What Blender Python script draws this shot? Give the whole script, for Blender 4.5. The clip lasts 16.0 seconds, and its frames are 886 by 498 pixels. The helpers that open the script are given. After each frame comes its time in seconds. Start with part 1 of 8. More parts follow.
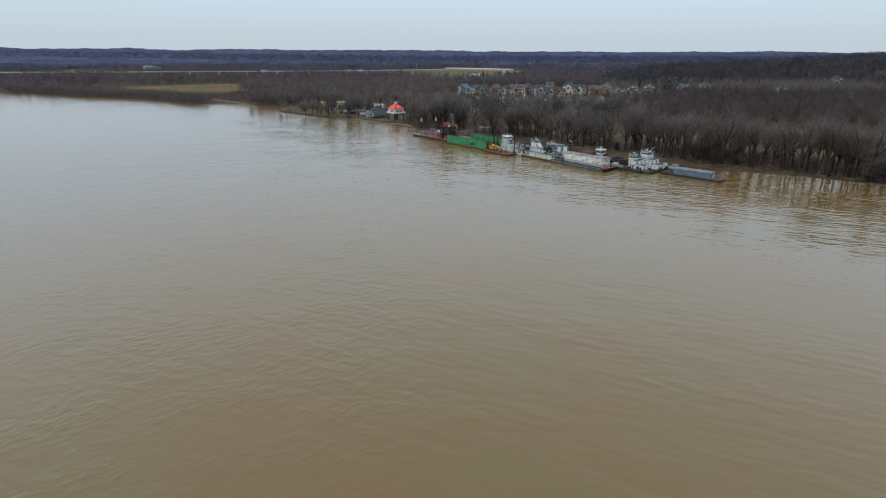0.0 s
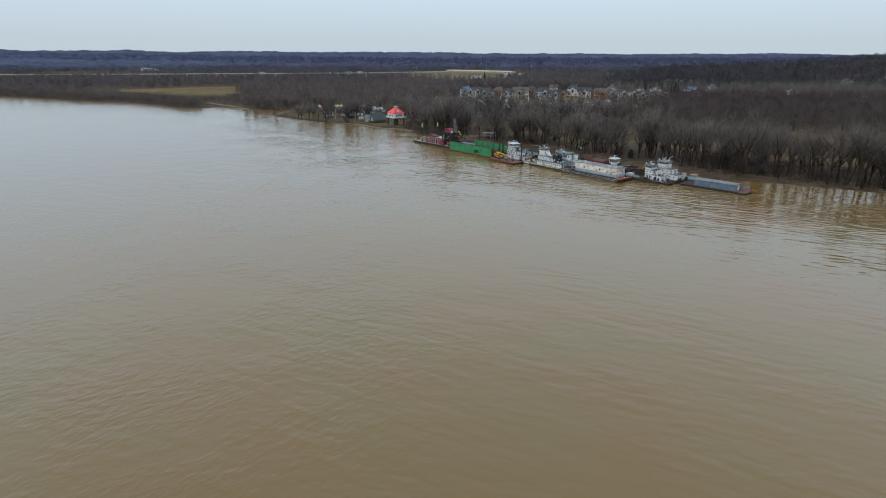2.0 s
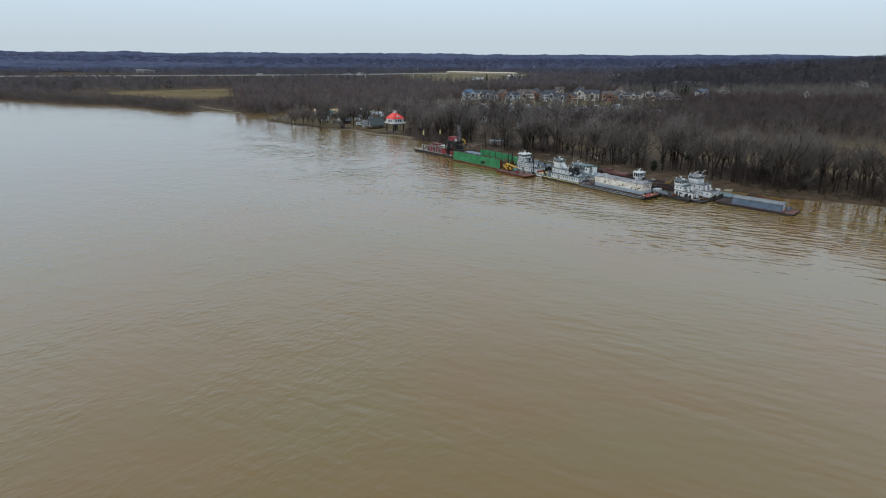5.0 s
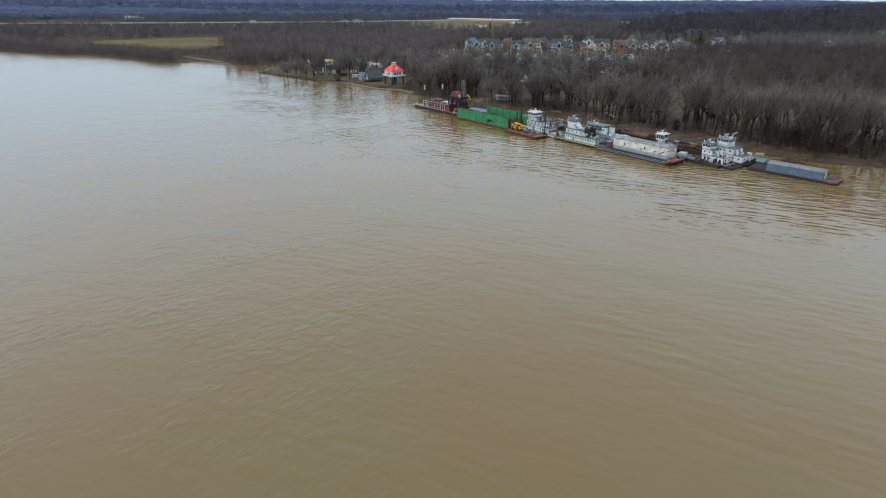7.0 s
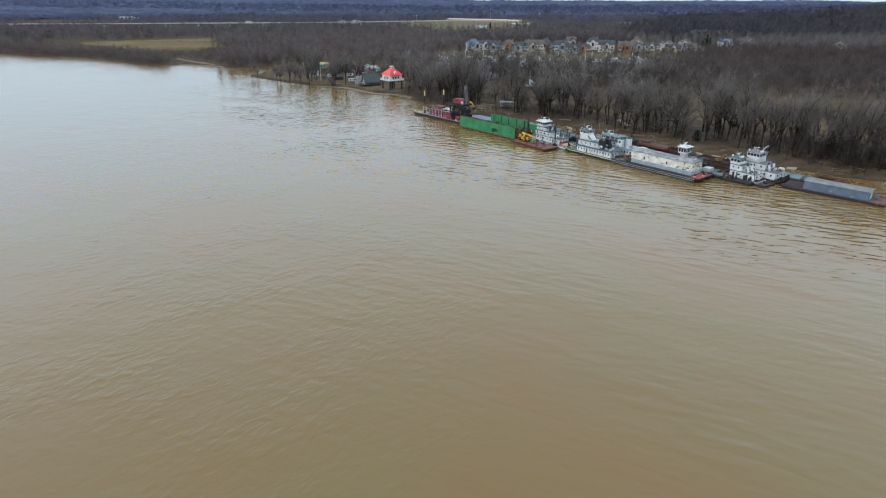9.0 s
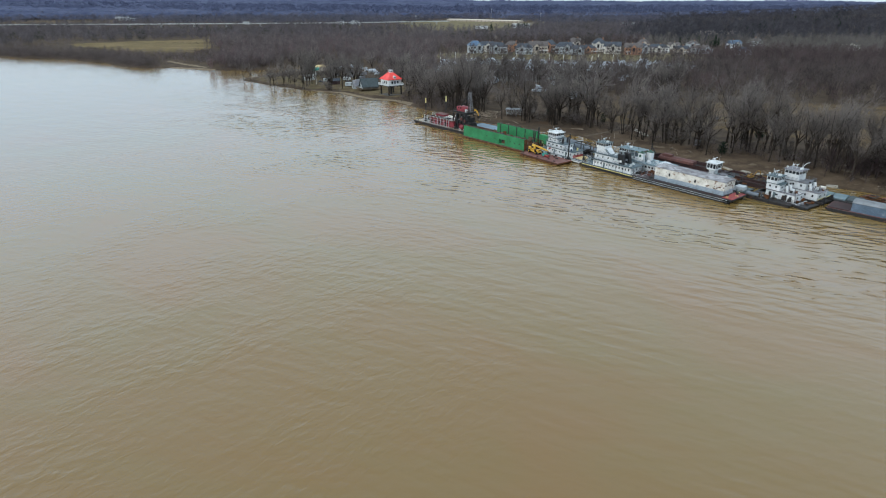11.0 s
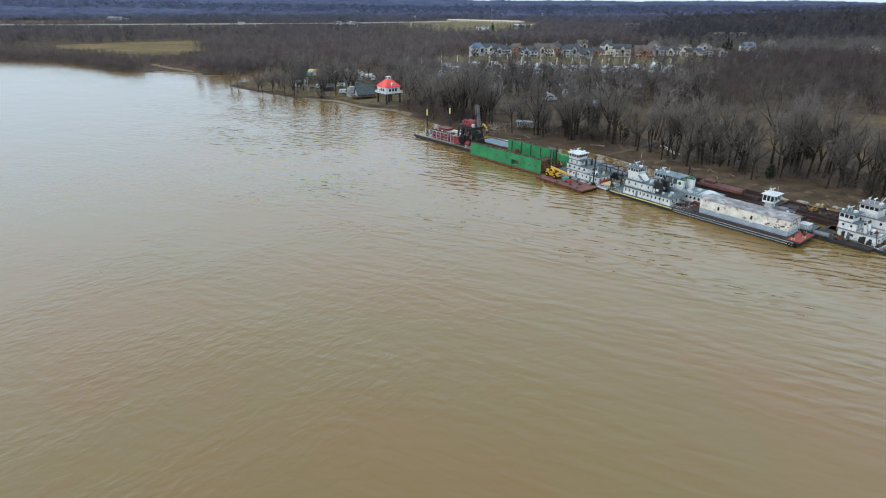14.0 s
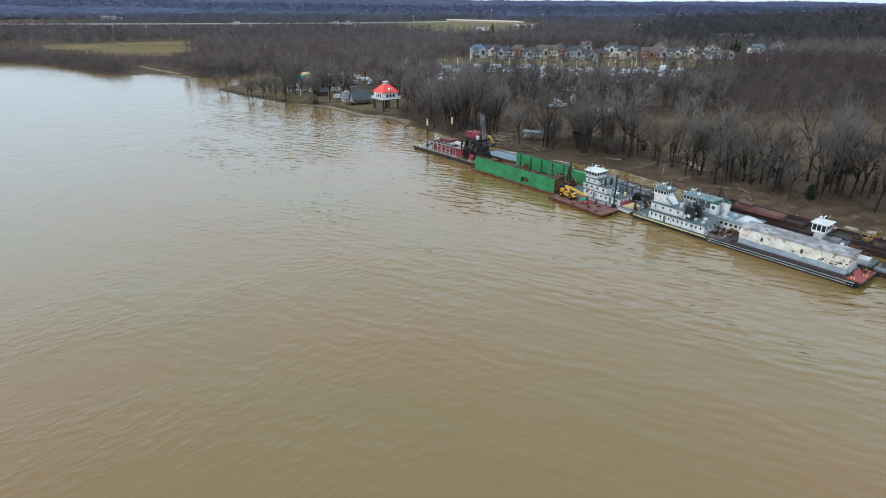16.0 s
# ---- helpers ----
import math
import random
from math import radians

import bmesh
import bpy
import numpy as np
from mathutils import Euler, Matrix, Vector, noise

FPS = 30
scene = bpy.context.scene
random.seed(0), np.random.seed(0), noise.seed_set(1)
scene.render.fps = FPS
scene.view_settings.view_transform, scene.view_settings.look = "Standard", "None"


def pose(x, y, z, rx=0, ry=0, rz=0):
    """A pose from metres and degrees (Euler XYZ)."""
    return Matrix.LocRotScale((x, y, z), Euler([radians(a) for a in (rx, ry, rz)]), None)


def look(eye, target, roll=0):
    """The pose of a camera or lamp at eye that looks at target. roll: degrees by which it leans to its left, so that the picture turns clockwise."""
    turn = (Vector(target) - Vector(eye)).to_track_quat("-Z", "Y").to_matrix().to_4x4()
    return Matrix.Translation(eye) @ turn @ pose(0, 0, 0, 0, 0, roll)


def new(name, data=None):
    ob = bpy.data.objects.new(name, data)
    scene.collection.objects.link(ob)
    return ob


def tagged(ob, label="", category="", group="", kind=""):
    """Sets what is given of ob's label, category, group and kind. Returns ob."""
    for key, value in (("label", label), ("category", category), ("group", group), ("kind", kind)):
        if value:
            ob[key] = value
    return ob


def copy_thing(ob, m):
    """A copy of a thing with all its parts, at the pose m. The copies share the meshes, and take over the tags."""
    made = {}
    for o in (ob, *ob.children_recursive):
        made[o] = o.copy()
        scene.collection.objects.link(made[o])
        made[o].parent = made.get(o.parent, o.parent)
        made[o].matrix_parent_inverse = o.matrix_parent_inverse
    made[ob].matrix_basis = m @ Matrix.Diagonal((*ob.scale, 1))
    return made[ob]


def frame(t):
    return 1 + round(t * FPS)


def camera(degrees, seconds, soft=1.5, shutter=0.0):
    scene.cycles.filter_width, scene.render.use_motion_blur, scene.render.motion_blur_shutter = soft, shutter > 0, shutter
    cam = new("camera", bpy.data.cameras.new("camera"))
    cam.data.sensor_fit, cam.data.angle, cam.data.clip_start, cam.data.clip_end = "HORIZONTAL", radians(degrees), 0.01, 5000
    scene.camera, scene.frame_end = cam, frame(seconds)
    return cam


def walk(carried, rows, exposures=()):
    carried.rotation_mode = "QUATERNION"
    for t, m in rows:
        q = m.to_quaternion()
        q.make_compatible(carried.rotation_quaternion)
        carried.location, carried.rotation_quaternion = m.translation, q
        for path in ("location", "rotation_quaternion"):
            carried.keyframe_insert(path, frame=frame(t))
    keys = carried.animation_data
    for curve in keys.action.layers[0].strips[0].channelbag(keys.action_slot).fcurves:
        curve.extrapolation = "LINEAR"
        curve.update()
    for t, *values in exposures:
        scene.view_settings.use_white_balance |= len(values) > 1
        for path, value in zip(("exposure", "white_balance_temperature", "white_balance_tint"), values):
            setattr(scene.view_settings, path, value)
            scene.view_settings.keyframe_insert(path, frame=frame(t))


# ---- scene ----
# ---- camera ----
cam = camera(74.8, 16.0, 1.1)
PATH = [
    (0.0, (7.108, -1.952, 62.228), (7.028, -0.062, 61.580), 0.2),
    (4.0, (2.559, 44.550, 62.237), (2.477, 46.445, 61.597), 0.2),
    (6.1, (0.170, 69.000, 62.238), (0.088, 70.893, 61.599), 0.2),
    (6.2, (0.056, 70.170, 62.238), (-0.027, 72.060, 61.585), 0.2),
    (6.3, (-0.058, 71.340, 62.238), (-0.141, 73.219, 61.558), 0.2),
    (6.4, (-0.174, 72.512, 62.238), (-0.256, 74.373, 61.508), 0.2),
    (6.5, (-0.291, 73.684, 62.238), (-0.372, 75.527, 61.465), 0.2),
    (6.6, (-0.411, 74.866, 62.238), (-0.492, 76.702, 61.449), 0.2),
    (7.0, (-0.888, 79.586, 62.238), (-0.969, 81.420, 61.446), 0.2),
    (8.5, (-2.740, 97.438, 62.245), (-2.818, 99.273, 61.453), 0.2),
    (12.5, (-7.846, 145.571, 62.306), (-7.921, 147.406, 61.515), 0.2),
    (16.0, (-12.234, 188.012, 62.418), (-12.299, 189.847, 61.626), 0.4),
]
walk(cam, [(t, look(eye, aim, roll)) for t, eye, aim, roll in PATH], [(0.0, -0.11, 6500, 12.5), (6.4, -0.08, 6450, 12), (7.4, 0.25, 6300, 10.5), (12.0, 0.31, 6300, 10.5), (16.0, 0.40, 6300, 10.5)])

# ---- world and sun ----
SUN_EL, SUN_ROT = radians(30), radians(228)
world = bpy.data.worlds.new("world")
scene.world = world
world.use_nodes = True
wn, wl = world.node_tree.nodes, world.node_tree.links
sky = wn.new("ShaderNodeTexSky")
sky.sky_type, sky.sun_disc = "NISHITA", False
sky.sun_elevation, sky.sun_rotation = SUN_EL, SUN_ROT
sky.air_density, sky.dust_density, sky.ozone_density = 1.0, 3.0, 1.0
# a thin even cloud veil over the blue: whiter low down, a little bluer and brighter overhead
way = wn.new("ShaderNodeTexCoord")
split = wn.new("ShaderNodeSeparateXYZ")
cloud = wn.new("ShaderNodeValToRGB")
cloud.color_ramp.elements[0].position, cloud.color_ramp.elements[1].position = 0.02, 0.18
cloud.color_ramp.elements[0].color, cloud.color_ramp.elements[1].color = (8.8, 10.5, 11.5, 1), (11.3, 14.6, 17.7, 1)
middle = cloud.color_ramp.elements.new(0.38)
middle.color = (16.4, 19.9, 22.6, 1)
overhead = cloud.color_ramp.elements.new(0.75)
overhead.color = (12.6, 14.8, 16.6, 1)
veil = wn.new("ShaderNodeMix")
veil.data_type = "RGBA"
veil.inputs["Factor"].default_value = 0.88
wl.new(way.outputs["Generated"], split.inputs["Vector"])
wl.new(split.outputs["Z"], cloud.inputs["Fac"])
wl.new(cloud.outputs["Color"], veil.inputs["B"])
wl.new(sky.outputs["Color"], veil.inputs["A"])
wl.new(veil.outputs["Result"], wn["Background"].inputs["Color"])
wn["Background"].inputs["Strength"].default_value = 0.072

sun = new("sun", bpy.data.lights.new("sun", "SUN"))
sun.data.energy, sun.data.angle, sun.data.color = 0.9, radians(25), (1.0, 0.95, 0.88)
# the sun's compass bearing is measured as the sky measures it, clockwise from +y
sun_way = Vector((math.sin(SUN_ROT) * math.cos(SUN_EL), math.cos(SUN_ROT) * math.cos(SUN_EL), math.sin(SUN_EL)))
sun.matrix_world = look(sun_way * 500, (0, 0, 0))
# ---- materials ----
def surface(name, low, high, size=2.0, rough=0.7, metal=0.0, bump=0.0, fine=0.0, stain=None, amount=0.0, stain_size=1.5, world_space=False, vary=0.0, thin=False):
    """A painted or natural surface: two tones in patches of that size in metres, a finer grain, stains of a third colour, and relief."""
    m = bpy.data.materials.new(name)
    m.use_nodes = True
    n, l = m.node_tree.nodes, m.node_tree.links
    b = n["Principled BSDF"]
    if world_space:
        co = n.new("ShaderNodeNewGeometry").outputs["Position"]
    else:
        co = n.new("ShaderNodeTexCoord").outputs["Object"]
    big = n.new("ShaderNodeTexNoise")
    big.inputs["Scale"].default_value, big.inputs["Detail"].default_value = 1.0 / size, 5
    grain = n.new("ShaderNodeTexNoise")
    grain.inputs["Scale"].default_value, grain.inputs["Detail"].default_value = 7.0 / size, 3
    l.new(co, big.inputs["Vector"]), l.new(co, grain.inputs["Vector"])
    ramp = n.new("ShaderNodeValToRGB")
    ramp.color_ramp.elements[0].position, ramp.color_ramp.elements[1].position = 0.36, 0.64
    ramp.color_ramp.elements[0].color, ramp.color_ramp.elements[1].color = (*low, 1), (*high, 1)
    l.new(big.outputs["Fac"], ramp.inputs["Fac"])
    colour = ramp.outputs["Color"]
    over = n.new("ShaderNodeMix")
    over.data_type, over.blend_type = "RGBA", "OVERLAY"
    over.inputs["Factor"].default_value = 0.35
    l.new(colour, over.inputs["A"]), l.new(grain.outputs["Fac"], over.inputs["B"])
    colour = over.outputs["Result"]
    if stain:
        spot = n.new("ShaderNodeTexNoise")
        spot.inputs["Scale"].default_value, spot.inputs["Detail"].default_value = 1.0 / stain_size, 6
        spot.inputs["Roughness"].default_value = 0.65
        l.new(co, spot.inputs["Vector"])
        cut = n.new("ShaderNodeMapRange")
        cut.inputs["From Min"].default_value, cut.inputs["From Max"].default_value = 0.66 - 0.25 * amount, 0.74 - 0.25 * amount
        l.new(spot.outputs["Fac"], cut.inputs["Value"])
        mix = n.new("ShaderNodeMix")
        mix.data_type = "RGBA"
        mix.inputs["B"].default_value = (*stain, 1)
        l.new(cut.outputs["Result"], mix.inputs["Factor"]), l.new(colour, mix.inputs["A"])
        colour = mix.outputs["Result"]
    if vary:
        info = n.new("ShaderNodeObjectInfo")
        hsv = n.new("ShaderNodeHueSaturation")
        span = n.new("ShaderNodeMapRange")
        span.inputs["To Min"].default_value, span.inputs["To Max"].default_value = 1 - vary, 1 + vary
        l.new(info.outputs["Random"], span.inputs["Value"]), l.new(span.outputs["Result"], hsv.inputs["Value"])
        l.new(colour, hsv.inputs["Color"])
        colour = hsv.outputs["Color"]
    l.new(colour, b.inputs["Base Color"])
    b.inputs["Roughness"].default_value, b.inputs["Metallic"].default_value = rough, metal
    if rough >= 0.85:
        b.inputs["Specular IOR Level"].default_value = 0.08
    if thin:
        # sprays of round twigs take light from all sides
        through_it, both = n.new("ShaderNodeBsdfTranslucent"), n.new("ShaderNodeMixShader")
        both.inputs["Fac"].default_value = 0.5
        l.new(colour, through_it.inputs["Color"])
        l.new(b.outputs["BSDF"], both.inputs[1]), l.new(through_it.outputs["BSDF"], both.inputs[2])
        l.new(both.outputs["Shader"], n["Material Output"].inputs["Surface"])
    if bump:
        relief = n.new("ShaderNodeBump")
        relief.inputs["Strength"].default_value, relief.inputs["Distance"].default_value = 0.8, bump
        l.new(grain.outputs["Fac"], relief.inputs["Height"]), l.new(relief.outputs["Normal"], b.inputs["Normal"])
    return m


def water_surface():
    """Muddy river water: silt in drifting patches, small ripples on long low swells."""
    m = bpy.data.materials.new("muddy_water")
    m.use_nodes = True
    n, l = m.node_tree.nodes, m.node_tree.links
    b = n["Principled BSDF"]
    co = n.new("ShaderNodeNewGeometry").outputs["Position"]

    def waves(long, turn, size, detail, distort=0.0):
        """Noise whose lumps are that many metres across and long times as long, with crests along that bearing."""
        at = n.new("ShaderNodeMapping")
        at.vector_type = "TEXTURE"
        at.inputs["Rotation"].default_value = (0, 0, radians(turn))
        at.inputs["Scale"].default_value = (long * size, size, size)
        tex = n.new("ShaderNodeTexNoise")
        tex.inputs["Scale"].default_value, tex.inputs["Detail"].default_value = 1.0, detail
        tex.inputs["Distortion"].default_value = distort
        l.new(co, at.inputs["Vector"]), l.new(at.outputs["Vector"], tex.inputs["Vector"])
        return tex.outputs["Fac"]

    def calc(kind, a, b):
        k = n.new("ShaderNodeMath")
        k.operation = kind
        for i, v in enumerate((a, b)):
            if isinstance(v, float):
                k.inputs[i].default_value = v
            else:
                l.new(v, k.inputs[i])
        return k.outputs[0]

    def span(value, a, b, low, high):
        k = n.new("ShaderNodeMapRange")
        k.interpolation_type = "SMOOTHSTEP"
        k.inputs["From Min"].default_value, k.inputs["From Max"].default_value = a, b
        k.inputs["To Min"].default_value, k.inputs["To Max"].default_value = low, high
        l.new(value, k.inputs["Value"])
        return k.outputs["Result"]

    # silt in drifting clouds: red-brown and olive
    silt = n.new("ShaderNodeValToRGB")
    silt.color_ramp.elements[0].position, silt.color_ramp.elements[1].position = 0.32, 0.70
    silt.color_ramp.elements[0].color, silt.color_ramp.elements[1].color = (0.176, 0.099, 0.032, 1), (0.158, 0.109, 0.036, 1)
    l.new(waves(1.6, -30, 34.0, 4, 0.6), silt.inputs["Fac"])
    l.new(silt.outputs["Color"], b.inputs["Base Color"])
    b.inputs["Roughness"].default_value = 0.10
    b.inputs["IOR"].default_value = 1.45
    where = n.new("ShaderNodeSeparateXYZ")
    l.new(co, where.inputs["Vector"])
    # distance off the moored boats' shore, negative on the river
    off = calc("ADD", calc("ADD", calc("MULTIPLY", where.outputs["X"], 0.62), calc("MULTIPLY", where.outputs["Y"], 0.78)), -360.0)
    gusts = span(waves(2.0, -35, 30.0, 3), 0.35, 0.65, 0.30, 1.0)
    # ripples that the moored boats throw back, strongest beside them
    beside = span(off, -170.0, -70.0, 0.30, 1.0)
    lee = span(where.outputs["X"], -240.0, -100.0, 0.25, 1.0)
    total = calc("MULTIPLY", waves(3.6, -24, 2.2, 0.5, 0.35), 0.50)
    total = calc("ADD", total, calc("MULTIPLY", waves(3.0, 4, 2.0, 0.5, 0.35), 0.22))
    total = calc("MULTIPLY", calc("MULTIPLY", total, gusts), calc("MULTIPLY", beside, lee))
    # wind chop out on the river, with crests slanting across the stream
    open_water = calc("MULTIPLY", span(where.outputs["X"], -45.0, 30.0, 1.0, 0.2), span(where.outputs["X"], -260.0, -80.0, 0.25, 1.0))
    chop = calc("ADD", calc("MULTIPLY", waves(2.2, 52, 1.3, 0.8, 0.7), 0.12), calc("MULTIPLY", waves(1.9, 30, 1.8, 0.6, 0.6), 0.12))
    patches = span(waves(1.5, 40, 22.0, 3), 0.36, 0.64, 0.25, 1.0)
    total = calc("ADD", total, calc("MULTIPLY", calc("MULTIPLY", chop, open_water), patches))
    total = calc("ADD", total, calc("MULTIPLY", waves(2.6, -25, 8.0, 1.5), 0.14))
    total = calc("ADD", total, calc("MULTIPLY", waves(2.0, 5, 1.0, 1), 0.014))
    relief = n.new("ShaderNodeBump")
    relief.inputs["Strength"].default_value, relief.inputs["Distance"].default_value = 1.0, 1.0
    l.new(total, relief.inputs["Height"]), l.new(relief.outputs["Normal"], b.inputs["Normal"])
    return m


M = {
    "water": water_surface(),
    "soil": surface("leaf_litter_soil", (0.047, 0.033, 0.022), (0.085, 0.061, 0.041), 9, 0.95, bump=0.05, stain=(0.078, 0.048, 0.026), amount=0.3, stain_size=14, world_space=True),
    "mud": surface("wet_bank_mud", (0.058, 0.039, 0.025), (0.102, 0.072, 0.046), 6, 0.85, bump=0.05, stain=(0.135, 0.105, 0.072), amount=0.4, stain_size=5, world_space=True),
    "sand": surface("pale_bank_sand", (0.145, 0.110, 0.070), (0.225, 0.180, 0.122), 5, 0.9, bump=0.03, world_space=True),
    "straw": surface("dry_winter_grass", (0.078, 0.052, 0.027), (0.124, 0.086, 0.044), 8, 0.95, bump=0.05, stain=(0.050, 0.033, 0.020), amount=0.45, stain_size=9, world_space=True),
    "turf": surface("winter_turf", (0.098, 0.080, 0.040), (0.158, 0.128, 0.068), 14, 0.95, bump=0.03, stain=(0.136, 0.098, 0.051), amount=0.4, stain_size=12, world_space=True),
    "field": surface("olive_winter_pasture", (0.112, 0.082, 0.036), (0.152, 0.110, 0.052), 40, 0.95, stain=(0.135, 0.092, 0.046), amount=0.4, stain_size=50, world_space=True),
    "worn_lawn": surface("worn_tan_lawn", (0.085, 0.062, 0.034), (0.150, 0.115, 0.064), 7, 0.95, bump=0.03, stain=(0.075, 0.066, 0.030), amount=0.4, stain_size=9, world_space=True),
    "thicket": surface("dark_bare_thicket", (0.030, 0.023, 0.018), (0.068, 0.053, 0.043), 6, 0.95, world_space=True, thin=True),
    "bark": surface("grey_brown_bark", (0.022, 0.017, 0.0135), (0.052, 0.042, 0.034), 1.5, 0.9, bump=0.04, vary=0.25),
    "twig": surface("bare_twigs", (0.125, 0.107, 0.096), (0.215, 0.186, 0.168), 5, 0.9, vary=0.3, thin=True),
    "pale_bark": surface("pale_sycamore_bark", (0.24, 0.21, 0.18), (0.40, 0.36, 0.31), 1.0, 0.9, vary=0.15),
    "wood_near": surface("bare_woodland", (0.048, 0.038, 0.035), (0.134, 0.110, 0.102), 9, 0.95, stain=(0.112, 0.078, 0.076), amount=0.5, stain_size=30, world_space=True, thin=True),
    "wood_left": surface("pale_grey_red_woodland", (0.078, 0.064, 0.062), (0.205, 0.168, 0.160), 9, 0.95, stain=(0.160, 0.104, 0.104), amount=0.45, stain_size=24, world_space=True, thin=True),
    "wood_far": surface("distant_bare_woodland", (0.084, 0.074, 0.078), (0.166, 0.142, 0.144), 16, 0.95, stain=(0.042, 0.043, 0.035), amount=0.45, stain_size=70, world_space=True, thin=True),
    "willow": surface("pale_willow_twigs", (0.100, 0.090, 0.080), (0.185, 0.165, 0.146), 12, 0.95, world_space=True, thin=True),
    "russet": surface("russet_twigs", (0.060, 0.044, 0.043), (0.116, 0.087, 0.084), 14, 0.95, world_space=True, thin=True),
    "wood_hill": surface("dark_hillside_woodland", (0.042, 0.040, 0.046), (0.096, 0.088, 0.096), 26, 0.95, stain=(0.028, 0.032, 0.034), amount=0.4, stain_size=60, world_space=True, thin=True),
    # the next three carry the blue of distance haze in their base colours
    "hill": surface("haze_tinted_hills", (0.041, 0.050, 0.092), (0.070, 0.081, 0.131), 160, 1.0, bump=3.0, world_space=True),
    "hill_near": surface("haze_tinted_far_woods", (0.076, 0.074, 0.094), (0.140, 0.134, 0.158), 30, 1.0, stain=(0.040, 0.044, 0.055), amount=0.4, stain_size=90, world_space=True, thin=True),
    "hill_twig": surface("haze_tinted_twigs", (0.056, 0.064, 0.108), (0.106, 0.116, 0.172), 60, 1.0, world_space=True, thin=True),
    "brush": surface("grey_brown_brush", (0.076, 0.061, 0.056), (0.160, 0.130, 0.120), 9, 0.95, world_space=True, thin=True),
    "evergreen": surface("evergreen_needles", (0.012, 0.021, 0.014), (0.025, 0.038, 0.023), 3, 0.9, vary=0.2, thin=True),
}
RUST = (0.16, 0.06, 0.025)
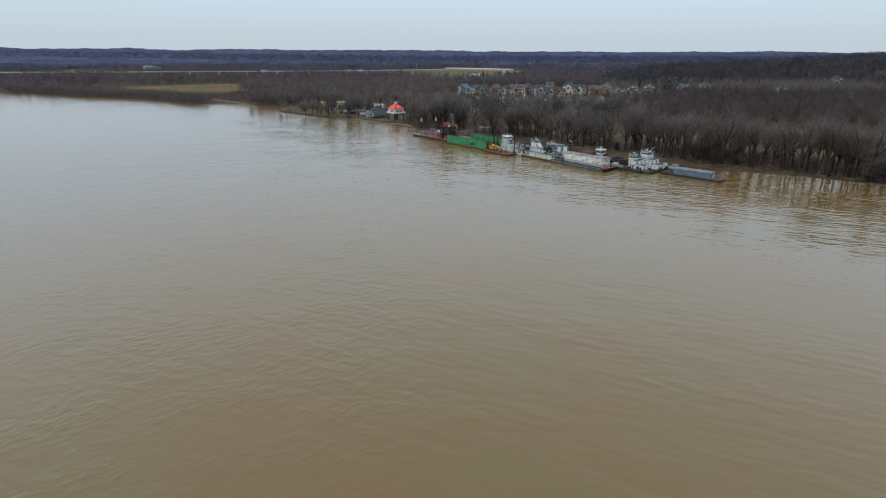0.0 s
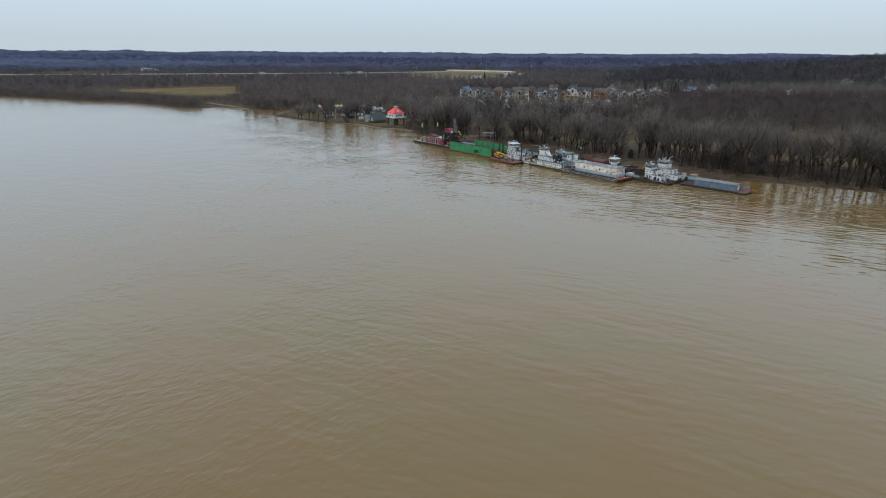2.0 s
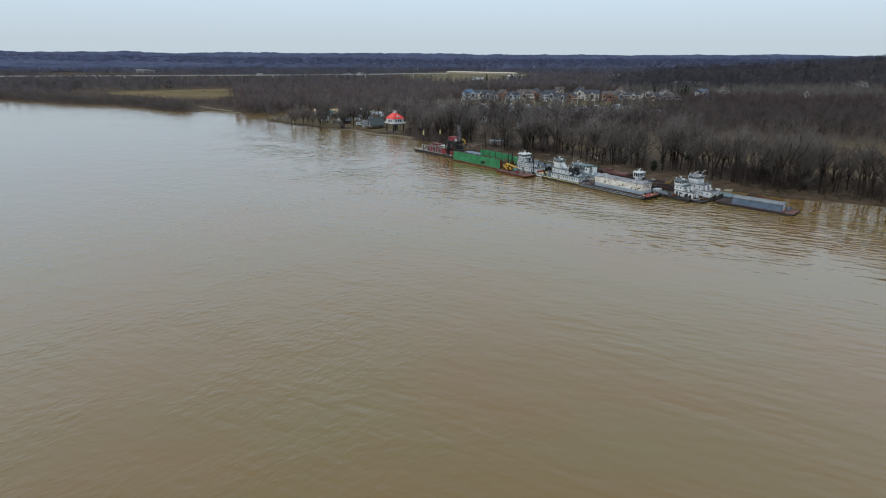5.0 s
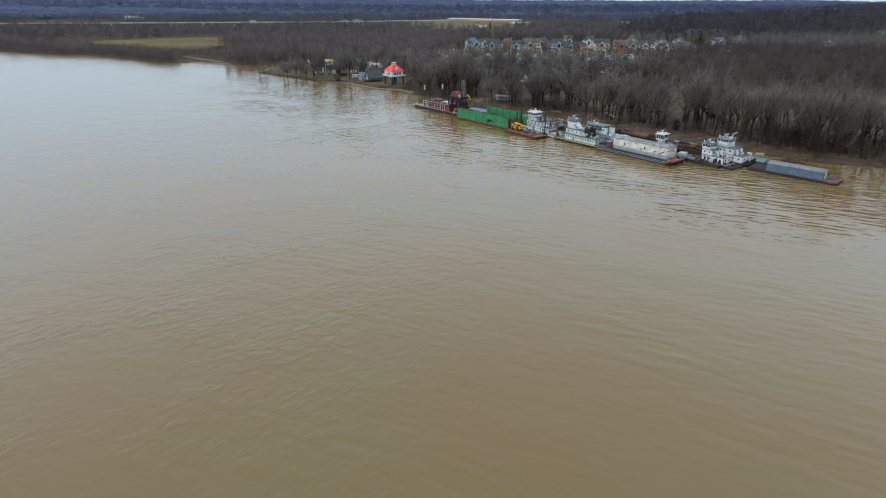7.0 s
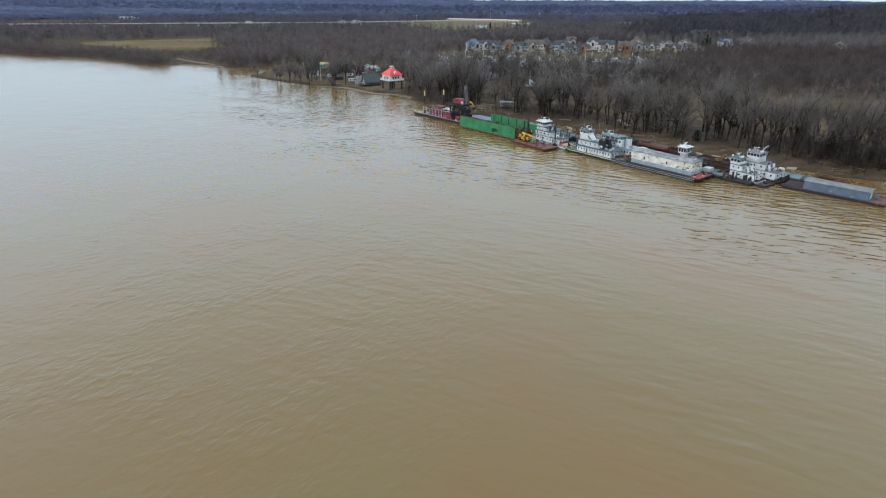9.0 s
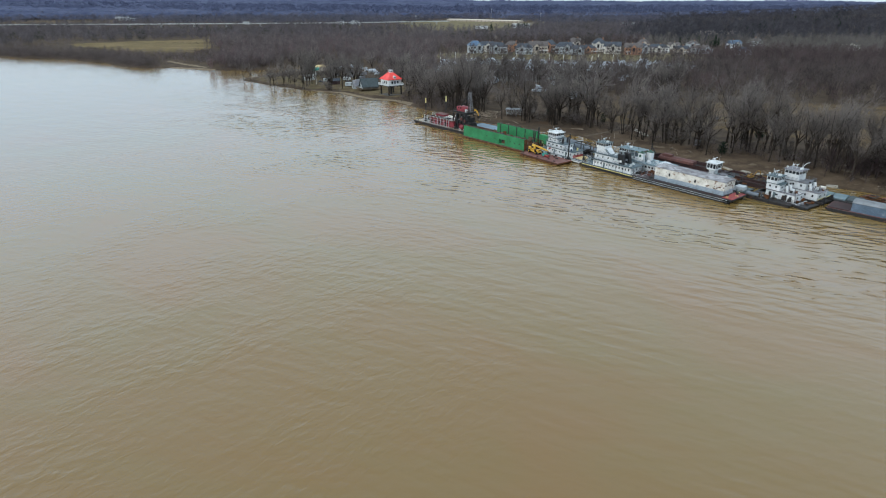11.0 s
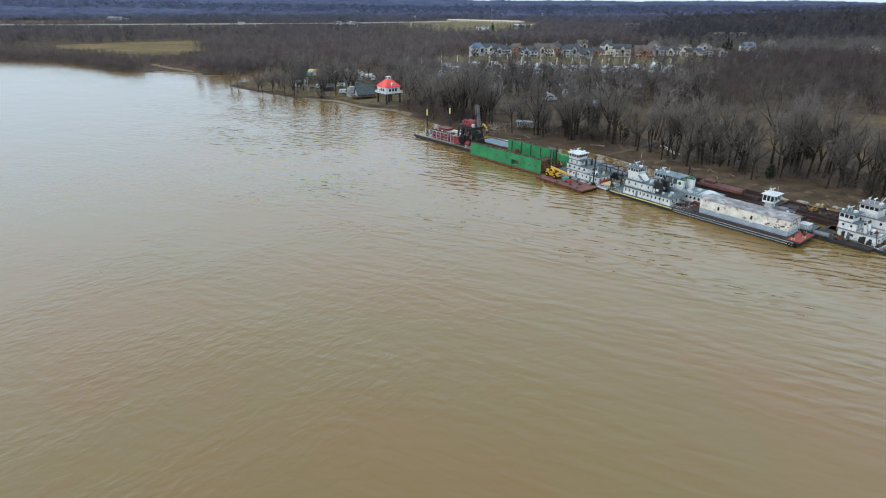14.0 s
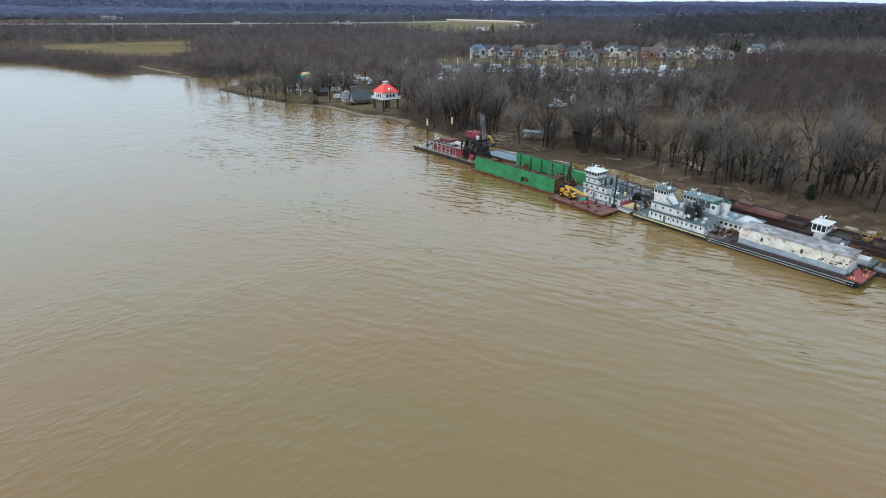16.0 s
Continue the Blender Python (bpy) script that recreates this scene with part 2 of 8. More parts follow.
M.update({
    "white": surface("worn_white_paint", (0.49, 0.51, 0.51), (0.64, 0.65, 0.64), 2.5, 0.5, stain=(0.34, 0.31, 0.27), amount=0.18, stain_size=0.7, bump=0.004),
    "shed_white": surface("peeling_white_sheet_steel", (0.50, 0.475, 0.41), (0.70, 0.675, 0.61), 2.2, 0.65, stain=(0.235, 0.145, 0.088), amount=0.46, stain_size=1.3, bump=0.01),
    "shed_roof": surface("patchy_pale_grey_roof", (0.165, 0.158, 0.162), (0.335, 0.328, 0.332), 2.6, 0.85, stain=(0.155, 0.142, 0.137), amount=0.5, stain_size=2.0, bump=0.01),
    "shed_blue": surface("pale_blue_grey_corrugated_steel", (0.230, 0.280, 0.320), (0.300, 0.350, 0.390), 2.0, 0.55, stain=(0.204, 0.150, 0.109), amount=0.12, bump=0.01),
    "deck_blue": surface("blue_grey_deck_paint", (0.052, 0.080, 0.088), (0.088, 0.121, 0.130), 2.0, 0.75, stain=(0.125, 0.125, 0.118), amount=0.3, bump=0.004),
    "sky_blue": surface("faded_light_blue_roof_paint", (0.090, 0.142, 0.160), (0.140, 0.192, 0.210), 3.0, 0.7, stain=(0.225, 0.235, 0.235), amount=0.3),
    "grey_blue": surface("slate_blue_sheet_steel", (0.072, 0.112, 0.160), (0.110, 0.155, 0.212), 3.0, 0.5, stain=(0.214, 0.245, 0.275), amount=0.15, bump=0.01),
    "roof_grey": surface("weathered_grey_roof", (0.122, 0.122, 0.133), (0.216, 0.216, 0.227), 3.5, 0.75, stain=(0.144, 0.115, 0.101), amount=0.4, stain_size=2.5, bump=0.01),
    "black": surface("black_hull_paint", (0.005, 0.005, 0.006), (0.014, 0.014, 0.014), 2.0, 0.5, stain=(0.050, 0.030, 0.019), amount=0.25, bump=0.01),
    "dark": surface("dark_greasy_steel", (0.006, 0.006, 0.006), (0.019, 0.015, 0.013), 1.0, 0.6, stain=RUST, amount=0.25, bump=0.01),
    "maroon": surface("maroon_barge_paint", (0.019, 0.006, 0.006), (0.036, 0.012, 0.010), 2.5, 0.7, stain=(0.038, 0.021, 0.015), amount=0.45, bump=0.01),
    "maroon_cover": surface("dull_red_brown_cover", (0.066, 0.024, 0.020), (0.112, 0.044, 0.035), 2.5, 0.75, stain=(0.09, 0.055, 0.042), amount=0.3, bump=0.008),
    "oxide_roof": surface("red_brown_worn_roof", (0.085, 0.030, 0.027), (0.15, 0.062, 0.052), 1.8, 0.75, stain=(0.16, 0.13, 0.12), amount=0.45, stain_size=1.6, bump=0.008),
    "red_deck": surface("red_oxide_deck", (0.102, 0.036, 0.029), (0.168, 0.064, 0.050), 2.5, 0.75, stain=(0.18, 0.122, 0.098), amount=0.4, bump=0.008),
    "red": surface("bright_red_paint", (0.23, 0.026, 0.024), (0.33, 0.048, 0.042), 1.2, 0.6, stain=(0.13, 0.06, 0.045), amount=0.45, stain_size=0.8),
    "crimson": surface("faded_crimson_house_paint", (0.170, 0.017, 0.027), (0.264, 0.034, 0.043), 2.0, 0.55, stain=(0.119, 0.043, 0.038), amount=0.3),
    "tile_red": surface("bright_red_metal_roof", (0.62, 0.030, 0.022), (0.74, 0.055, 0.04), 4.0, 0.45),
    "house_blue": surface("pale_blue_grey_house_paint", (0.37, 0.40, 0.41), (0.49, 0.515, 0.52), 2.0, 0.5, stain=(0.30, 0.25, 0.2), amount=0.15, stain_size=0.8, bump=0.004),
    "lead_grey": surface("dull_lead_grey_steel", (0.075, 0.095, 0.115), (0.13, 0.155, 0.18), 2.0, 0.5, stain=(0.19, 0.2, 0.2), amount=0.3, stain_size=1.2),
    "green": surface("bright_green_paint", (0.017, 0.149, 0.051), (0.030, 0.217, 0.081), 4.0, 0.6, stain=(0.043, 0.093, 0.043), amount=0.25, stain_size=2.0, bump=0.01),
    "teal": surface("teal_canvas", (0.015, 0.20, 0.155), (0.03, 0.29, 0.23), 1.5, 0.7),
    "yellow": surface("machine_yellow_paint", (0.468, 0.255, 0.017), (0.578, 0.340, 0.034), 1.0, 0.5, stain=(0.153, 0.093, 0.043), amount=0.3),
    "tin_roof": surface("dull_tin_roof", (0.13, 0.138, 0.143), (0.205, 0.215, 0.22), 3.0, 0.7, stain=(0.16, 0.16, 0.16), amount=0.3, stain_size=2.0),
    "rust_yellow": surface("rusty_faded_yellow_paint", (0.20, 0.105, 0.02), (0.36, 0.20, 0.03), 0.7, 0.7, stain=(0.07, 0.04, 0.02), amount=0.7, stain_size=0.6),
    "pole_yellow": surface("pale_yellow_paint", (0.58, 0.48, 0.16), (0.70, 0.60, 0.25), 1.0, 0.6),
    "wood": surface("grey_weathered_timber", (0.088, 0.065, 0.044), (0.170, 0.129, 0.092), 1.5, 0.85, bump=0.01),
    "rusty": surface("rusted_steel", (0.068, 0.031, 0.015), (0.136, 0.061, 0.031), 1.0, 0.85, stain=(0.034, 0.020, 0.014), amount=0.4, bump=0.01),
    "tan": surface("tan_stucco", (0.40, 0.335, 0.265), (0.49, 0.42, 0.34), 3.0, 0.8),
    "brick": surface("orange_brick", (0.30, 0.16, 0.10), (0.40, 0.22, 0.135), 1.0, 0.85),
    "siding": surface("light_grey_siding", (0.33, 0.355, 0.365), (0.44, 0.46, 0.46), 2.0, 0.6),
    "cream": surface("cream_siding", (0.52, 0.49, 0.42), (0.62, 0.58, 0.51), 2.0, 0.6),
    "shingle": surface("dark_grey_shingles", (0.045, 0.052, 0.062), (0.085, 0.092, 0.105), 1.5, 0.85, bump=0.01),
    "shingle_brown": surface("brown_grey_shingles", (0.085, 0.074, 0.070), (0.14, 0.122, 0.112), 1.5, 0.85),
    "slate_green": surface("dark_slate_green_roof", (0.034, 0.047, 0.050), (0.056, 0.073, 0.076), 1.5, 0.8, bump=0.005),
    "blue_roof": surface("blue_metal_roof", (0.045, 0.09, 0.15), (0.07, 0.125, 0.20), 3.0, 0.5),
    "wrap": surface("white_shrink_wrap", (0.38, 0.42, 0.46), (0.56, 0.59, 0.62), 2.0, 0.4, vary=0.12),
    "concrete": surface("pale_concrete", (0.368, 0.360, 0.336), (0.464, 0.456, 0.432), 6.0, 0.85),
    "gravel": surface("grey_gravel", (0.086, 0.078, 0.068), (0.130, 0.119, 0.104), 3.0, 0.95, bump=0.02, world_space=True),
    "lane": surface("pale_trodden_lane", (0.085, 0.068, 0.050), (0.135, 0.110, 0.082), 2.0, 0.95, bump=0.02, world_space=True),
    "rubber": surface("black_rubber", (0.007, 0.007, 0.007), (0.015, 0.015, 0.014), 0.6, 0.85),
    "glass": surface("dark_window_glass", (0.012, 0.015, 0.018), (0.022, 0.026, 0.03), 1.0, 0.08),
    "car_paint": surface("car_paint", (0.10, 0.10, 0.11), (0.12, 0.12, 0.13), 1.0, 0.25, vary=0.6),
    "pale_deck": surface("scuffed_pale_deck_paint", (0.20, 0.19, 0.17), (0.32, 0.30, 0.27), 1.6, 0.75, stain=(0.13, 0.08, 0.055), amount=0.45, stain_size=1.1, bump=0.008),
    "bleached": surface("bleached_driftwood", (0.14, 0.108, 0.08), (0.25, 0.205, 0.155), 0.9, 0.9, stain=(0.10, 0.075, 0.055), amount=0.4, stain_size=0.6, bump=0.01, vary=0.25),
    "deck_sky": surface("faded_sky_blue_deck", (0.135, 0.205, 0.255), (0.200, 0.275, 0.325), 3.0, 0.7, stain=(0.22, 0.20, 0.17), amount=0.4, stain_size=1.5),
    "cap_green": surface("dark_green_stack_paint", (0.014, 0.062, 0.036), (0.026, 0.092, 0.055), 0.8, 0.5),
    "slab": surface("stained_broken_concrete", (0.24, 0.22, 0.18), (0.36, 0.335, 0.28), 1.2, 0.9, stain=(0.13, 0.10, 0.07), amount=0.4, stain_size=0.8, bump=0.02),
    "drum_blue": surface("dark_blue_drum_paint", (0.018, 0.035, 0.085), (0.03, 0.055, 0.12), 0.8, 0.5, stain=RUST, amount=0.2),
    "tarp": surface("straw_coloured_tarpaulin", (0.42, 0.30, 0.13), (0.52, 0.39, 0.19), 0.8, 0.8, bump=0.02),
})
# ---- helpers for meshes ----
def put_mesh(name, verts, faces, material, parent=None, label="", smooth=False):
    """A mesh object from arrays of points and of triangles or quads."""
    me = bpy.data.meshes.new(name)
    v, f = np.asarray(verts, dtype=np.float32), np.asarray(faces, dtype=np.int32)
    k = f.shape[1]
    me.vertices.add(len(v)), me.loops.add(f.size), me.polygons.add(len(f))
    me.vertices.foreach_set("co", v.ravel())
    me.loops.foreach_set("vertex_index", f.ravel())
    me.polygons.foreach_set("loop_start", np.arange(0, f.size, k, dtype=np.int32))
    me.update(calc_edges=True)
    me.validate()
    me.materials.append(material)
    me.polygons.foreach_set("use_smooth", np.full(len(f), smooth))
    ob = new(name, me)
    if parent:
        ob.parent = parent
    if label:
        tagged(ob, label)
    return ob


# ---- ground and river ----
NEAR_SHORE = [(1500, -700), (700, -60), (400, 150), (300, 225), (214, 289), (201, 297), (183, 307), (166, 315), (147, 321), (123, 338), (102, 355), (89, 366),
         (78, 377), (63, 396), (50, 416), (30, 428), (10, 443), (-8, 460), (-23, 477), (-35, 491), (-43, 500), (-54, 516), (-71, 522), (-88, 539), (-98, 549),
         (-113, 555), (-130, 566), (-150, 581), (-171, 597), (-193, 617)]
FAR_SHORE = [(-196, 630), (-182, 660), (-160, 720), (-172, 724), (-204, 688), (-228, 688), (-252, 686),
         (-272, 695), (-294, 702), (-320, 697), (-345, 708), (-383, 742), (-410, 754), (-443, 776), (-482, 783), (-515, 790), (-580, 822), (-640, 850), (-720, 874),
         (-900, 950), (-1500, 1150), (-4900, 1900), (-4900, 900), (-1200, 250), (-500, -60), (-200, -320), (300, -700), (1500, -1500)]
SHORE = NEAR_SHORE + FAR_SHORE
SH = np.array(SHORE, dtype=float)


def inland(x, y):
    """How far a point lies from the river's edge: positive on land, negative in the water."""
    x, y = np.asarray(x, dtype=float), np.asarray(y, dtype=float)
    best, inside = np.full(x.shape, 1e9), np.zeros(x.shape, dtype=bool)
    for a, b in zip(SH, np.roll(SH, -1, axis=0)):
        d = b - a
        s = np.clip(((x - a[0]) * d[0] + (y - a[1]) * d[1]) / (d @ d), 0, 1)
        best = np.minimum(best, np.hypot(x - a[0] - s * d[0], y - a[1] - s * d[1]))
        if a[1] != b[1]:
            inside ^= ((a[1] > y) != (b[1] > y)) & (x < a[0] + (y - a[1]) * d[0] / d[1])
    return np.where(inside, -best, best)


def lumps(x, y, size, seed):
    """Smooth value noise from -1 to 1 with lumps of that size."""
    u, v = x / size + seed * 13.7, y / size - seed * 7.3
    return 0.5 * (np.sin(u * 1.7 + 1.3 * np.sin(v * 1.1)) * np.cos(v * 1.9 + 0.7 * np.sin(u * 0.8)) + np.sin(u * 3.1 + v * 2.3 + seed) * 0.5 + np.cos(v * 4.1 - u * 1.3) * 0.5)


def height(x, y):
    x, y = np.asarray(x, dtype=float), np.asarray(y, dtype=float)
    d = inland(x, y)
    z = np.where(d < 0, np.maximum(d * 0.12, -4.0), 1.7 * (1 - np.exp(-np.maximum(d, 0) / 16)) + 1.8 * np.clip((d - 30) / 120, 0, 1))
    z = z + np.where(d > 2, 0.18 * lumps(x, y, 9, 1) * np.clip(d / 20, 0, 1), 0)
    far = np.hypot(x, y)
    up = np.clip((far - 2100) / 2300, 0, 1)
    z = z + np.where(d > 0, up ** 1.2 * (40 + 9 * lumps(x, y, 420, 2) + 5 * lumps(x, y, 130, 3)), 0)
    ridge = 1.35 * np.exp(-(((x - 1350) / 560) ** 2 + ((y - 1750) / 520) ** 2)) + 0.8 * np.exp(-(((x - 1000) / 420) ** 2 + ((y - 1150) / 300) ** 2)) * 0.5
    return z + np.where(d > 0, 34 * ridge * (1 + 0.25 * lumps(x, y, 160, 4)), 0)


def stretched(n, near, far):
    s = np.linspace(-1, 1, 2 * n + 1)
    k = 6.0
    return np.sign(s) * (near * n * np.abs(s) + (far - near * n) * (np.exp(k * np.abs(s)) - 1 - k * np.abs(s)) / (np.exp(k) - 1 - k))


gx, gy = 40 + stretched(140, 3.6, 4850), 470 + stretched(140, 3.6, 4850)
GX, GY = np.meshgrid(gx, gy)
GZ = height(GX, GY)
row = len(gx)
idx = np.arange(row * row).reshape(row, row)
quads = np.stack([idx[:-1, :-1], idx[:-1, 1:], idx[1:, 1:], idx[1:, :-1]], axis=-1).reshape(-1, 4)
ground = put_mesh("ground", np.stack([GX, GY, GZ], axis=-1).reshape(-1, 3), quads, M["soil"], smooth=True)
tagged(ground, "brown leaf-littered river bank and flood plain in winter", "ground", kind="structure")

ww = 4850
water = put_mesh("water", [(-ww, -ww, 0), (ww, -ww, 0), (ww, ww, 0), (-ww, ww, 0)], [(0, 1, 2, 3)], M["water"])
tagged(water, "wide muddy brown river with small ripples", "water", kind="structure")


def laid(name, outline, material, label, category, lift=0.06, step=6.0):
    """A patch of the ground with its own cover, draped on it: outline is a list of corners, in order."""
    P = np.array(outline, dtype=float)
    lo, hi = P.min(axis=0), P.max(axis=0)
    nx, ny = int((hi[0] - lo[0]) / step) + 2, int((hi[1] - lo[1]) / step) + 2
    X, Y = np.meshgrid(np.linspace(lo[0], hi[0], nx), np.linspace(lo[1], hi[1], ny))
    cx, cy = (X[:-1, :-1] + X[1:, 1:]) / 2, (Y[:-1, :-1] + Y[1:, 1:]) / 2
    inside = within(cx + step * 0.5 * lumps(cx, cy, step * 2.5, 5), cy + step * 0.5 * lumps(cx, cy, step * 2.2, 6), outline)
    ix = np.arange(nx * ny).reshape(ny, nx)
    q = np.stack([ix[:-1, :-1], ix[:-1, 1:], ix[1:, 1:], ix[1:, :-1]], axis=-1)[inside]
    used, q = np.unique(q, return_inverse=True)
    V = np.stack([X, Y, height(X, Y) + lift], axis=-1).reshape(-1, 3)[used]
    return tagged(put_mesh(name, V, q.reshape(-1, 4), material, smooth=True), label, category, kind="structure")


def within(x, y, outline):
    x, y = np.asarray(x, dtype=float), np.asarray(y, dtype=float)
    inside = np.zeros(x.shape, dtype=bool)
    for (ax, ay), (bx, by) in zip(outline, outline[1:] + outline[:1]):
        if ay != by:
            inside ^= ((ay > y) != (by > y)) & (x < ax + (y - ay) * (bx - ax) / (by - ay))
    return inside


FIELD_FAR = [(-560, 955), (-545, 985), (-473, 1044), (-408, 1080), (-348, 936), (-328, 845), (-393, 843), (-515, 915)]
MEADOW = [(60, 447), (100, 440), (150, 405), (205, 360), (330, 300), (420, 330), (330, 470), (200, 505), (75, 510)]
LAWN = [(-60, 782), (-20, 784), (60, 779), (205, 764), (268, 800), (290, 850), (250, 858), (120, 872), (-30, 862)]
CAMP = [(-190, 622), (-168, 604), (-128, 572), (-95, 558), (-70, 536), (-50, 530), (-40, 545), (-60, 590), (-110, 640), (-150, 650)]
FARM = [(-150, 1570), (-60, 1390), (60, 1420), (130, 1520), (200, 1850), (-70, 2000), (-200, 1780)]
TAN = [(-1150, 1560), (-880, 1560), (-860, 1830), (-1200, 1800)]
MARINA = [(-45, 640), (-30, 780), (60, 775), (200, 760), (210, 690), (110, 660), (90, 590), (20, 600)]
laid("field", FIELD_FAR, M["field"], "flat dull green winter field beyond the river bank", "field", 0.2, 10)
laid("meadow", MEADOW, M["straw"], "open meadow of dry tan grass behind the bank trees", "meadow", 0.08, 5)
laid("lawn", LAWN, M["turf"], "mown lawn below the row of houses", "lawn", 0.1, 6)
laid("camp_lawn", CAMP, M["worn_lawn"], "worn tan riverside lawn with bare patches", "lawn", 0.08, 4)
laid("farm_field", FARM, M["turf"], "pale green field beside the far road", "field", 0.4, 20)
laid("tan_field", TAN, M["straw"], "far strip of bare tan farmland", "field", 0.4, 20)
BANK = [(147, 322), (123, 339), (102, 356), (89, 367), (78, 378), (63, 397), (60, 430), (88, 425), (110, 398), (140, 372), (180, 338), (214, 300), (201, 298)]
laid("mud_bank", BANK, M["mud"], "bare trampled mud bank above the moored boats", "river bank", 0.05, 3)
BEACH = [(-43, 501), (-54, 517.2), (-71, 523.2), (-88, 540.2), (-98, 550.4), (-113, 556.4), (-122, 561), (-121, 562.6), (-111, 558.6), (-95, 553), (-86, 543.5), (-70, 526.6), (-52.5, 521), (-41, 509)]
SPIT = [(-297, 703), (-273, 696), (-253, 687), (-244, 687.5), (-246, 692), (-271, 701), (-296, 708)]
laid("sand_spit", SPIT, M["sand"], "pale sand spit at the creek mouth", "beach", 0.08, 1.5)
laid("sand_spit", [(-320, 753), (-300, 736), (-270, 713), (-258, 704), (-261, 701), (-273, 709), (-303, 732), (-323, 749)], M["sand"], "pale sandy track above the creek mouth", "track", 0.08, 1.5)
laid("beach", BEACH, M["sand"], "narrow strip of pale sand along the water", "beach", 0.05, 0.7)

# ---- trees ----
class Wood:
    """Collects tapered branches and twigs as triangles."""

    def __init__(self, seed):
        self.rng, self.v, self.f = random.Random(seed), [], []

    def limb(self, p, q, r0, r1, sides):
        a = (q - p).normalized()
        s = a.orthogonal().normalized()
        t = a.cross(s)
        k = len(self.v)
        for c, r in ((p, r0), (q, r1)):
            for i in range(sides):
                w = 2 * math.pi * i / sides
                self.v.append(c + (s * math.cos(w) + t * math.sin(w)) * r)
        for i in range(sides):
            j = (i + 1) % sides
            self.f += [(k + i, k + j, k + sides + j), (k + i, k + sides + j, k + sides + i)]

    def twig(self, p, q, w):
        a = (q - p).normalized()
        s = a.orthogonal().normalized()
        s = Matrix.Rotation(self.rng.uniform(0, 6.3), 3, a) @ s
        k = len(self.v)
        self.v += [p - s * w, p + s * w, q]
        self.f.append((k, k + 1, k + 2))

    def lean(self, d, angle):
        s = d.orthogonal().normalized()
        s = Matrix.Rotation(self.rng.uniform(0, 6.3), 3, d) @ s
        return (d * math.cos(angle) + s * math.sin(angle)).normalized()


def tree_meshes(seed, tall, limbs=4, spread=0.5, fork=0.3, dense=1.0, stems=1):
    """Trunk with its main limbs, and the crown of branches and twigs, of a bare tree."""
    T, C = Wood(seed), Wood(seed + 500)
    rng = T.rng
    up = Vector((0, 0, 1))
    base, girth = Vector((0, 0, -0.5)), tall * 0.0145
    tips, tops = [], []
    for k in range(stems):
        g = girth / (1 + 0.35 * (stems - 1))
        stem = T.lean(up, rng.uniform(0.02, 0.1 if stems == 1 else 0.3))
        p = base + Vector((rng.uniform(-1, 1), rng.uniform(-1, 1), 0)) * girth * (stems - 1) * 1.2
        q = p + stem * tall * 0.05
        T.limb(p, q, g * 1.6, g * 1.05, 7)
        for j in range(3):
            p, q, stem = q, q + stem * tall * (fork - 0.05) / 3, (T.lean(stem, rng.uniform(0.03, 0.14)) + up * 0.06).normalized()
            T.limb(p, q, g * (1.05 - 0.1 * j), g * (0.95 - 0.1 * j), 7)
        tops.append((q, stem))
    for i in range(limbs):
        top, stem = tops[i % stems]
        d = T.lean(up, spread * rng.uniform(0.35, 1.1))
        p, r, steps = top - stem * rng.uniform(0, tall * fork * 0.45), girth * rng.uniform(0.6, 0.88), 5
        length = tall * (1 - fork) * rng.uniform(0.75, 1.0)
        for k in range(steps):
            q = p + d * length / steps
            T.limb(p, q, r, r * 0.76, 5)
            r *= 0.76
            if k > 0:
                for _ in range(2 + k % 2):
                    tips.append((p.lerp(q, rng.random()), T.lean(d, rng.uniform(0.5, 1.25)), r * 0.7, tall * rng.uniform(0.12, 0.24) * (1.1 - 0.1 * k)))
            p, d = q, (T.lean(d, rng.uniform(0.12, 0.48)) + up * 0.08).normalized()
        tips.append((p, d, r, tall * 0.12))
    for p, d, r, length in tips:
        d = (d + up * 0.35).normalized()
        bend = p + d * length * 0.5
        end = bend + (C.lean(d, 0.5) + up * 0.02).normalized() * length * 0.5
        C.limb(p, bend, r, r * 0.6, 3)
        C.limb(bend, end, r * 0.6, r * 0.25, 3)
        for _ in range(int(6 * dense)):
            s = C.rng.random()
            o = p.lerp(bend, s * 2) if s < 0.5 else bend.lerp(end, s * 2 - 1)
            w = (C.lean(d, C.rng.uniform(0.4, 1.0)) + up * 0.22).normalized()
            e = o + w * length * C.rng.uniform(0.25, 0.5)
            C.twig(o, e, 0.04)
            for _ in range(int(4 * dense)):
                g = o.lerp(e, C.rng.uniform(0.2, 1))
                C.twig(g, g + C.lean(w, C.rng.uniform(0.2, 0.9)) * C.rng.uniform(0.7, 1.9), 0.026)
    return T, C


def tree_thing(seed, tall, bark, label, **how):
    ob = new("tree")
    T, C = tree_meshes(seed, tall, **how)
    put_mesh("trunk", [tuple(v) for v in T.v], T.f, bark, ob)
    put_mesh("crown", [tuple(v) for v in C.v], C.f, M["twig"], ob, "fine bare twigs")
    return tagged(ob, label, "tree", "bare trees on the river bank")


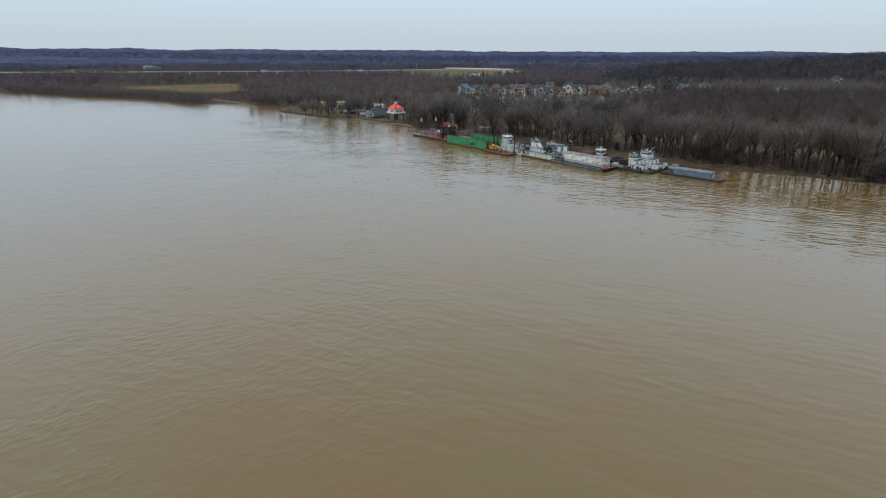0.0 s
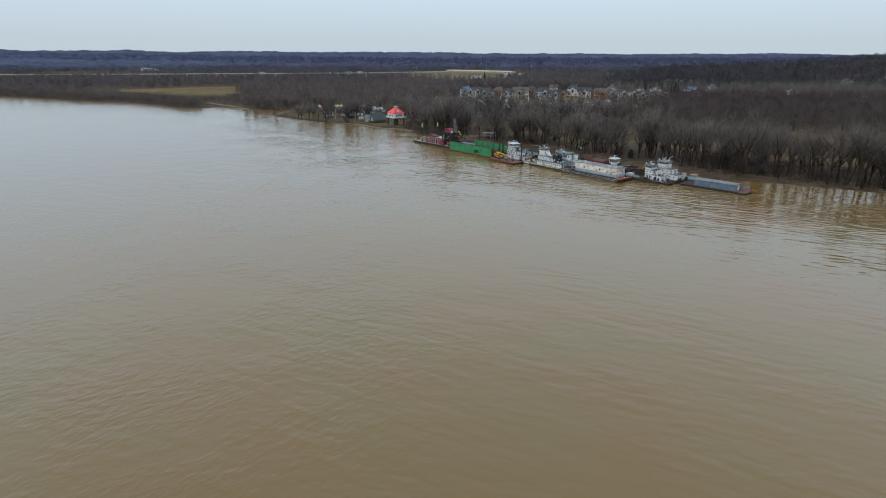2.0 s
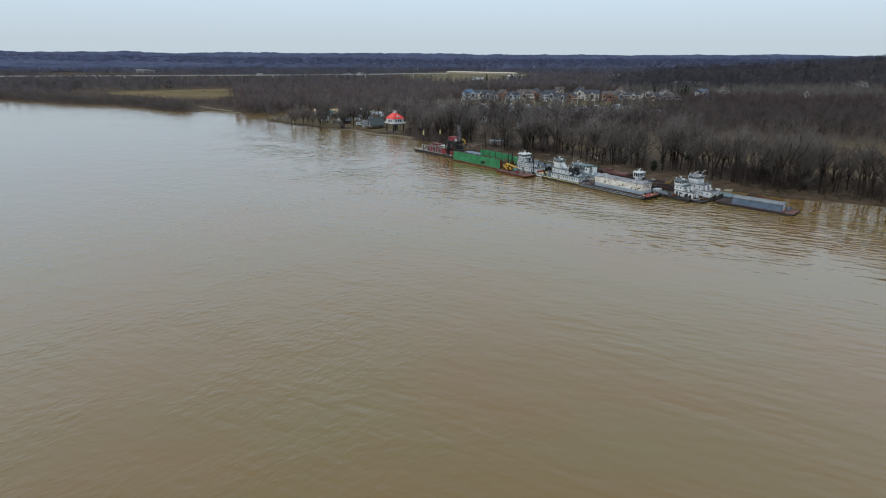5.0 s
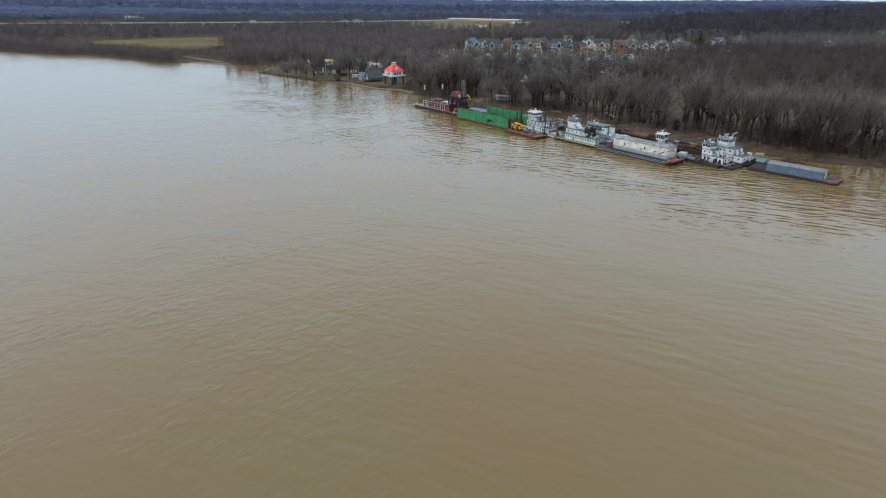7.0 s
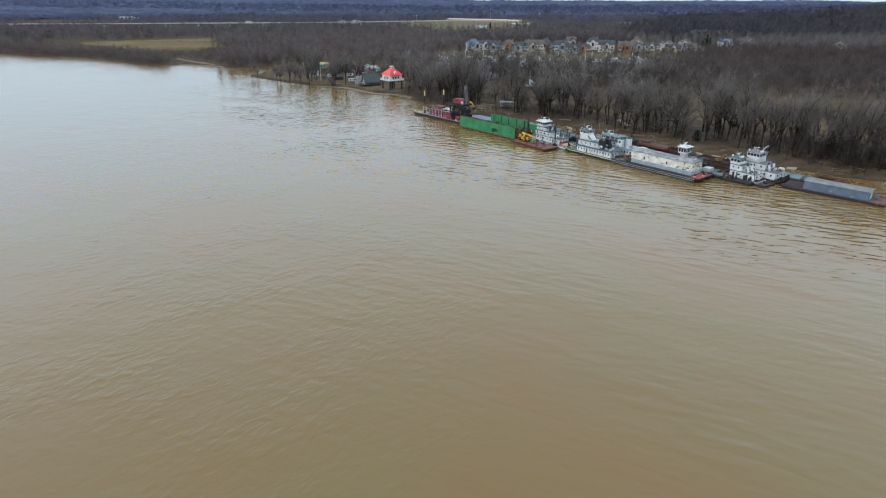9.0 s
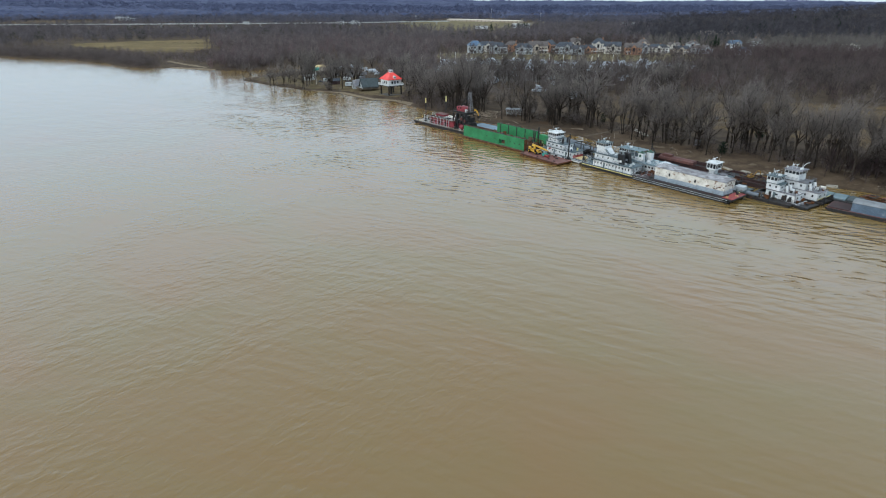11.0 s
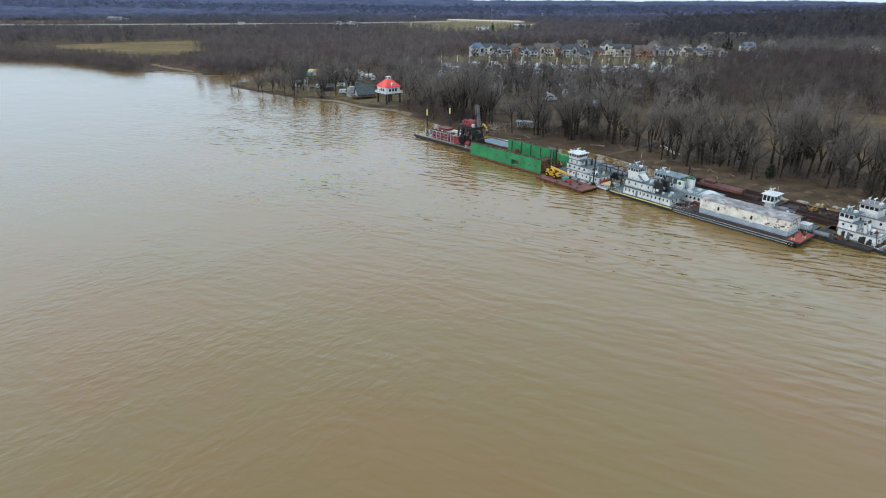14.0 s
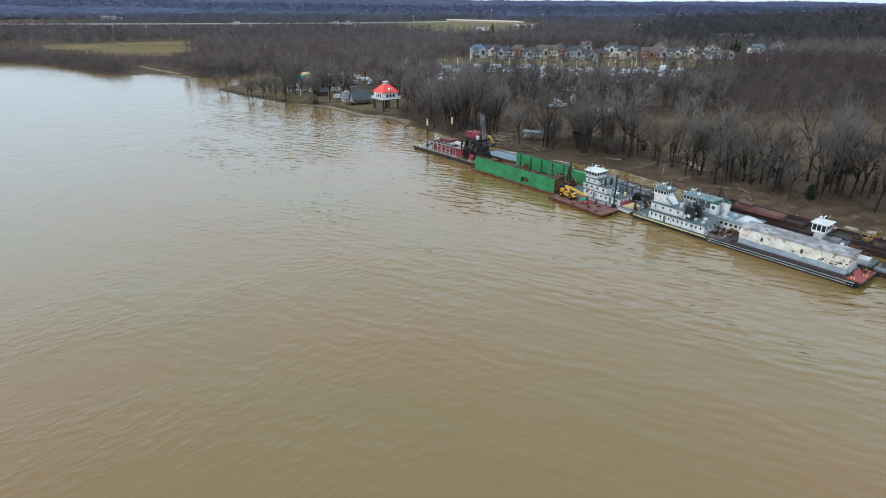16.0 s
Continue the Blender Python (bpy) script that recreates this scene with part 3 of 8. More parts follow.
def clump(seed, tall, twigs, wide, width, spire=False):
    """A small bare tree for far woods: a stem and a spray of twigs that fills an uneven crown."""
    w = Wood(seed)
    rng = w.rng
    w.limb(Vector((0, 0, -0.5)), Vector((0, 0, tall * 0.5)), tall * 0.012, tall * 0.008, 3)
    for i in range(twigs):
        a, h = rng.uniform(0, 6.283), rng.random()
        r = wide * math.sqrt(rng.random()) * (1 - 0.9 * h if spire else math.sin(math.pi * (0.12 + 0.8 * h)) ** 0.6)
        q = Vector((r * math.cos(a), r * math.sin(a), tall * ((0.12 if spire else 0.3) + (0.88 if spire else 0.72) * h - 0.10 * (r / wide) ** 2)))
        k = rng.uniform(0.25, 0.95)
        p = Vector((q.x * k + rng.uniform(-1, 1) * wide * 0.16, q.y * k + rng.uniform(-1, 1) * wide * 0.16, q.z - tall * rng.uniform(0.02, 0.22)))
        w.twig(p, q, width * rng.uniform(0.6, 1.4))
    return np.array([tuple(v) for v in w.v]), np.array(w.f)


def scatter(name, spots, kinds, material, label, category):
    """One mesh of many clumps: spots are rows of x, y, scale."""
    rng = np.random.RandomState(len(spots))
    V, F, start = [], [], 0
    which = rng.randint(0, len(kinds), len(spots))
    turn = rng.uniform(0, 6.283, len(spots))
    z = height(spots[:, 0], spots[:, 1])
    for k, (tv, tf) in enumerate(kinds):
        at = np.where(which == k)[0]
        if not len(at):
            continue
        c, s, m = np.cos(turn[at])[:, None], np.sin(turn[at])[:, None], spots[at, 2][:, None]
        x = (tv[:, 0] * c - tv[:, 1] * s) * m + spots[at, 0][:, None]
        y = (tv[:, 0] * s + tv[:, 1] * c) * m + spots[at, 1][:, None]
        V.append(np.stack([x, y, tv[:, 2] * m + z[at][:, None]], axis=-1).reshape(-1, 3))
        F.append((tf[None] + (np.arange(len(at)) * len(tv))[:, None, None] + start).reshape(-1, 3))
        start += len(at) * len(tv)
    return tagged(put_mesh(name, np.concatenate(V), np.concatenate(F), material), label, category, kind="stuff")


def sown(seed, x0, x1, y0, y1, gap):
    """Jittered points, about that far apart."""
    rng = np.random.RandomState(seed)
    X, Y = np.meshgrid(np.arange(x0, x1, gap), np.arange(y0, y1, gap))
    return X.ravel() + rng.uniform(-0.6, 0.6, X.size) * gap, Y.ravel() + rng.uniform(-0.6, 0.6, X.size) * gap, rng


YARD = [(-45, 690), (-30, 780), (60, 775), (200, 760), (210, 700), (110, 672), (20, 676)]
CLEAR = [FIELD_FAR, MEADOW, LAWN, FARM, TAN, YARD]


def wooded(x, y, margin):
    ok = inland(x, y) > margin
    for patch in CLEAR:
        ok &= ~within(x, y, patch)
    return ok


# woods between the river and the far road, then coarser to the hills
ROAD = [(-2400, 1000), (-1000, 1365), (-708, 1440), (-515, 1500), (-296, 1575), (-60, 1720), (200, 2400)]


def off_road(x, y, gap):
    d = np.full(x.shape, 1e9)
    R = np.array(ROAD, dtype=float)
    for a, b in zip(R[:-1], R[1:]):
        k = b - a
        s = np.clip(((x - a[0]) * k[0] + (y - a[1]) * k[1]) / (k @ k), 0, 1)
        d = np.minimum(d, np.hypot(x - a[0] - s * k[0], y - a[1] - s * k[1]))
    return d > gap


HOUSE_STRIP = [(-40, 822), (120, 832), (240, 840), (300, 870), (380, 915), (370, 960), (260, 940), (120, 905), (-40, 890)]
TOWN = [(-150, 1180), (60, 1180), (140, 1500), (-200, 1500)]
kinds_a = [clump(60 + i, 17, 82, 5.0, 0.160) for i in range(6)]
x, y, rng = sown(11, -420, 620, 300, 1000, 8.3)
for bx, by in ((473, 906), (498, 790), (390, 975)):
    x = np.where(np.hypot(x - bx, y - by) < 15, -2000, x)
keep = wooded(x, y, 22) & ~within(x, y, CAMP) & ~within(x, y, [(-178, 640), (-95, 600), (-66, 640), (-86, 708), (-168, 712)]) & ~within(x, y, HOUSE_STRIP) & (np.abs(x - 10) < 0.80 * y + 40) & ((inland(x, y) > 75) | (x < -30) | (x > 230))
keep &= ~((inland(x, y) < 110) & (x > -60) & (x < 230) & (rng.random_sample(x.size) < 0.6))
x, y = x[keep], y[keep]
low = (x < -262) & (inland(x, y) < 140)
size = rng.uniform(0.65, 1.1, x.size) * np.where(low, np.where(x > -285, 0.6, 0.32), 1.0)
left = x < 5 + 20 * lumps(x, y, 40, 31)
scatter("woods", np.stack([x, y, size], axis=1)[left], kinds_a, M["wood_left"], "pale grey-red leafless woodland behind the point", "woods")
grove = np.stack([rng.uniform(-258, -190, 70), rng.uniform(690, 760, 70), rng.uniform(0.7, 1.05, 70)], axis=1)
scatter("grove", grove[inland(grove[:, 0], grove[:, 1]) > 2.5], kinds_a, M["wood_left"], "rounded bare grey trees at the creek mouth", "trees")
jag = 26 * lumps(x, y, 60, 33)
willow = ~left & (x > 215 + jag) & (y > 835 + 0.6 * jag - 0.12 * (x - 300))
russet = ~left & ~willow & (x > 200 + jag) & (y > 690 + jag - 0.2 * (x - 300))
scatter("woods", np.stack([x, y, size], axis=1)[willow], kinds_a, M["willow"], "pale grey-tan leafless willow wood", "woods")
scatter("woods", np.stack([x, y, size], axis=1)[russet], kinds_a, M["russet"], "dark russet leafless woodland", "woods")
scatter("woods", np.stack([x, y, size], axis=1)[~left & ~willow & ~russet], kinds_a, M["wood_near"], "leafless brown woodland on the flood plain", "woods")
hx, hy = np.append(rng.uniform(-30, 330, 150), rng.uniform(-45, 215, 44)), np.append(rng.uniform(800, 838, 150), rng.uniform(690, 795, 44))
scatter("garden_trees", np.stack([hx, hy, rng.uniform(0.5, 0.95, 194)], axis=1), kinds_a, M["wood_near"], "scattered bare trees in front of the houses", "trees")
kinds_b = [clump(80 + i, 16, 58, 6.2, 0.30) for i in range(5)]
x, y, rng = sown(12, -1500, 1500, 640, 1620, 12.5)
keep = wooded(x, y, 25) & ~within(x, y, HOUSE_STRIP) & off_road(x, y, 22) & (np.abs(x) < 0.82 * y + 60) & ((y > 995) | (x < -420) | (x > 620)) & ~(within(x, y, TOWN) & (rng.random_sample(x.size) < 0.5))
x, y = x[keep], y[keep]
slope = x > 230 + 0.25 * (y - 1000) + 50 * lumps(x, y, 120, 34)
low = ((x < -225) & (x > -600) & (inland(x, y) < 170) & (y < 1000)) | ((rng.random_sample(x.size) > 0.24) & ~off_road(x, y, 190) & ((x > -760) | (x < -930)) & ~((x > -420) & (x < -310)))
size = rng.uniform(0.6, 1.05, x.size) * np.where(low, 0.34, 1.0)
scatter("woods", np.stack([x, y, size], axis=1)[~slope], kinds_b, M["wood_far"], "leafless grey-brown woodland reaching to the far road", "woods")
scatter("woods", np.stack([x, y, size * 1.15], axis=1)[slope], kinds_b, M["wood_hill"], "dark leafless woodland on the hillside", "woods")
kinds_e = [clump(170 + i, 13, 90, 5.4, 0.5, True) for i in range(4)]
ex = np.concatenate([rng.uniform(420, 1250, 260), rng.normal(85, 34, 12), rng.normal(330, 40, 16)])
ey = np.concatenate([rng.uniform(1010, 1600, 260), rng.normal(1470, 30, 12), rng.normal(985, 15, 16)])
some = (lumps(ex, ey, 90, 35) > 0.05) | (ex < 400)
scatter("evergreens", np.stack([ex, ey, rng.uniform(0.7, 1.25, ex.size)], axis=1)[some], kinds_e, M["evergreen"], "dark evergreens scattered through the hillside woods", "trees")
kinds_c = [clump(90 + i, 17, 38, 10, 0.62) for i in range(5)]
x, y, rng = sown(13, -2100, 2100, 1500, 2450, 19.0)
keep = wooded(x, y, 30) & off_road(x, y, 30) & (np.abs(x) < 0.82 * y + 60) & ((y > 1610) | (np.abs(x) > 1480))
x, y = x[keep], y[keep]
size = rng.uniform(0.6, 1.1, x.size)
slope = x > 420 + 0.25 * (y - 1500) + 70 * lumps(x, y, 150, 36)
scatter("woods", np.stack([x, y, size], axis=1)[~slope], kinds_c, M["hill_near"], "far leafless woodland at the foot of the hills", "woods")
scatter("woods", np.stack([x, y, size], axis=1)[slope], kinds_c, M["wood_hill"], "dark leafless woodland over the crest of the hill", "woods")
x, y, rng = sown(16, -2700, 2700, 2350, 3150, 34.0)
keep = np.abs(x) < 0.82 * y + 60
x, y = x[keep], y[keep]
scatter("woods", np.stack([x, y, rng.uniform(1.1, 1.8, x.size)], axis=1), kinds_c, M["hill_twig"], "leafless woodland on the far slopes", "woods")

# wooded hills on the horizon: one canopy sheet over the rising ground, distance haze in its colour
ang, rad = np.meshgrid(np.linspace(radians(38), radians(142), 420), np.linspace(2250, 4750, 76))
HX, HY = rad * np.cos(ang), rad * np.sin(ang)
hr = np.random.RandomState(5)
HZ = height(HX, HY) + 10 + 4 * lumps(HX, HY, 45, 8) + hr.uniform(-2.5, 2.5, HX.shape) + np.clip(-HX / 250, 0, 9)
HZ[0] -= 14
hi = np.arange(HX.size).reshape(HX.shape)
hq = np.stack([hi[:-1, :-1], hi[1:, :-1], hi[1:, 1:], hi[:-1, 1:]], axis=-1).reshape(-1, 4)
tagged(put_mesh("backdrop", np.stack([HX, HY, HZ], axis=-1).reshape(-1, 3), hq, M["hill"]), "wooded hills along the horizon, tinted blue for haze", "hills", kind="structure")

# the tall bare trees of the bank
TALL = [tree_thing(100 + i, h, M["bark"], label, **how) for i, (h, label, how) in enumerate([
    (25, "tall bare cottonwood with grey forked trunk", dict(limbs=7, spread=0.66, fork=0.42)),
    (22, "bare tree with several rising limbs", dict(limbs=7, spread=0.5, fork=0.42, stems=3)),
    (27, "tall slender bare tree with a high crown", dict(limbs=6, spread=0.58, fork=0.47)),
    (21, "bare tree with a broad spreading crown", dict(limbs=8, spread=0.95, fork=0.38)),
    (24, "bare tree with a leaning forked trunk", dict(limbs=7, spread=0.54, fork=0.44, stems=2)),
    (18, "smaller bare tree with thin trunk", dict(limbs=6, spread=0.7, fork=0.42)),
])]
SMALL = tree_thing(120, 12, M["bark"], "young bare tree with dense thin twigs", limbs=6, spread=0.9, fork=0.08, dense=1.2)
BARE = [*TALL, SMALL]


def bank_point(s):
    """A point on the shoreline from s = 0 at the downstream end of the stand to 1 upstream, and the way inland."""
    run = np.array(SHORE[3:20], dtype=float)
    seg = np.hypot(*np.diff(run, axis=0).T)
    at = np.concatenate([[0], np.cumsum(seg)]) / seg.sum()
    p = np.array([np.interp(s, at, run[:, 0]), np.interp(s, at, run[:, 1])])
    q = np.array([np.interp(min(s + 0.02, 1), at, run[:, 0]), np.interp(min(s + 0.02, 1), at, run[:, 1])])
    d = q - p if s < 0.98 else np.array([-0.7, 0.7])
    n = np.array([d[1], -d[0]]) / np.hypot(*d)
    return p, n


rt = random.Random(21)
placed, FEET = 0, []
for i in range(205):
    s = (i + rt.random()) / 205
    p, n = bank_point(s)
    row_at = (1.5 if s < 0.34 else 4 if s > 0.85 else 10) + (4 if s < 0.34 else 10) * rt.random()
    deep = row_at + rt.choice((0, 3, 6, 10, 14, 20) if s < 0.34 else (0, 3, 8, 14, 22, 30)) * rt.uniform(0.4, 1.1)
    q = p + n * deep
    if 0.3 < s < 0.62 and rt.random() < 0.12:
        continue
    if any(math.hypot(q[0] - a, q[1] - b) < r for a, b, r in ((21, 466, 9), (3, 460, 8), (19, 452, 6), (18, 442, 5), (78, 419, 7), (104, 455, 8), (88, 438, 6))):
        continue
    kind = rt.choice(TALL if rt.random() < 0.9 else [SMALL])
    z = float(height(q[0], q[1]))
    m = pose(q[0], q[1], z, 0, 0, rt.uniform(0, 360)) @ Matrix.Scale(rt.uniform(0.9, 1.42) * (1.14 if s < 0.34 else 1.0), 4)
    if placed < len(BARE):
        BARE[placed].matrix_world = m
    else:
        c = copy_thing(kind, m)
        c.scale = m.to_scale()
    placed += 1
    FEET.append((q[0], q[1]))

# bare trees between the bank and the boat yard
for i in range(46):
    x = rt.uniform(-35, 150)
    y = rt.uniform(528, 560) + max(0, 90 - abs(x - 20)) * rt.random()
    m = pose(x, y, float(height(x, y)), 0, 0, rt.uniform(0, 360)) @ Matrix.Scale(rt.uniform(0.75, 1.05), 4)
    copy_thing(rt.choice(TALL), m).scale = m.to_scale()

# more bare trees on the point, round the stilt house and along the bank towards it
for i, (x0, x1, y0, y1, count) in enumerate(((-200, -90, 570, 660, 38), (-170, -95, 555, 600, 13), (-50, 0, 505, 570, 26), (-95, -40, 560, 640, 22), (-60, 40, 560, 620, 18))):
    n = 0
    while n < count:
        x, y = rt.uniform(x0, x1), rt.uniform(y0, y1)
        d = float(inland(x, y))
        if d < 3 or math.hypot(x + 59.6, y - 541) < 14 or math.hypot(x + 78.5, y - 560) < 12:
            continue
        m = pose(x, y, float(height(x, y)), 0, 0, rt.uniform(0, 360)) @ Matrix.Scale(rt.uniform(0.62, 0.98), 4)
        copy_thing(rt.choice(BARE), m).scale = m.to_scale()
        n += 1
for x, y in ((-156, 584), (-160, 586), (-129, 569), (-108, 563), (-194, 622)):
    m = pose(x, y, float(height(x, y)), 0, 0, rt.uniform(0, 360)) @ Matrix.Scale(0.8, 4)
    copy_thing(rt.choice(TALL), m).scale = m.to_scale()

# thickets of low brush along the bank
kinds_s = [clump(130 + i, 4.2, 43, 2.6, 0.064) for i in range(5)]
BRUSH = []
x, y, rng = sown(14, -720, 330, 220, 950, 3.1)
d = inland(x, y)
thick = lumps(x, y, 17, 9) + 0.5 * lumps(x, y, 6, 10)
keep = (d > 0.5) & (d < 130) & (np.abs(x - 10) < 0.80 * y)
spots_ok = np.where(x < -205, ((d < 40) | ((thick > -0.1) & (d < np.where(x > -335, 130, 90)) & (rng.random_sample(x.size) < np.where(x > -335, 0.6, 0.35)))) & ~within(x, y, FIELD_FAR), np.where((x > -52) & (x < -8), (d < 34) & (thick > -0.5), (thick > 0.62) & (d > 6) & (d < 30)))
keep &= spots_ok & ~within(x, y, [(-300, 698), (-240, 684), (-240, 716), (-300, 745), (-330, 765), (-330, 745)]) & ~within(x, y, [(-190, 622), (-168, 600), (-128, 568), (-95, 550), (-70, 524), (-50, 522), (-50, 545), (-60, 590), (-110, 640), (-150, 650)])
x, y = x[keep], y[keep]
blobs = [(100, 389), (112, 379), (121, 371), (88, 404), (74, 421), (57, 437), (132, 362), (152, 349), (104, 398), (118, 384), (36, 446), (18, 462), (172, 338), (190, 325)]
for i, (bx, by) in enumerate(blobs):
    n = 14 if i < 9 else 8
    x, y = np.append(x, bx + rng.normal(0, 3.2, n)), np.append(y, by + rng.normal(0, 3.2, n))
size = rng.uniform(0.7, 1.65, x.size) * np.where((x < -205) & (inland(x, y) > 12) & (inland(x, y) < 60), 1.25, 1.0)
scatter("brush", np.stack([x, y, size], axis=1), kinds_s, M["brush"], "thickets of leafless grey-brown brush on the bank", "brush")

# darker undergrowth between the trunks of the bank trees
kinds_u = [clump(150 + i, 6.5, 64, 2.8, 0.06) for i in range(5)]
x, y, rng = sown(15, -30, 330, 220, 520, 2.9)
d = inland(x, y)
thick = lumps(x, y, 15, 19) + 0.6 * lumps(x, y, 5, 20)
downstream = x > 142 + 10 * lumps(x, y, 14, 41)
keep = (d > np.where(downstream, 1.5, 13)) & (d < 48) & (thick > np.where(downstream, -0.35, np.where(x < 62, 0.1, 0.6))) & (np.hypot(x - 20, y - 462) > 13) & (np.hypot(x - 4, y - 462) > 15) & (np.hypot(x - 78, y - 419) > 9) & (np.hypot(x - 100, y - 450) > 14)
x, y = x[keep], y[keep]
feet = np.array([p for i, p in enumerate(FEET) if i % 2 < 1 and math.hypot(p[0] - 4, p[1] - 462) > 15])
for i in range(3):
    x = np.append(x, feet[:, 0] + rng.normal(0, 1.3, len(feet)))
    y = np.append(y, feet[:, 1] + rng.normal(0, 1.3, len(feet)))
scatter("undergrowth", np.stack([x, y, rng.uniform(0.4, 1.05, x.size)], axis=1), kinds_u, M["thicket"], "dark leafless undergrowth between the bank trees", "undergrowth")
# tall brown brush on the bank behind the slate-blue barge
x, y = rng.normal(150, 11, 46), rng.normal(352, 9, 46)
scatter("brush", np.stack([x, y, rng.uniform(0.35, 0.75, 46)], axis=1)[inland(x, y) > 5], kinds_a, M["russet"], "tall russet brush on the bank", "brush")
# scrub between the camp's trees
cx, cy = rng.uniform(-190, -86, 420), rng.uniform(565, 655, 420)
cd = inland(cx, cy)
keep = (cd > 1.5) & (np.hypot(cx + 78.5, cy - 560) > 13) & (np.hypot(cx + 59.6, cy - 541) > 16) & (lumps(cx, cy, 12, 23) > -0.1) & ((cd > 9) | (rng.random_sample(420) < 0.45))
scatter("scrub", np.stack([cx, cy, rng.uniform(0.45, 1.1, 420)], axis=1)[keep], kinds_u, M["twig"], "grey leafless scrub between the camp's trees", "brush")
# ragged scrub at the water's edge of the camp
k = np.linspace(0, 1, 90)
ex = np.interp(k, [0, 0.25, 0.5, 0.75, 1], [-98, -130, -150, -171, -196]) + rng.uniform(-1.5, 1.5, 90)
ey = np.interp(k, [0, 0.25, 0.5, 0.75, 1], [550, 567.5, 582.5, 598.5, 626]) + rng.uniform(-0.5, 3.5, 90)
some = (inland(ex, ey) > 0) & (lumps(ex, ey, 7, 51) > -0.15)
scatter("scrub", np.stack([ex, ey, rng.uniform(0.2, 0.75, 90)], axis=1)[some], kinds_u, M["twig"], "ragged grey scrub at the water's edge", "brush")
# a hedge across the far pasture
x = np.linspace(-430, -345, 46)
y = np.linspace(985, 962, 46) + rng.uniform(-1, 1, 46)
scatter("hedge", np.stack([x, y, rng.uniform(0.35, 0.6, 46)], axis=1), kinds_u, M["thicket"], "low dark hedge across the pasture", "hedge")
# ---- building blocks ----
def part(name, bm, material, parent, label="", bevel=0.0):
    if bevel:
        sharp = [e for e in bm.edges if len(e.link_faces) == 2 and e.calc_face_angle(0) > 0.6]
        bmesh.ops.bevel(bm, geom=sharp, offset=bevel, segments=1, affect="EDGES")
    me = bpy.data.meshes.new(name)
    bm.to_mesh(me)
    bm.free()
    me.materials.append(material)
    ob = new(name, me)
    ob.parent = parent
    return tagged(ob, label) if label else ob


def box(bm, x0, x1, y0, y1, z0, z1):
    return bmesh.ops.create_cube(bm, size=1, matrix=Matrix.Translation(((x0 + x1) / 2, (y0 + y1) / 2, (z0 + z1) / 2)) @ Matrix.Diagonal((x1 - x0, y1 - y0, z1 - z0, 1)))["verts"]


def rod(bm, p, q, r, sides=6, r2=None):
    p, q = Vector(p), Vector(q)
    d = q - p
    m = Matrix.Translation((p + q) / 2) @ d.to_track_quat("Z", "Y").to_matrix().to_4x4()
    return bmesh.ops.create_cone(bm, cap_ends=True, segments=sides, radius1=r, radius2=r if r2 is None else r2, depth=d.length, matrix=m)["verts"]


def beam(bm, p, q, w, h=None):
    """A square bar from p to q."""
    p, q = Vector(p), Vector(q)
    d = q - p
    m = Matrix.Translation((p + q) / 2) @ d.to_track_quat("Z", "Y").to_matrix().to_4x4() @ Matrix.Diagonal((w, h or w, d.length, 1))
    return bmesh.ops.create_cube(bm, size=1, matrix=m)["verts"]


def prism(bm, outline, axis, a, b):
    """A solid between a and b along an axis ('x', 'y' or 'z') with the outline given in the two other coordinates."""
    def at(p, s):
        return {"x": (s, p[0], p[1]), "y": (p[0], s, p[1]), "z": (p[0], p[1], s)}[axis]
    lo, hi = [bm.verts.new(at(p, a)) for p in outline], [bm.verts.new(at(p, b)) for p in outline]
    n = len(outline)
    bm.faces.new(lo), bm.faces.new(hi[::-1])
    for i in range(n):
        bm.faces.new((lo[i], hi[i], hi[(i + 1) % n], lo[(i + 1) % n]))
    bmesh.ops.recalc_face_normals(bm, faces=bm.faces)


def one(maker, *args, **kw):
    bm = bmesh.new()
    maker(bm, *args, **kw)
    return bm


def thing(name, at, label, category, group=""):
    ob = new(name)
    ob.matrix_world = at
    return tagged(ob, label, category, group)


def hull(parent, x0, x1, y0, y1, deck, rake0, rake1, material, deck_material, name="hull", label=""):
    """A barge or towboat hull with raked ends, a deck plate and a rubbing strake."""
    prof = [(x0, deck), (x0, deck - 0.45), (x0 + rake0, -0.8), (x1 - rake1, -0.8), (x1, deck - 0.45), (x1, deck)]
    h = part(name, one(prism, prof, "y", y0, y1), material, parent, label, 0.06)
    part("deck", one(box, x0 + 0.15, x1 - 0.15, y0 + 0.15, y1 - 0.15, deck, deck + 0.03), deck_material, parent)
    bm = bmesh.new()
    for y in (y0 - 0.06, y1 + 0.06):
        rod(bm, (x0 + 0.3, y, deck - 0.15), (x1 - 0.3, y, deck - 0.15), 0.09, 6)
    part("rubbing_strake", bm, M["dark"], parent)
    return h


def railing(parent, pts, z, tall=1.05, gap=1.6, material=None, bars=2, r=0.028, name="railing"):
    """Posts and bars along a line of (x, y) corners."""
    bm = bmesh.new()
    for (ax, ay), (bx, by) in zip(pts, pts[1:]):
        n = max(1, round(math.hypot(bx - ax, by - ay) / gap))
        for i in range(n + 1):
            x, y = ax + (bx - ax) * i / n, ay + (by - ay) * i / n
            rod(bm, (x, y, z), (x, y, z + tall), r, 4)
        for k in range(1, bars + 1):
            rod(bm, (ax, ay, z + tall * k / bars), (bx, by, z + tall * k / bars), r, 4)
    return part(name, bm, material or M["white"], parent)


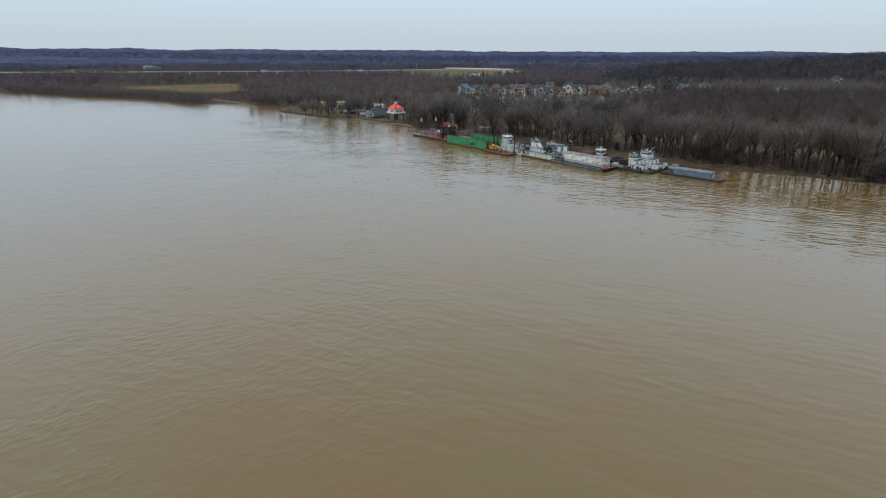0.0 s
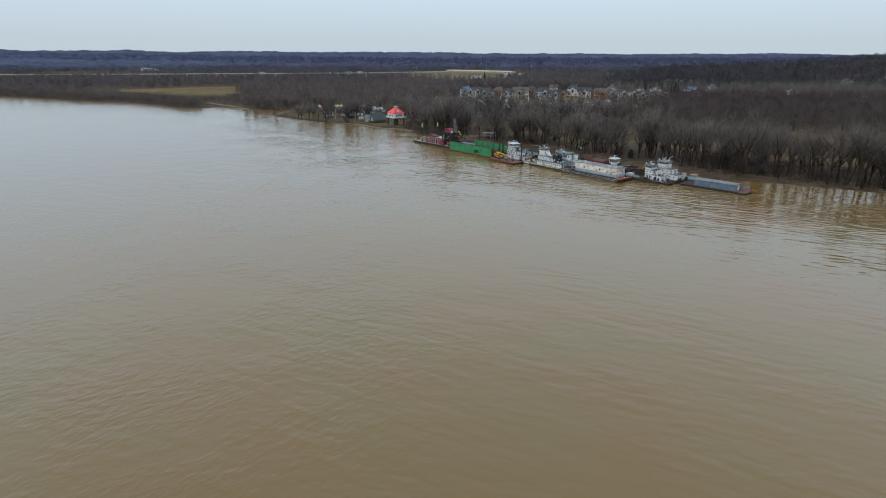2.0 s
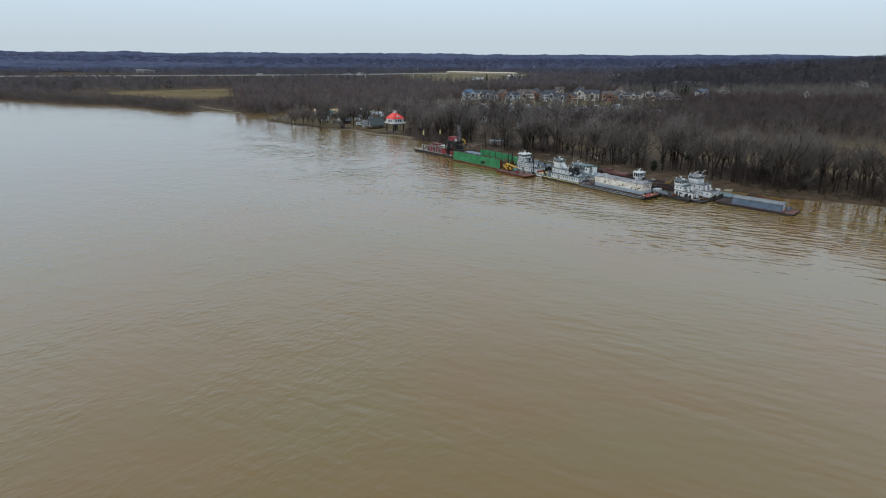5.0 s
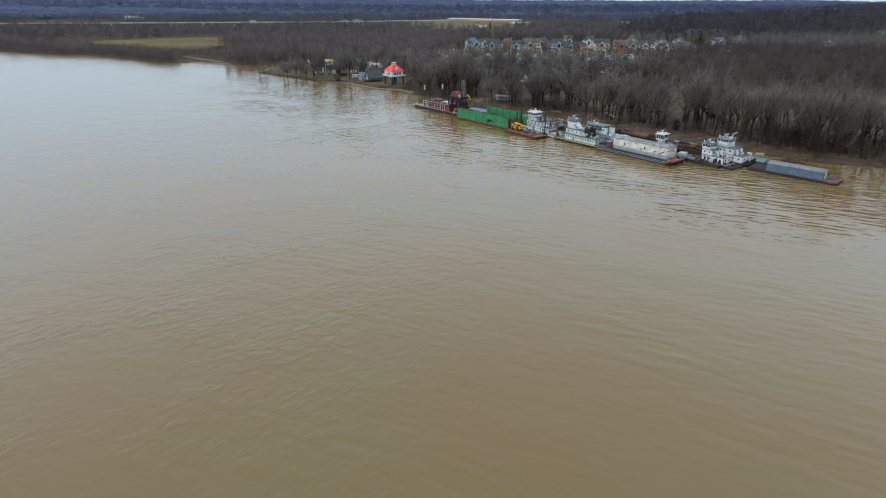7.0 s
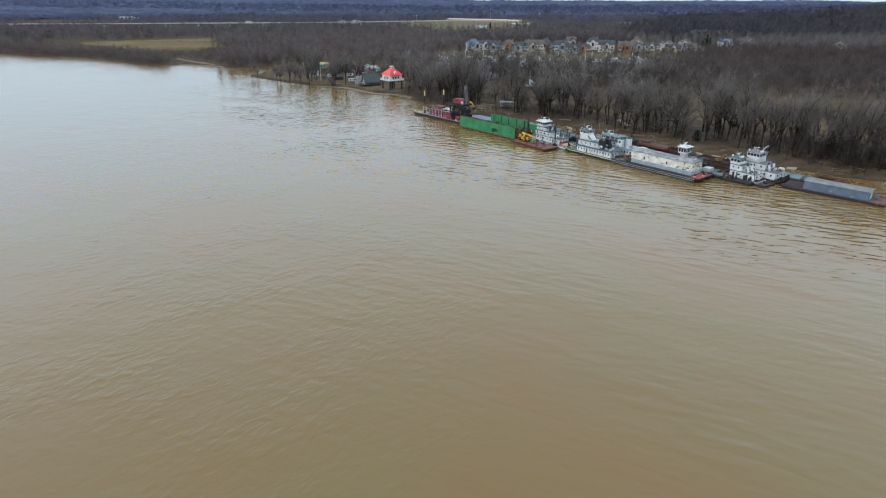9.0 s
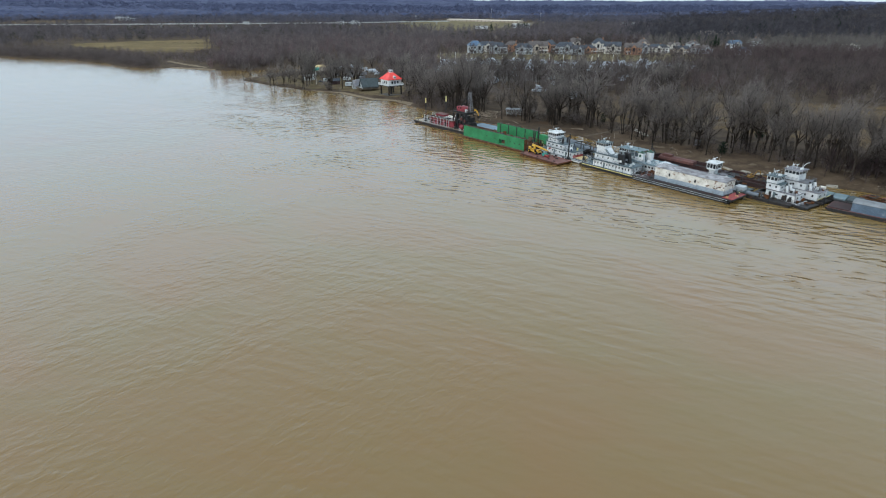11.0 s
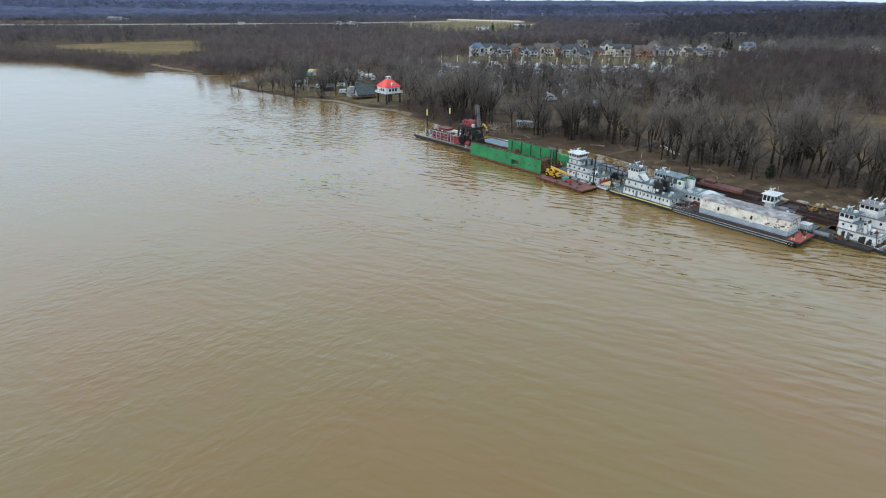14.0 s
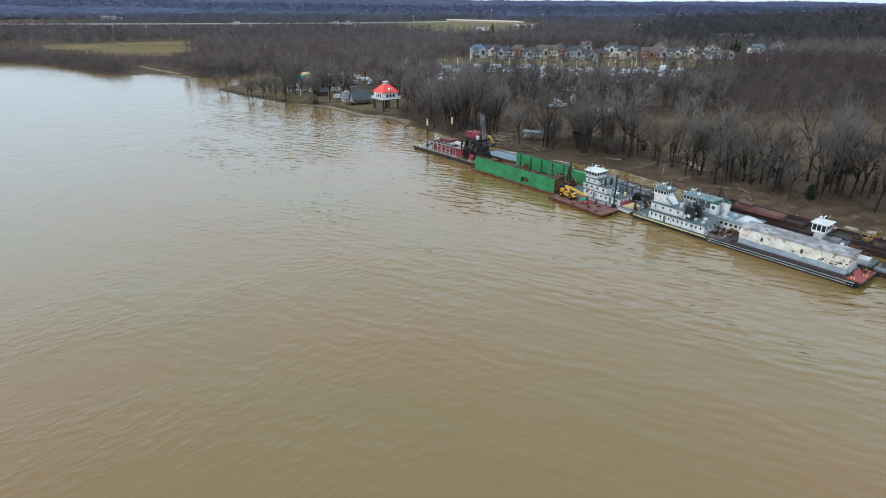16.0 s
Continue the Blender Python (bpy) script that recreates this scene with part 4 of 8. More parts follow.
def panes(parent, pts, w, h, side, proud=0.03):
    """Framed windows at (x, y, z) centres on a wall that faces side: 'y-', 'y+', 'x-' or 'x+'."""
    for x, y, z in pts:
        if side[0] == "y":
            k = -proud if side[1] == "-" else proud
            bm = one(box, x - w / 2, x + w / 2, min(y, y + k), max(y, y + k), z - h / 2, z + h / 2)
        else:
            k = -proud if side[1] == "-" else proud
            bm = one(box, min(x, x + k), max(x, x + k), y - w / 2, y + w / 2, z - h / 2, z + h / 2)
        part("window", bm, M["glass"], parent)


def spaced(a, b, n):
    return [a + (b - a) * (i + 0.5) / n for i in range(n)]


def deckhouse(parent, x0, x1, y0, y1, z0, z1, wall, roof, n_side=0, n_end=0, over=0.35, rails=True, win=(0.55, 0.75), name="deckhouse", taper=0.0, doors=0):
    """One storey of a boat: walls, roof deck that overhangs, windows, doors and a rail round the roof."""
    bm = bmesh.new()
    vs = box(bm, x0, x1, y0, y1, z0, z1)
    if taper:
        for v in vs:
            if v.co.z > (z0 + z1) / 2:
                v.co.x += taper if v.co.x < (x0 + x1) / 2 else -taper
    h = part(name, bm, wall, parent, bevel=0.08)
    part("roof_deck", one(box, x0 - over, x1 + over, y0 - over, y1 + over, z1, z1 + 0.12), roof, parent, bevel=0.03)
    zc = z0 + (z1 - z0) * 0.58
    if n_side:
        xs = spaced(x0 + 0.3, x1 - 0.3, n_side)
        panes(h, [(x, y0, zc) for x in xs], win[0], win[1], "y-")
        panes(h, [(x, y1, zc) for x in xs], win[0], win[1], "y+")
    if n_end:
        ys = spaced(y0 + 0.3, y1 - 0.3, n_end)
        panes(h, [(x0, y, zc) for y in ys], win[0], win[1], "x-")
        panes(h, [(x1, y, zc) for y in ys], win[0], win[1], "x+")
    for i in range(doors):
        x = x0 + (x1 - x0) * (0.3 + 0.45 * i)
        part("door", one(box, x - 0.4, x + 0.4, y0 - 0.05, y0, z0 + 0.05, z0 + 1.95), M["deck_blue"], h)
    if rails:
        o = over - 0.08
        railing(parent, [(x0 - o, y0 - o), (x1 + o, y0 - o), (x1 + o, y1 + o), (x0 - o, y1 + o), (x0 - o, y0 - o)], z1 + 0.12, 1.0, 1.3, M["lead_grey"], 3)
    return h


def pilothouse(parent, x0, x1, y0, y1, z0, z1, roof, wall=None, low=0.42):
    """The wheelhouse: low walls, a band of slanted windows between mullions, a brimmed roof and its gear."""
    wall = wall or M["white"]
    sill = z0 + (z1 - z0) * low
    h = part("pilothouse", one(box, x0, x1, y0, y1, z0, sill), wall, parent, bevel=0.06)
    part("window_band", one(box, x0 + 0.06, x1 - 0.06, y0 + 0.06, y1 - 0.06, sill, z1 - 0.1), M["glass"], h)
    bm = bmesh.new()
    nx, ny = max(3, round((x1 - x0) / 1.1)), max(3, round((y1 - y0) / 1.1))
    for i in range(nx + 1):
        x = x0 + (x1 - x0) * i / nx
        for y in (y0, y1):
            box(bm, x - 0.1, x + 0.1, y - 0.03, y + 0.03, sill, z1)
    for i in range(1, ny):
        y = y0 + (y1 - y0) * i / ny
        for x in (x0, x1):
            box(bm, x - 0.03, x + 0.03, y - 0.1, y + 0.1, sill, z1)
    for y in (y0, y1):
        box(bm, x0, x1, y - 0.035, y + 0.035, z1 - 0.28, z1)
    for x in (x0, x1):
        box(bm, x - 0.035, x + 0.035, y0, y1, z1 - 0.28, z1)
    part("mullions", bm, wall, h)
    bm = one(box, x0 - 0.55, x1 + 0.55, y0 - 0.5, y1 + 0.5, z1, z1 + 0.16)
    part("roof", bm, roof, parent, bevel=0.05)
    t = z1 + 0.16
    bm = bmesh.new()
    cx, cy = (x0 + x1) / 2, (y0 + y1) / 2
    rod(bm, (cx, cy, t), (cx, cy, t + 1.5), 0.07, 6)
    box(bm, cx - 0.12, cx + 0.12, cy - 1.1, cy + 1.1, t + 1.35, t + 1.52)
    part("radar", bm, M["white"], parent)
    for k, (dx, dy) in enumerate(((0.3, 0.5), (0.3, -0.5))):
        bm = bmesh.new()
        px, py = x0 + dx, cy + dy * (y1 - y0) * 0.8
        rod(bm, (px, py, t), (px, py, t + 0.45), 0.05)
        rod(bm, (px - 0.28, py, t + 0.62), (px + 0.22, py, t + 0.62), 0.24, 8)
        part("searchlight", bm, M["white"], parent)
    for dx, dy, tall in ((0.35, 0.2, 2.4), (0.7, 0.85, 1.9), (0.15, 0.85, 1.3)):
        part("antenna", one(rod, (x0 + (x1 - x0) * dx, y0 + (y1 - y0) * dy, t), (x0 + (x1 - x0) * dx, y0 + (y1 - y0) * dy, t + tall), 0.03, 5), M["white"], parent)
    part("air_unit", one(box, x1 - 1.1, x1 - 0.2, cy - 0.5, cy + 0.5, t, t + 0.6), M["white"], parent, bevel=0.05)
    return h


def stack(parent, x, y, z0, z1, r, material, cap=None, box_like=False, name="exhaust_stack"):
    bm = bmesh.new()
    if box_like:
        box(bm, x - r, x + r, y - r * 0.7, y + r * 0.7, z0, z1)
    else:
        rod(bm, (x, y, z0), (x, y, z1), r, 12, r * 0.94)
    s = part(name, bm, material, parent, bevel=0.05 if box_like else 0)
    bm = bmesh.new()
    if box_like:
        box(bm, x - r - 0.04, x + r + 0.04, y - r * 0.7 - 0.04, y + r * 0.7 + 0.04, z1 - 0.35, z1 + 0.02)
    rod(bm, (x, y, z1 - 0.1), (x, y, z1 + 0.45), r * 0.35, 8)
    part("stack_cap", bm, cap or M["dark"], s)
    return s


def tyres(parent, xs, y, z, r=0.5):
    """Old tyres hung as fenders on a hull side."""
    me = None
    for x in xs:
        if me is None:
            bm = bmesh.new()
            n, k = 12, 6
            ring = [[bm.verts.new(((r + 0.17 * math.cos(2 * math.pi * j / k)) * math.cos(2 * math.pi * i / n), 0.17 * math.sin(2 * math.pi * j / k), (r + 0.17 * math.cos(2 * math.pi * j / k)) * math.sin(2 * math.pi * i / n))) for j in range(k)] for i in range(n)]
            for i in range(n):
                for j in range(k):
                    bm.faces.new((ring[i][j], ring[(i + 1) % n][j], ring[(i + 1) % n][(j + 1) % k], ring[i][(j + 1) % k]))
            ob = part("tyre_fender", bm, M["rubber"], parent)
            me = ob.data
        else:
            ob = new("tyre_fender", me)
            ob.parent = parent
        ob.location = (x, y, z)


def bitts(parent, pts, z, material=None):
    for x, y in pts:
        bm = bmesh.new()
        for d in (-0.3, 0.3):
            rod(bm, (x + d, y, z), (x + d, y, z + 0.5), 0.13, 8)
            rod(bm, (x + d, y, z + 0.42), (x + d, y, z + 0.5), 0.18, 8)
        part("bitt", bm, material or M["dark"], parent)


def stair(parent, p, q, width, material):
    """A steep ship's ladder from p to q, with strings and treads; width runs along y."""
    bm = bmesh.new()
    p, q = Vector(p), Vector(q)
    for d in (-width / 2, width / 2):
        beam(bm, p + Vector((0, d, 0)), q + Vector((0, d, 0)), 0.07, 0.2)
    n = max(3, int((q.z - p.z) / 0.25))
    for i in range(1, n):
        c = p.lerp(q, i / n)
        box(bm, c.x - 0.12, c.x + 0.12, c.y - width / 2, c.y + width / 2, c.z - 0.02, c.z + 0.02)
    part("ladder", bm, material, parent)


def tow_knees(parent, x, y0, y1, z0, z1, way=-1, stripe=None):
    """The push knees at a towboat's bow: upright plates with sloping backs and ladder steps."""
    for y in (y0, y1):
        bm = bmesh.new()
        prism(bm, [(x, z0 - 1.2), (x, z1), (x - way * 0.5, z1), (x - way * 2.4, z0)], "y", y - 0.3, y + 0.3)
        k = part("push_knee", bm, M["black"], parent, bevel=0.04)
        bm = bmesh.new()
        for i in range(7):
            s = i / 7
            cx, cz = x - way * (2.4 - 1.9 * s), z0 + (z1 - z0) * s
            box(bm, cx - 0.14, cx + 0.14, y - 0.34, y + 0.34, cz, cz + 0.06)
        part("knee_step", bm, stripe or M["pole_yellow"], k)


# ---- dredge ----
DREDGE = pose(-34.2, 446.2, 0, 0, 0, -47.6)
d = thing("dredge", DREDGE, "moored dredge with crimson house, black gantry and dark hull", "dredge")
hull(d, -2, 40.5, 0, 13, 1.3, 3.5, 1.0, M["dark"], M["wood"])
house = part("machinery_house", one(box, 9, 28.4, 2.6, 10, 1.33, 4.7), M["crimson"], d, "crimson steel machinery house", 0.08)
for i in range(7):
    x = 9 + 19.4 * (i + 0.5) / 7
    part("wall_rib", one(box, x - 0.08, x + 0.08, 2.52, 2.6, 1.4, 4.9), M["crimson"], house)
part("house_roof", one(box, 8.2, 28.6, 1.6, 10.6, 4.7, 4.88), M["oxide_roof"], d, bevel=0.03)
upper = part("upper_cabin", one(box, 9.5, 16, 6.4, 10.2, 4.88, 5.75), M["crimson"], d, bevel=0.06)
part("cabin_roof", one(box, 9.2, 16.3, 6.1, 10.5, 5.75, 5.9), M["oxide_roof"], upper)
for x0, x1, y0, y1, mat in ((16.6, 19.4, 2.2, 6.8, "pale_deck"), (19.6, 22.6, 1.9, 6.0, "wood"), (22.8, 28.2, 2.0, 6.4, "pale_deck"), (10.0, 16.2, 2.0, 3.4, "pale_deck"), (23.2, 27.6, 7.0, 9.8, "roof_grey")):
    part("roof_sheet", one(box, x0, x1, y0, y1, 4.88, 4.95), M[mat], d, "worn pale roof sheet")
for x, y, a in ((10.5, 4.4, 0.05), (17.0, 7.2, -0.08), (20.5, 6.6, 0.12), (24.0, 6.8, -0.04)):
    part("roof_pipe", one(rod, (x, y, 5.08), (x + 5.2 * math.cos(a), y + 5.2 * math.sin(a), 5.08), 0.13, 6), M["white"], d)
part("foredeck", one(box, -1.4, 8.4, 0.6, 12.4, 1.34, 1.4), M["pale_deck"], d, "scuffed pale foredeck")
part("side_walkway", one(box, 8.4, 27, 0.5, 2.4, 1.34, 1.4), M["pale_deck"], d)
part("hose_rack", one(box, 8.2, 20.5, 11.4, 12.3, 1.34, 2.5), M["rust_yellow"], d, "faded yellow hose rack", 0.05)
part("mast_foot", one(box, 1.6, 3.4, 9.2, 11.8, 1.4, 2.4), M["rust_yellow"], d, "faded yellow winch frame", 0.05)
part("roof_duct", one(box, 18.4, 22, 7.4, 8.6, 4.88, 5.7), M["shed_white"], d, bevel=0.05)
for i in range(7):
    x = 6.2 + i * 2.75
    part("rail_post", one(box, x - 0.08, x + 0.08, 0.94, 1.1, 1.3, 5.4), M["siding"], d)
for z in (2.5, 3.9, 5.2):
    part("guard_rail", one(rod, (6.2, 1.02, z), (22.7, 1.02, z), 0.06, 6), M["siding"], d)
for z in (2.5, 3.9):
    part("guard_rail", one(rod, (6.2, 1.02, z), (6.2, 10.5, z), 0.06, 6), M["siding"], d)
for x, y, top in ((5.0, 3.0, 13.8), (9.4, 13.6, 14.0)):
    s = part("spud", one(rod, (x, y, -1.5), (x, y, top - 2.7), 0.34, 10), M["dark"], d)
    part("spud_top", one(rod, (x, y, top - 2.7), (x, y, top), 0.36, 10), M["pole_yellow"], s, "pale yellow painted spud top")
    part("spud_guide", one(box, x - 0.6, x + 0.6, y - 0.6, y + 0.6, 1.3, 2.6), M["dark"], d, bevel=0.05)
for x, y, tx, ty in ((27.2, 3.0, 29.2, 5.0), (29.5, 3.0, 29.8, 5.0), (27.4, 11, 29.4, 9), (37.4, 3.4, 36, 5), (35.0, 3.4, 35.2, 5), (37.6, 11, 36, 9)):
    part("gantry_leg", one(beam, (x, y, 1.3), (tx, ty, 9.2), 0.5), M["black"], d)
for z, k in ((4.8, 0.55), (8.9, 0.8)):
    bm = bmesh.new()
    a, b = 27.4 + 2 * z / 9.2, 37.6 - 1.6 * z / 9.2
    for p, q in (((a, 4, z), (b, 4, z)), ((a, 9.5, z), (b, 9.5, z)), ((a, 4, z), (a, 9.5, z)), ((b, 4, z), (b, 9.5, z))):
        beam(bm, p, q, k * 0.6)
    part("gantry_beam", bm, M["black"], d)
part("gantry_platform", one(box, 26.8, 37.4, 3.8, 10, 9.3, 10.0), M["black"], d, bevel=0.04)
railing(d, [(26.8, 3.8), (37.4, 3.8), (37.4, 10), (26.8, 10), (26.8, 3.8)], 10.0, 1.0, 1.5, M["dark"])
w = part("winch_house", one(prism, [(28.4, 10.0), (35.0, 10.0), (35.0, 11.8), (34.0, 12.4), (29.2, 12.4), (28.4, 11.8)], "y", 4.6, 8.4), M["crimson"], d, "red winch house", 0.06)
panes(w, [(30, 4.6, 11.7), (31.6, 4.6, 11.7)], 0.8, 0.7, "y-")
part("operator_cab", one(box, 35.1, 36.2, 4.2, 5.2, 10.0, 11.4), M["white"], w, "white operator cab", 0.06)
bm = bmesh.new()
for dy in (-0.85, 0.85):
    for dx in (-0.85, 0.85):
        beam(bm, (36.4 + dx, 7 + dy, 9.5), (35.6 + dx * 0.6, 7 + dy * 0.6, 19.6), 0.2)
for i in range(9):
    z = 9.8 + i * 1.08
    k = 0.85 - 0.34 * i / 9
    for a, b in (((-k, -k), (k, -k)), ((k, -k), (k, k)), ((k, k), (-k, k)), ((-k, k), (-k, -k))):
        cx = 36.4 - 0.8 * i / 9
        beam(bm, (cx + a[0], 7 + a[1], z), (cx + b[0], 7 + b[1], z + 0.9), 0.14)
part("lattice_mast", bm, M["roof_grey"], d, "grey lattice mast")
bm = bmesh.new()
for x in (28, 31):
    rod(bm, (x, 7, 12.5), (35.6, 7, 19.4), 0.05, 4)
for y in (5.4, 8.6):
    beam(bm, (29.6, y, 10.2), (34.2, 7 + (y - 7) * 0.3, 18.0), 0.34)
    beam(bm, (37.0, y, 10.2), (34.2, 7 + (y - 7) * 0.3, 18.0), 0.34)
beam(bm, (31.6, 5.9, 13.6), (31.6, 8.1, 13.6), 0.25)
part("mast_stay", bm, M["dark"], d)
part("winch_drum", one(rod, (29.5, 4.5, 2.6), (29.5, 8.5, 2.6), 1.2, 16), M["crimson"], d)
part("pump_casing", one(rod, (33, 3.6, 2.5), (35.5, 3.6, 2.5), 1.2, 14), M["crimson"], d)
part("deck_engine", one(box, 31, 36.5, 6, 10, 1.33, 4.0), M["dark"], d, bevel=0.1)
bm = bmesh.new()
prism(bm, [(36.6, 10.4), (37.6, 11.5), (39.2, 11.1), (40.9, 8.8), (40.5, 8.5), (38.9, 10.4), (37.8, 10.8), (37.0, 10.0)], "y", 8.65, 8.95)
part("grab_arm", bm, M["yellow"], d, "yellow hydraulic grab arm", 0.05)
part("grab", one(prism, [(40.3, 8.7), (41.2, 8.6), (41.3, 7.6), (40.7, 7.2), (40.1, 7.8)], "y", 8.2, 9.4), M["dark"], d, "", 0.05)
for x in (28.2, 30.4, 32.6, 34.8, 37.0):
    part("brace", one(beam, (x, 3.3, 1.3 if x < 33 else 5.0), (x + (1.8 if x < 33 else -1.6), 4.4, 9.0), 0.3), M["black"], d)
part("control_house", one(box, 30.2, 34.4, 5.0, 9.0, 4.0, 7.6), M["black"], d, "black steel control house", 0.08)
rz = random.Random(77)
for x0, x1, y0, y1, z0, z1 in ((37.0, 39.6, 3.6, 8.4, 1.33, 5.2), (37.6, 39.0, 4.4, 7.6, 5.2, 7.6), (29.0, 30.2, 3.4, 4.6, 4.6, 9.0)):
    part("winch_gear", one(box, x0, x1, y0, y1, z0, z1), M["black"], d, bevel=0.1)
for x, y, z in ((38.2, 3.3, 3.0), (36.4, 3.1, 6.0), (33.9, 3.1, 6.6)):
    part("sheave", one(rod, (x, y - 0.25, z), (x, y + 0.25, z), 0.8, 14), M["maroon_cover"], d)
for x0, z0, x1, z1 in ((27.5, 1.4, 33.0, 8.8), (33.0, 1.6, 38.8, 8.6), (38.9, 1.4, 37.0, 9.0), (36.6, 9.4, 39.6, 5.4)):
    part("brace", one(beam, (x0, 3.0, z0), (x1, 3.6, z1), 0.26), M["black"], d)
for x, y, z0, z1 in ((27.6, 3.2, 1.33, 9.0), (29.0, 4.4, 1.33, 9.0), (36.8, 3.2, 1.33, 9.0), (33.2, 3.4, 4.0, 9.0), (31.2, 3.2, 1.33, 6.0)):
    part("gantry_post", one(box, x - 0.3, x + 0.3, y - 0.3, y + 0.3, z0, z1), M["black"], d, bevel=0.04)
for i in range(16):
    x, y, k = rz.uniform(26.8, 39), rz.uniform(0.8, 11), rz.uniform(0.4, 1.1)
    part("deck_gear", one(box, x - k, x + k, y - 0.5, y + 0.5, 1.33, 1.33 + rz.uniform(0.5, 1.8)), M[rz.choice(("dark", "rusty", "black", "dark", "roof_grey"))], d, bevel=0.06)
for i in range(6):
    x = 10 + i * 2.6
    part("roof_gear", one(box, x, x + rz.uniform(0.6, 1.6), rz.uniform(2.2, 3.4), rz.uniform(4, 5.2), 4.88, 4.88 + rz.uniform(0.25, 0.7)), M[rz.choice(("dark", "rusty", "roof_grey"))], d, bevel=0.04)
for i in range(5):
    x = 1.0 + i * 1.5
    part("deck_gear", one(box, x, x + rz.uniform(0.6, 1.2), rz.uniform(2, 9), rz.uniform(9.4, 11), 1.33, 1.33 + rz.uniform(0.3, 1.2)), M[rz.choice(("dark", "rusty", "wood"))], d, bevel=0.05)
for x in (24.6, 26.4):
    part("rail_post", one(box, x - 0.08, x + 0.08, 0.94, 1.1, 1.3, 5.0), M["siding"], d)
for i in range(9):
    x = 8.9 + i * 2.3
    part("eave_bracket", one(beam, (x, 2.55, 3.9), (x, 1.65, 4.7), 0.1), M["oxide_roof"], d)
for x0, x1, z in ((10.2, 13.0, 2.2), (16.4, 18.6, 2.4), (21.4, 24.2, 2.2)):
    # no opening is cut: a dark panel stands for the doorway's inner shade
    part("house_door", one(box, x0, x0 + 1.1, 2.5, 2.6, 1.4, 3.5), M["dark"], house, "dark panel painted as the shade in an open doorway")
    part("house_window", one(box, x1 - 0.5, x1 + 0.5, 2.5, 2.6, z + 0.4, z + 1.2), M["glass"], house)
for i in range(7):
    x = 26.4 + i * 2.0
    part("deck_plank", one(box, x, x + 1.8, 0.5, 2.9 + 0.6 * rz.random(), 1.34, 1.42), M["bleached"], d, "weathered deck plank")
for i in range(8):
    x, y, a = rz.uniform(27, 38), rz.uniform(1.0, 3.0), rz.uniform(-0.5, 0.5)
    part("deck_hose", one(rod, (x, y, 1.55), (x + 2.4 * math.cos(a), y + 2.4 * math.sin(a), 1.55), 0.12, 6), M[rz.choice(("rubber", "rust_yellow", "white"))], d)
for z0, z1, x in ((5.0, 9.2, 28.4), (5.0, 9.2, 33.0), (5.0, 9.2, 36.2)):
    part("light_box", one(box, x, x + 0.7, 3.5, 3.8, z0 + 2.2, z0 + 2.8), M["siding"], d)
bitts(d, [(0.5, 1.2), (0.5, 11.5), (38.5, 1.2)], 1.3)
railing(d, [(-1.6, 12.6), (-1.6, 0.4), (5.8, 0.4)], 1.3, 1.0, 1.8, M["pole_yellow"])

# excavator that stands on the dredge's far side deck
def excavator(at, label, paint):
    e = thing("excavator", at, label, "excavator")
    for y in (-1.1, 1.1):
        part("track", one(prism, [(-1.6, 0.05), (1.6, 0.05), (2.0, 0.45), (1.6, 0.9), (-1.6, 0.9), (-2.0, 0.45)], "y", y - 0.3, y + 0.3), M["dark"], e, bevel=0.04)
    part("body", one(prism, [(-2.0, 1.0), (1.3, 1.0), (1.3, 1.9), (-0.3, 2.0), (-0.6, 2.3), (-2.0, 2.2)], "y", -1.2, 1.2), paint, e, bevel=0.06)
    c = part("cab", one(box, 0.1, 1.4, 0.1, 1.2, 1.9, 3.1), paint, e, bevel=0.06)
    panes(c, [(0.75, 0.1, 2.6)], 0.9, 0.7, "y-")
    part("boom", one(prism, [(0.8, 1.7), (1.3, 1.5), (3.6, 4.7), (5.4, 4.5), (5.4, 4.9), (3.4, 5.3)], "y", -0.75, -0.35), paint, e, bevel=0.03)
    part("stick", one(beam, (5.3, -0.55, 4.9), (6.3, -0.55, 2.4), 0.35), paint, e)
    part("bucket", one(prism, [(6.0, 2.5), (6.7, 2.4), (6.9, 1.6), (6.3, 1.2), (5.8, 1.7)], "y", -1.0, -0.1), M["dark"], e, bevel=0.03)
    return e


f = thing("deck_barge", DREDGE @ pose(28, 14.2, 0), "flat barge with a pale blue-grey steel deck", "barge")
hull(f, 0, 20, 0, 9.5, 1.35, 1.5, 1.5, M["rusty"], M["deck_sky"])
for x0, x1, y0, y1 in ((0.1, 19.9, 0.1, 0.5), (0.1, 19.9, 9.0, 9.4), (0.1, 0.5, 0.5, 9.0), (19.5, 19.9, 0.5, 9.0)):
    part("deck_rim", one(box, x0, x1, y0, y1, 1.38, 1.6), M["rusty"], f, bevel=0.03)
bitts(f, [(1.5, 1), (18, 1), (1.5, 8.5), (18, 8.5)], 1.38)

# ---- floating dry dock ----
DOCK = pose(-7.7, 411.6, 0, 0, 0, -48.3)
g = thing("floating_dry_dock", DOCK, "bright green steel floating dry dock with two wing walls", "dry dock")
part("pontoon", one(prism, [(-0.6, 0.85), (-0.6, 0.3), (0.4, -0.8), (42.5, -0.8), (44.2, 0.3), (44.2, 0.85)], "y", -0.25, 18.6), M["rusty"], g, "rusted brown pontoon", 0.06)
part("work_deck", one(box, 0, 43.5, 2.0, 16.4, 0.85, 0.9), M["rusty"], g)
bm = bmesh.new()
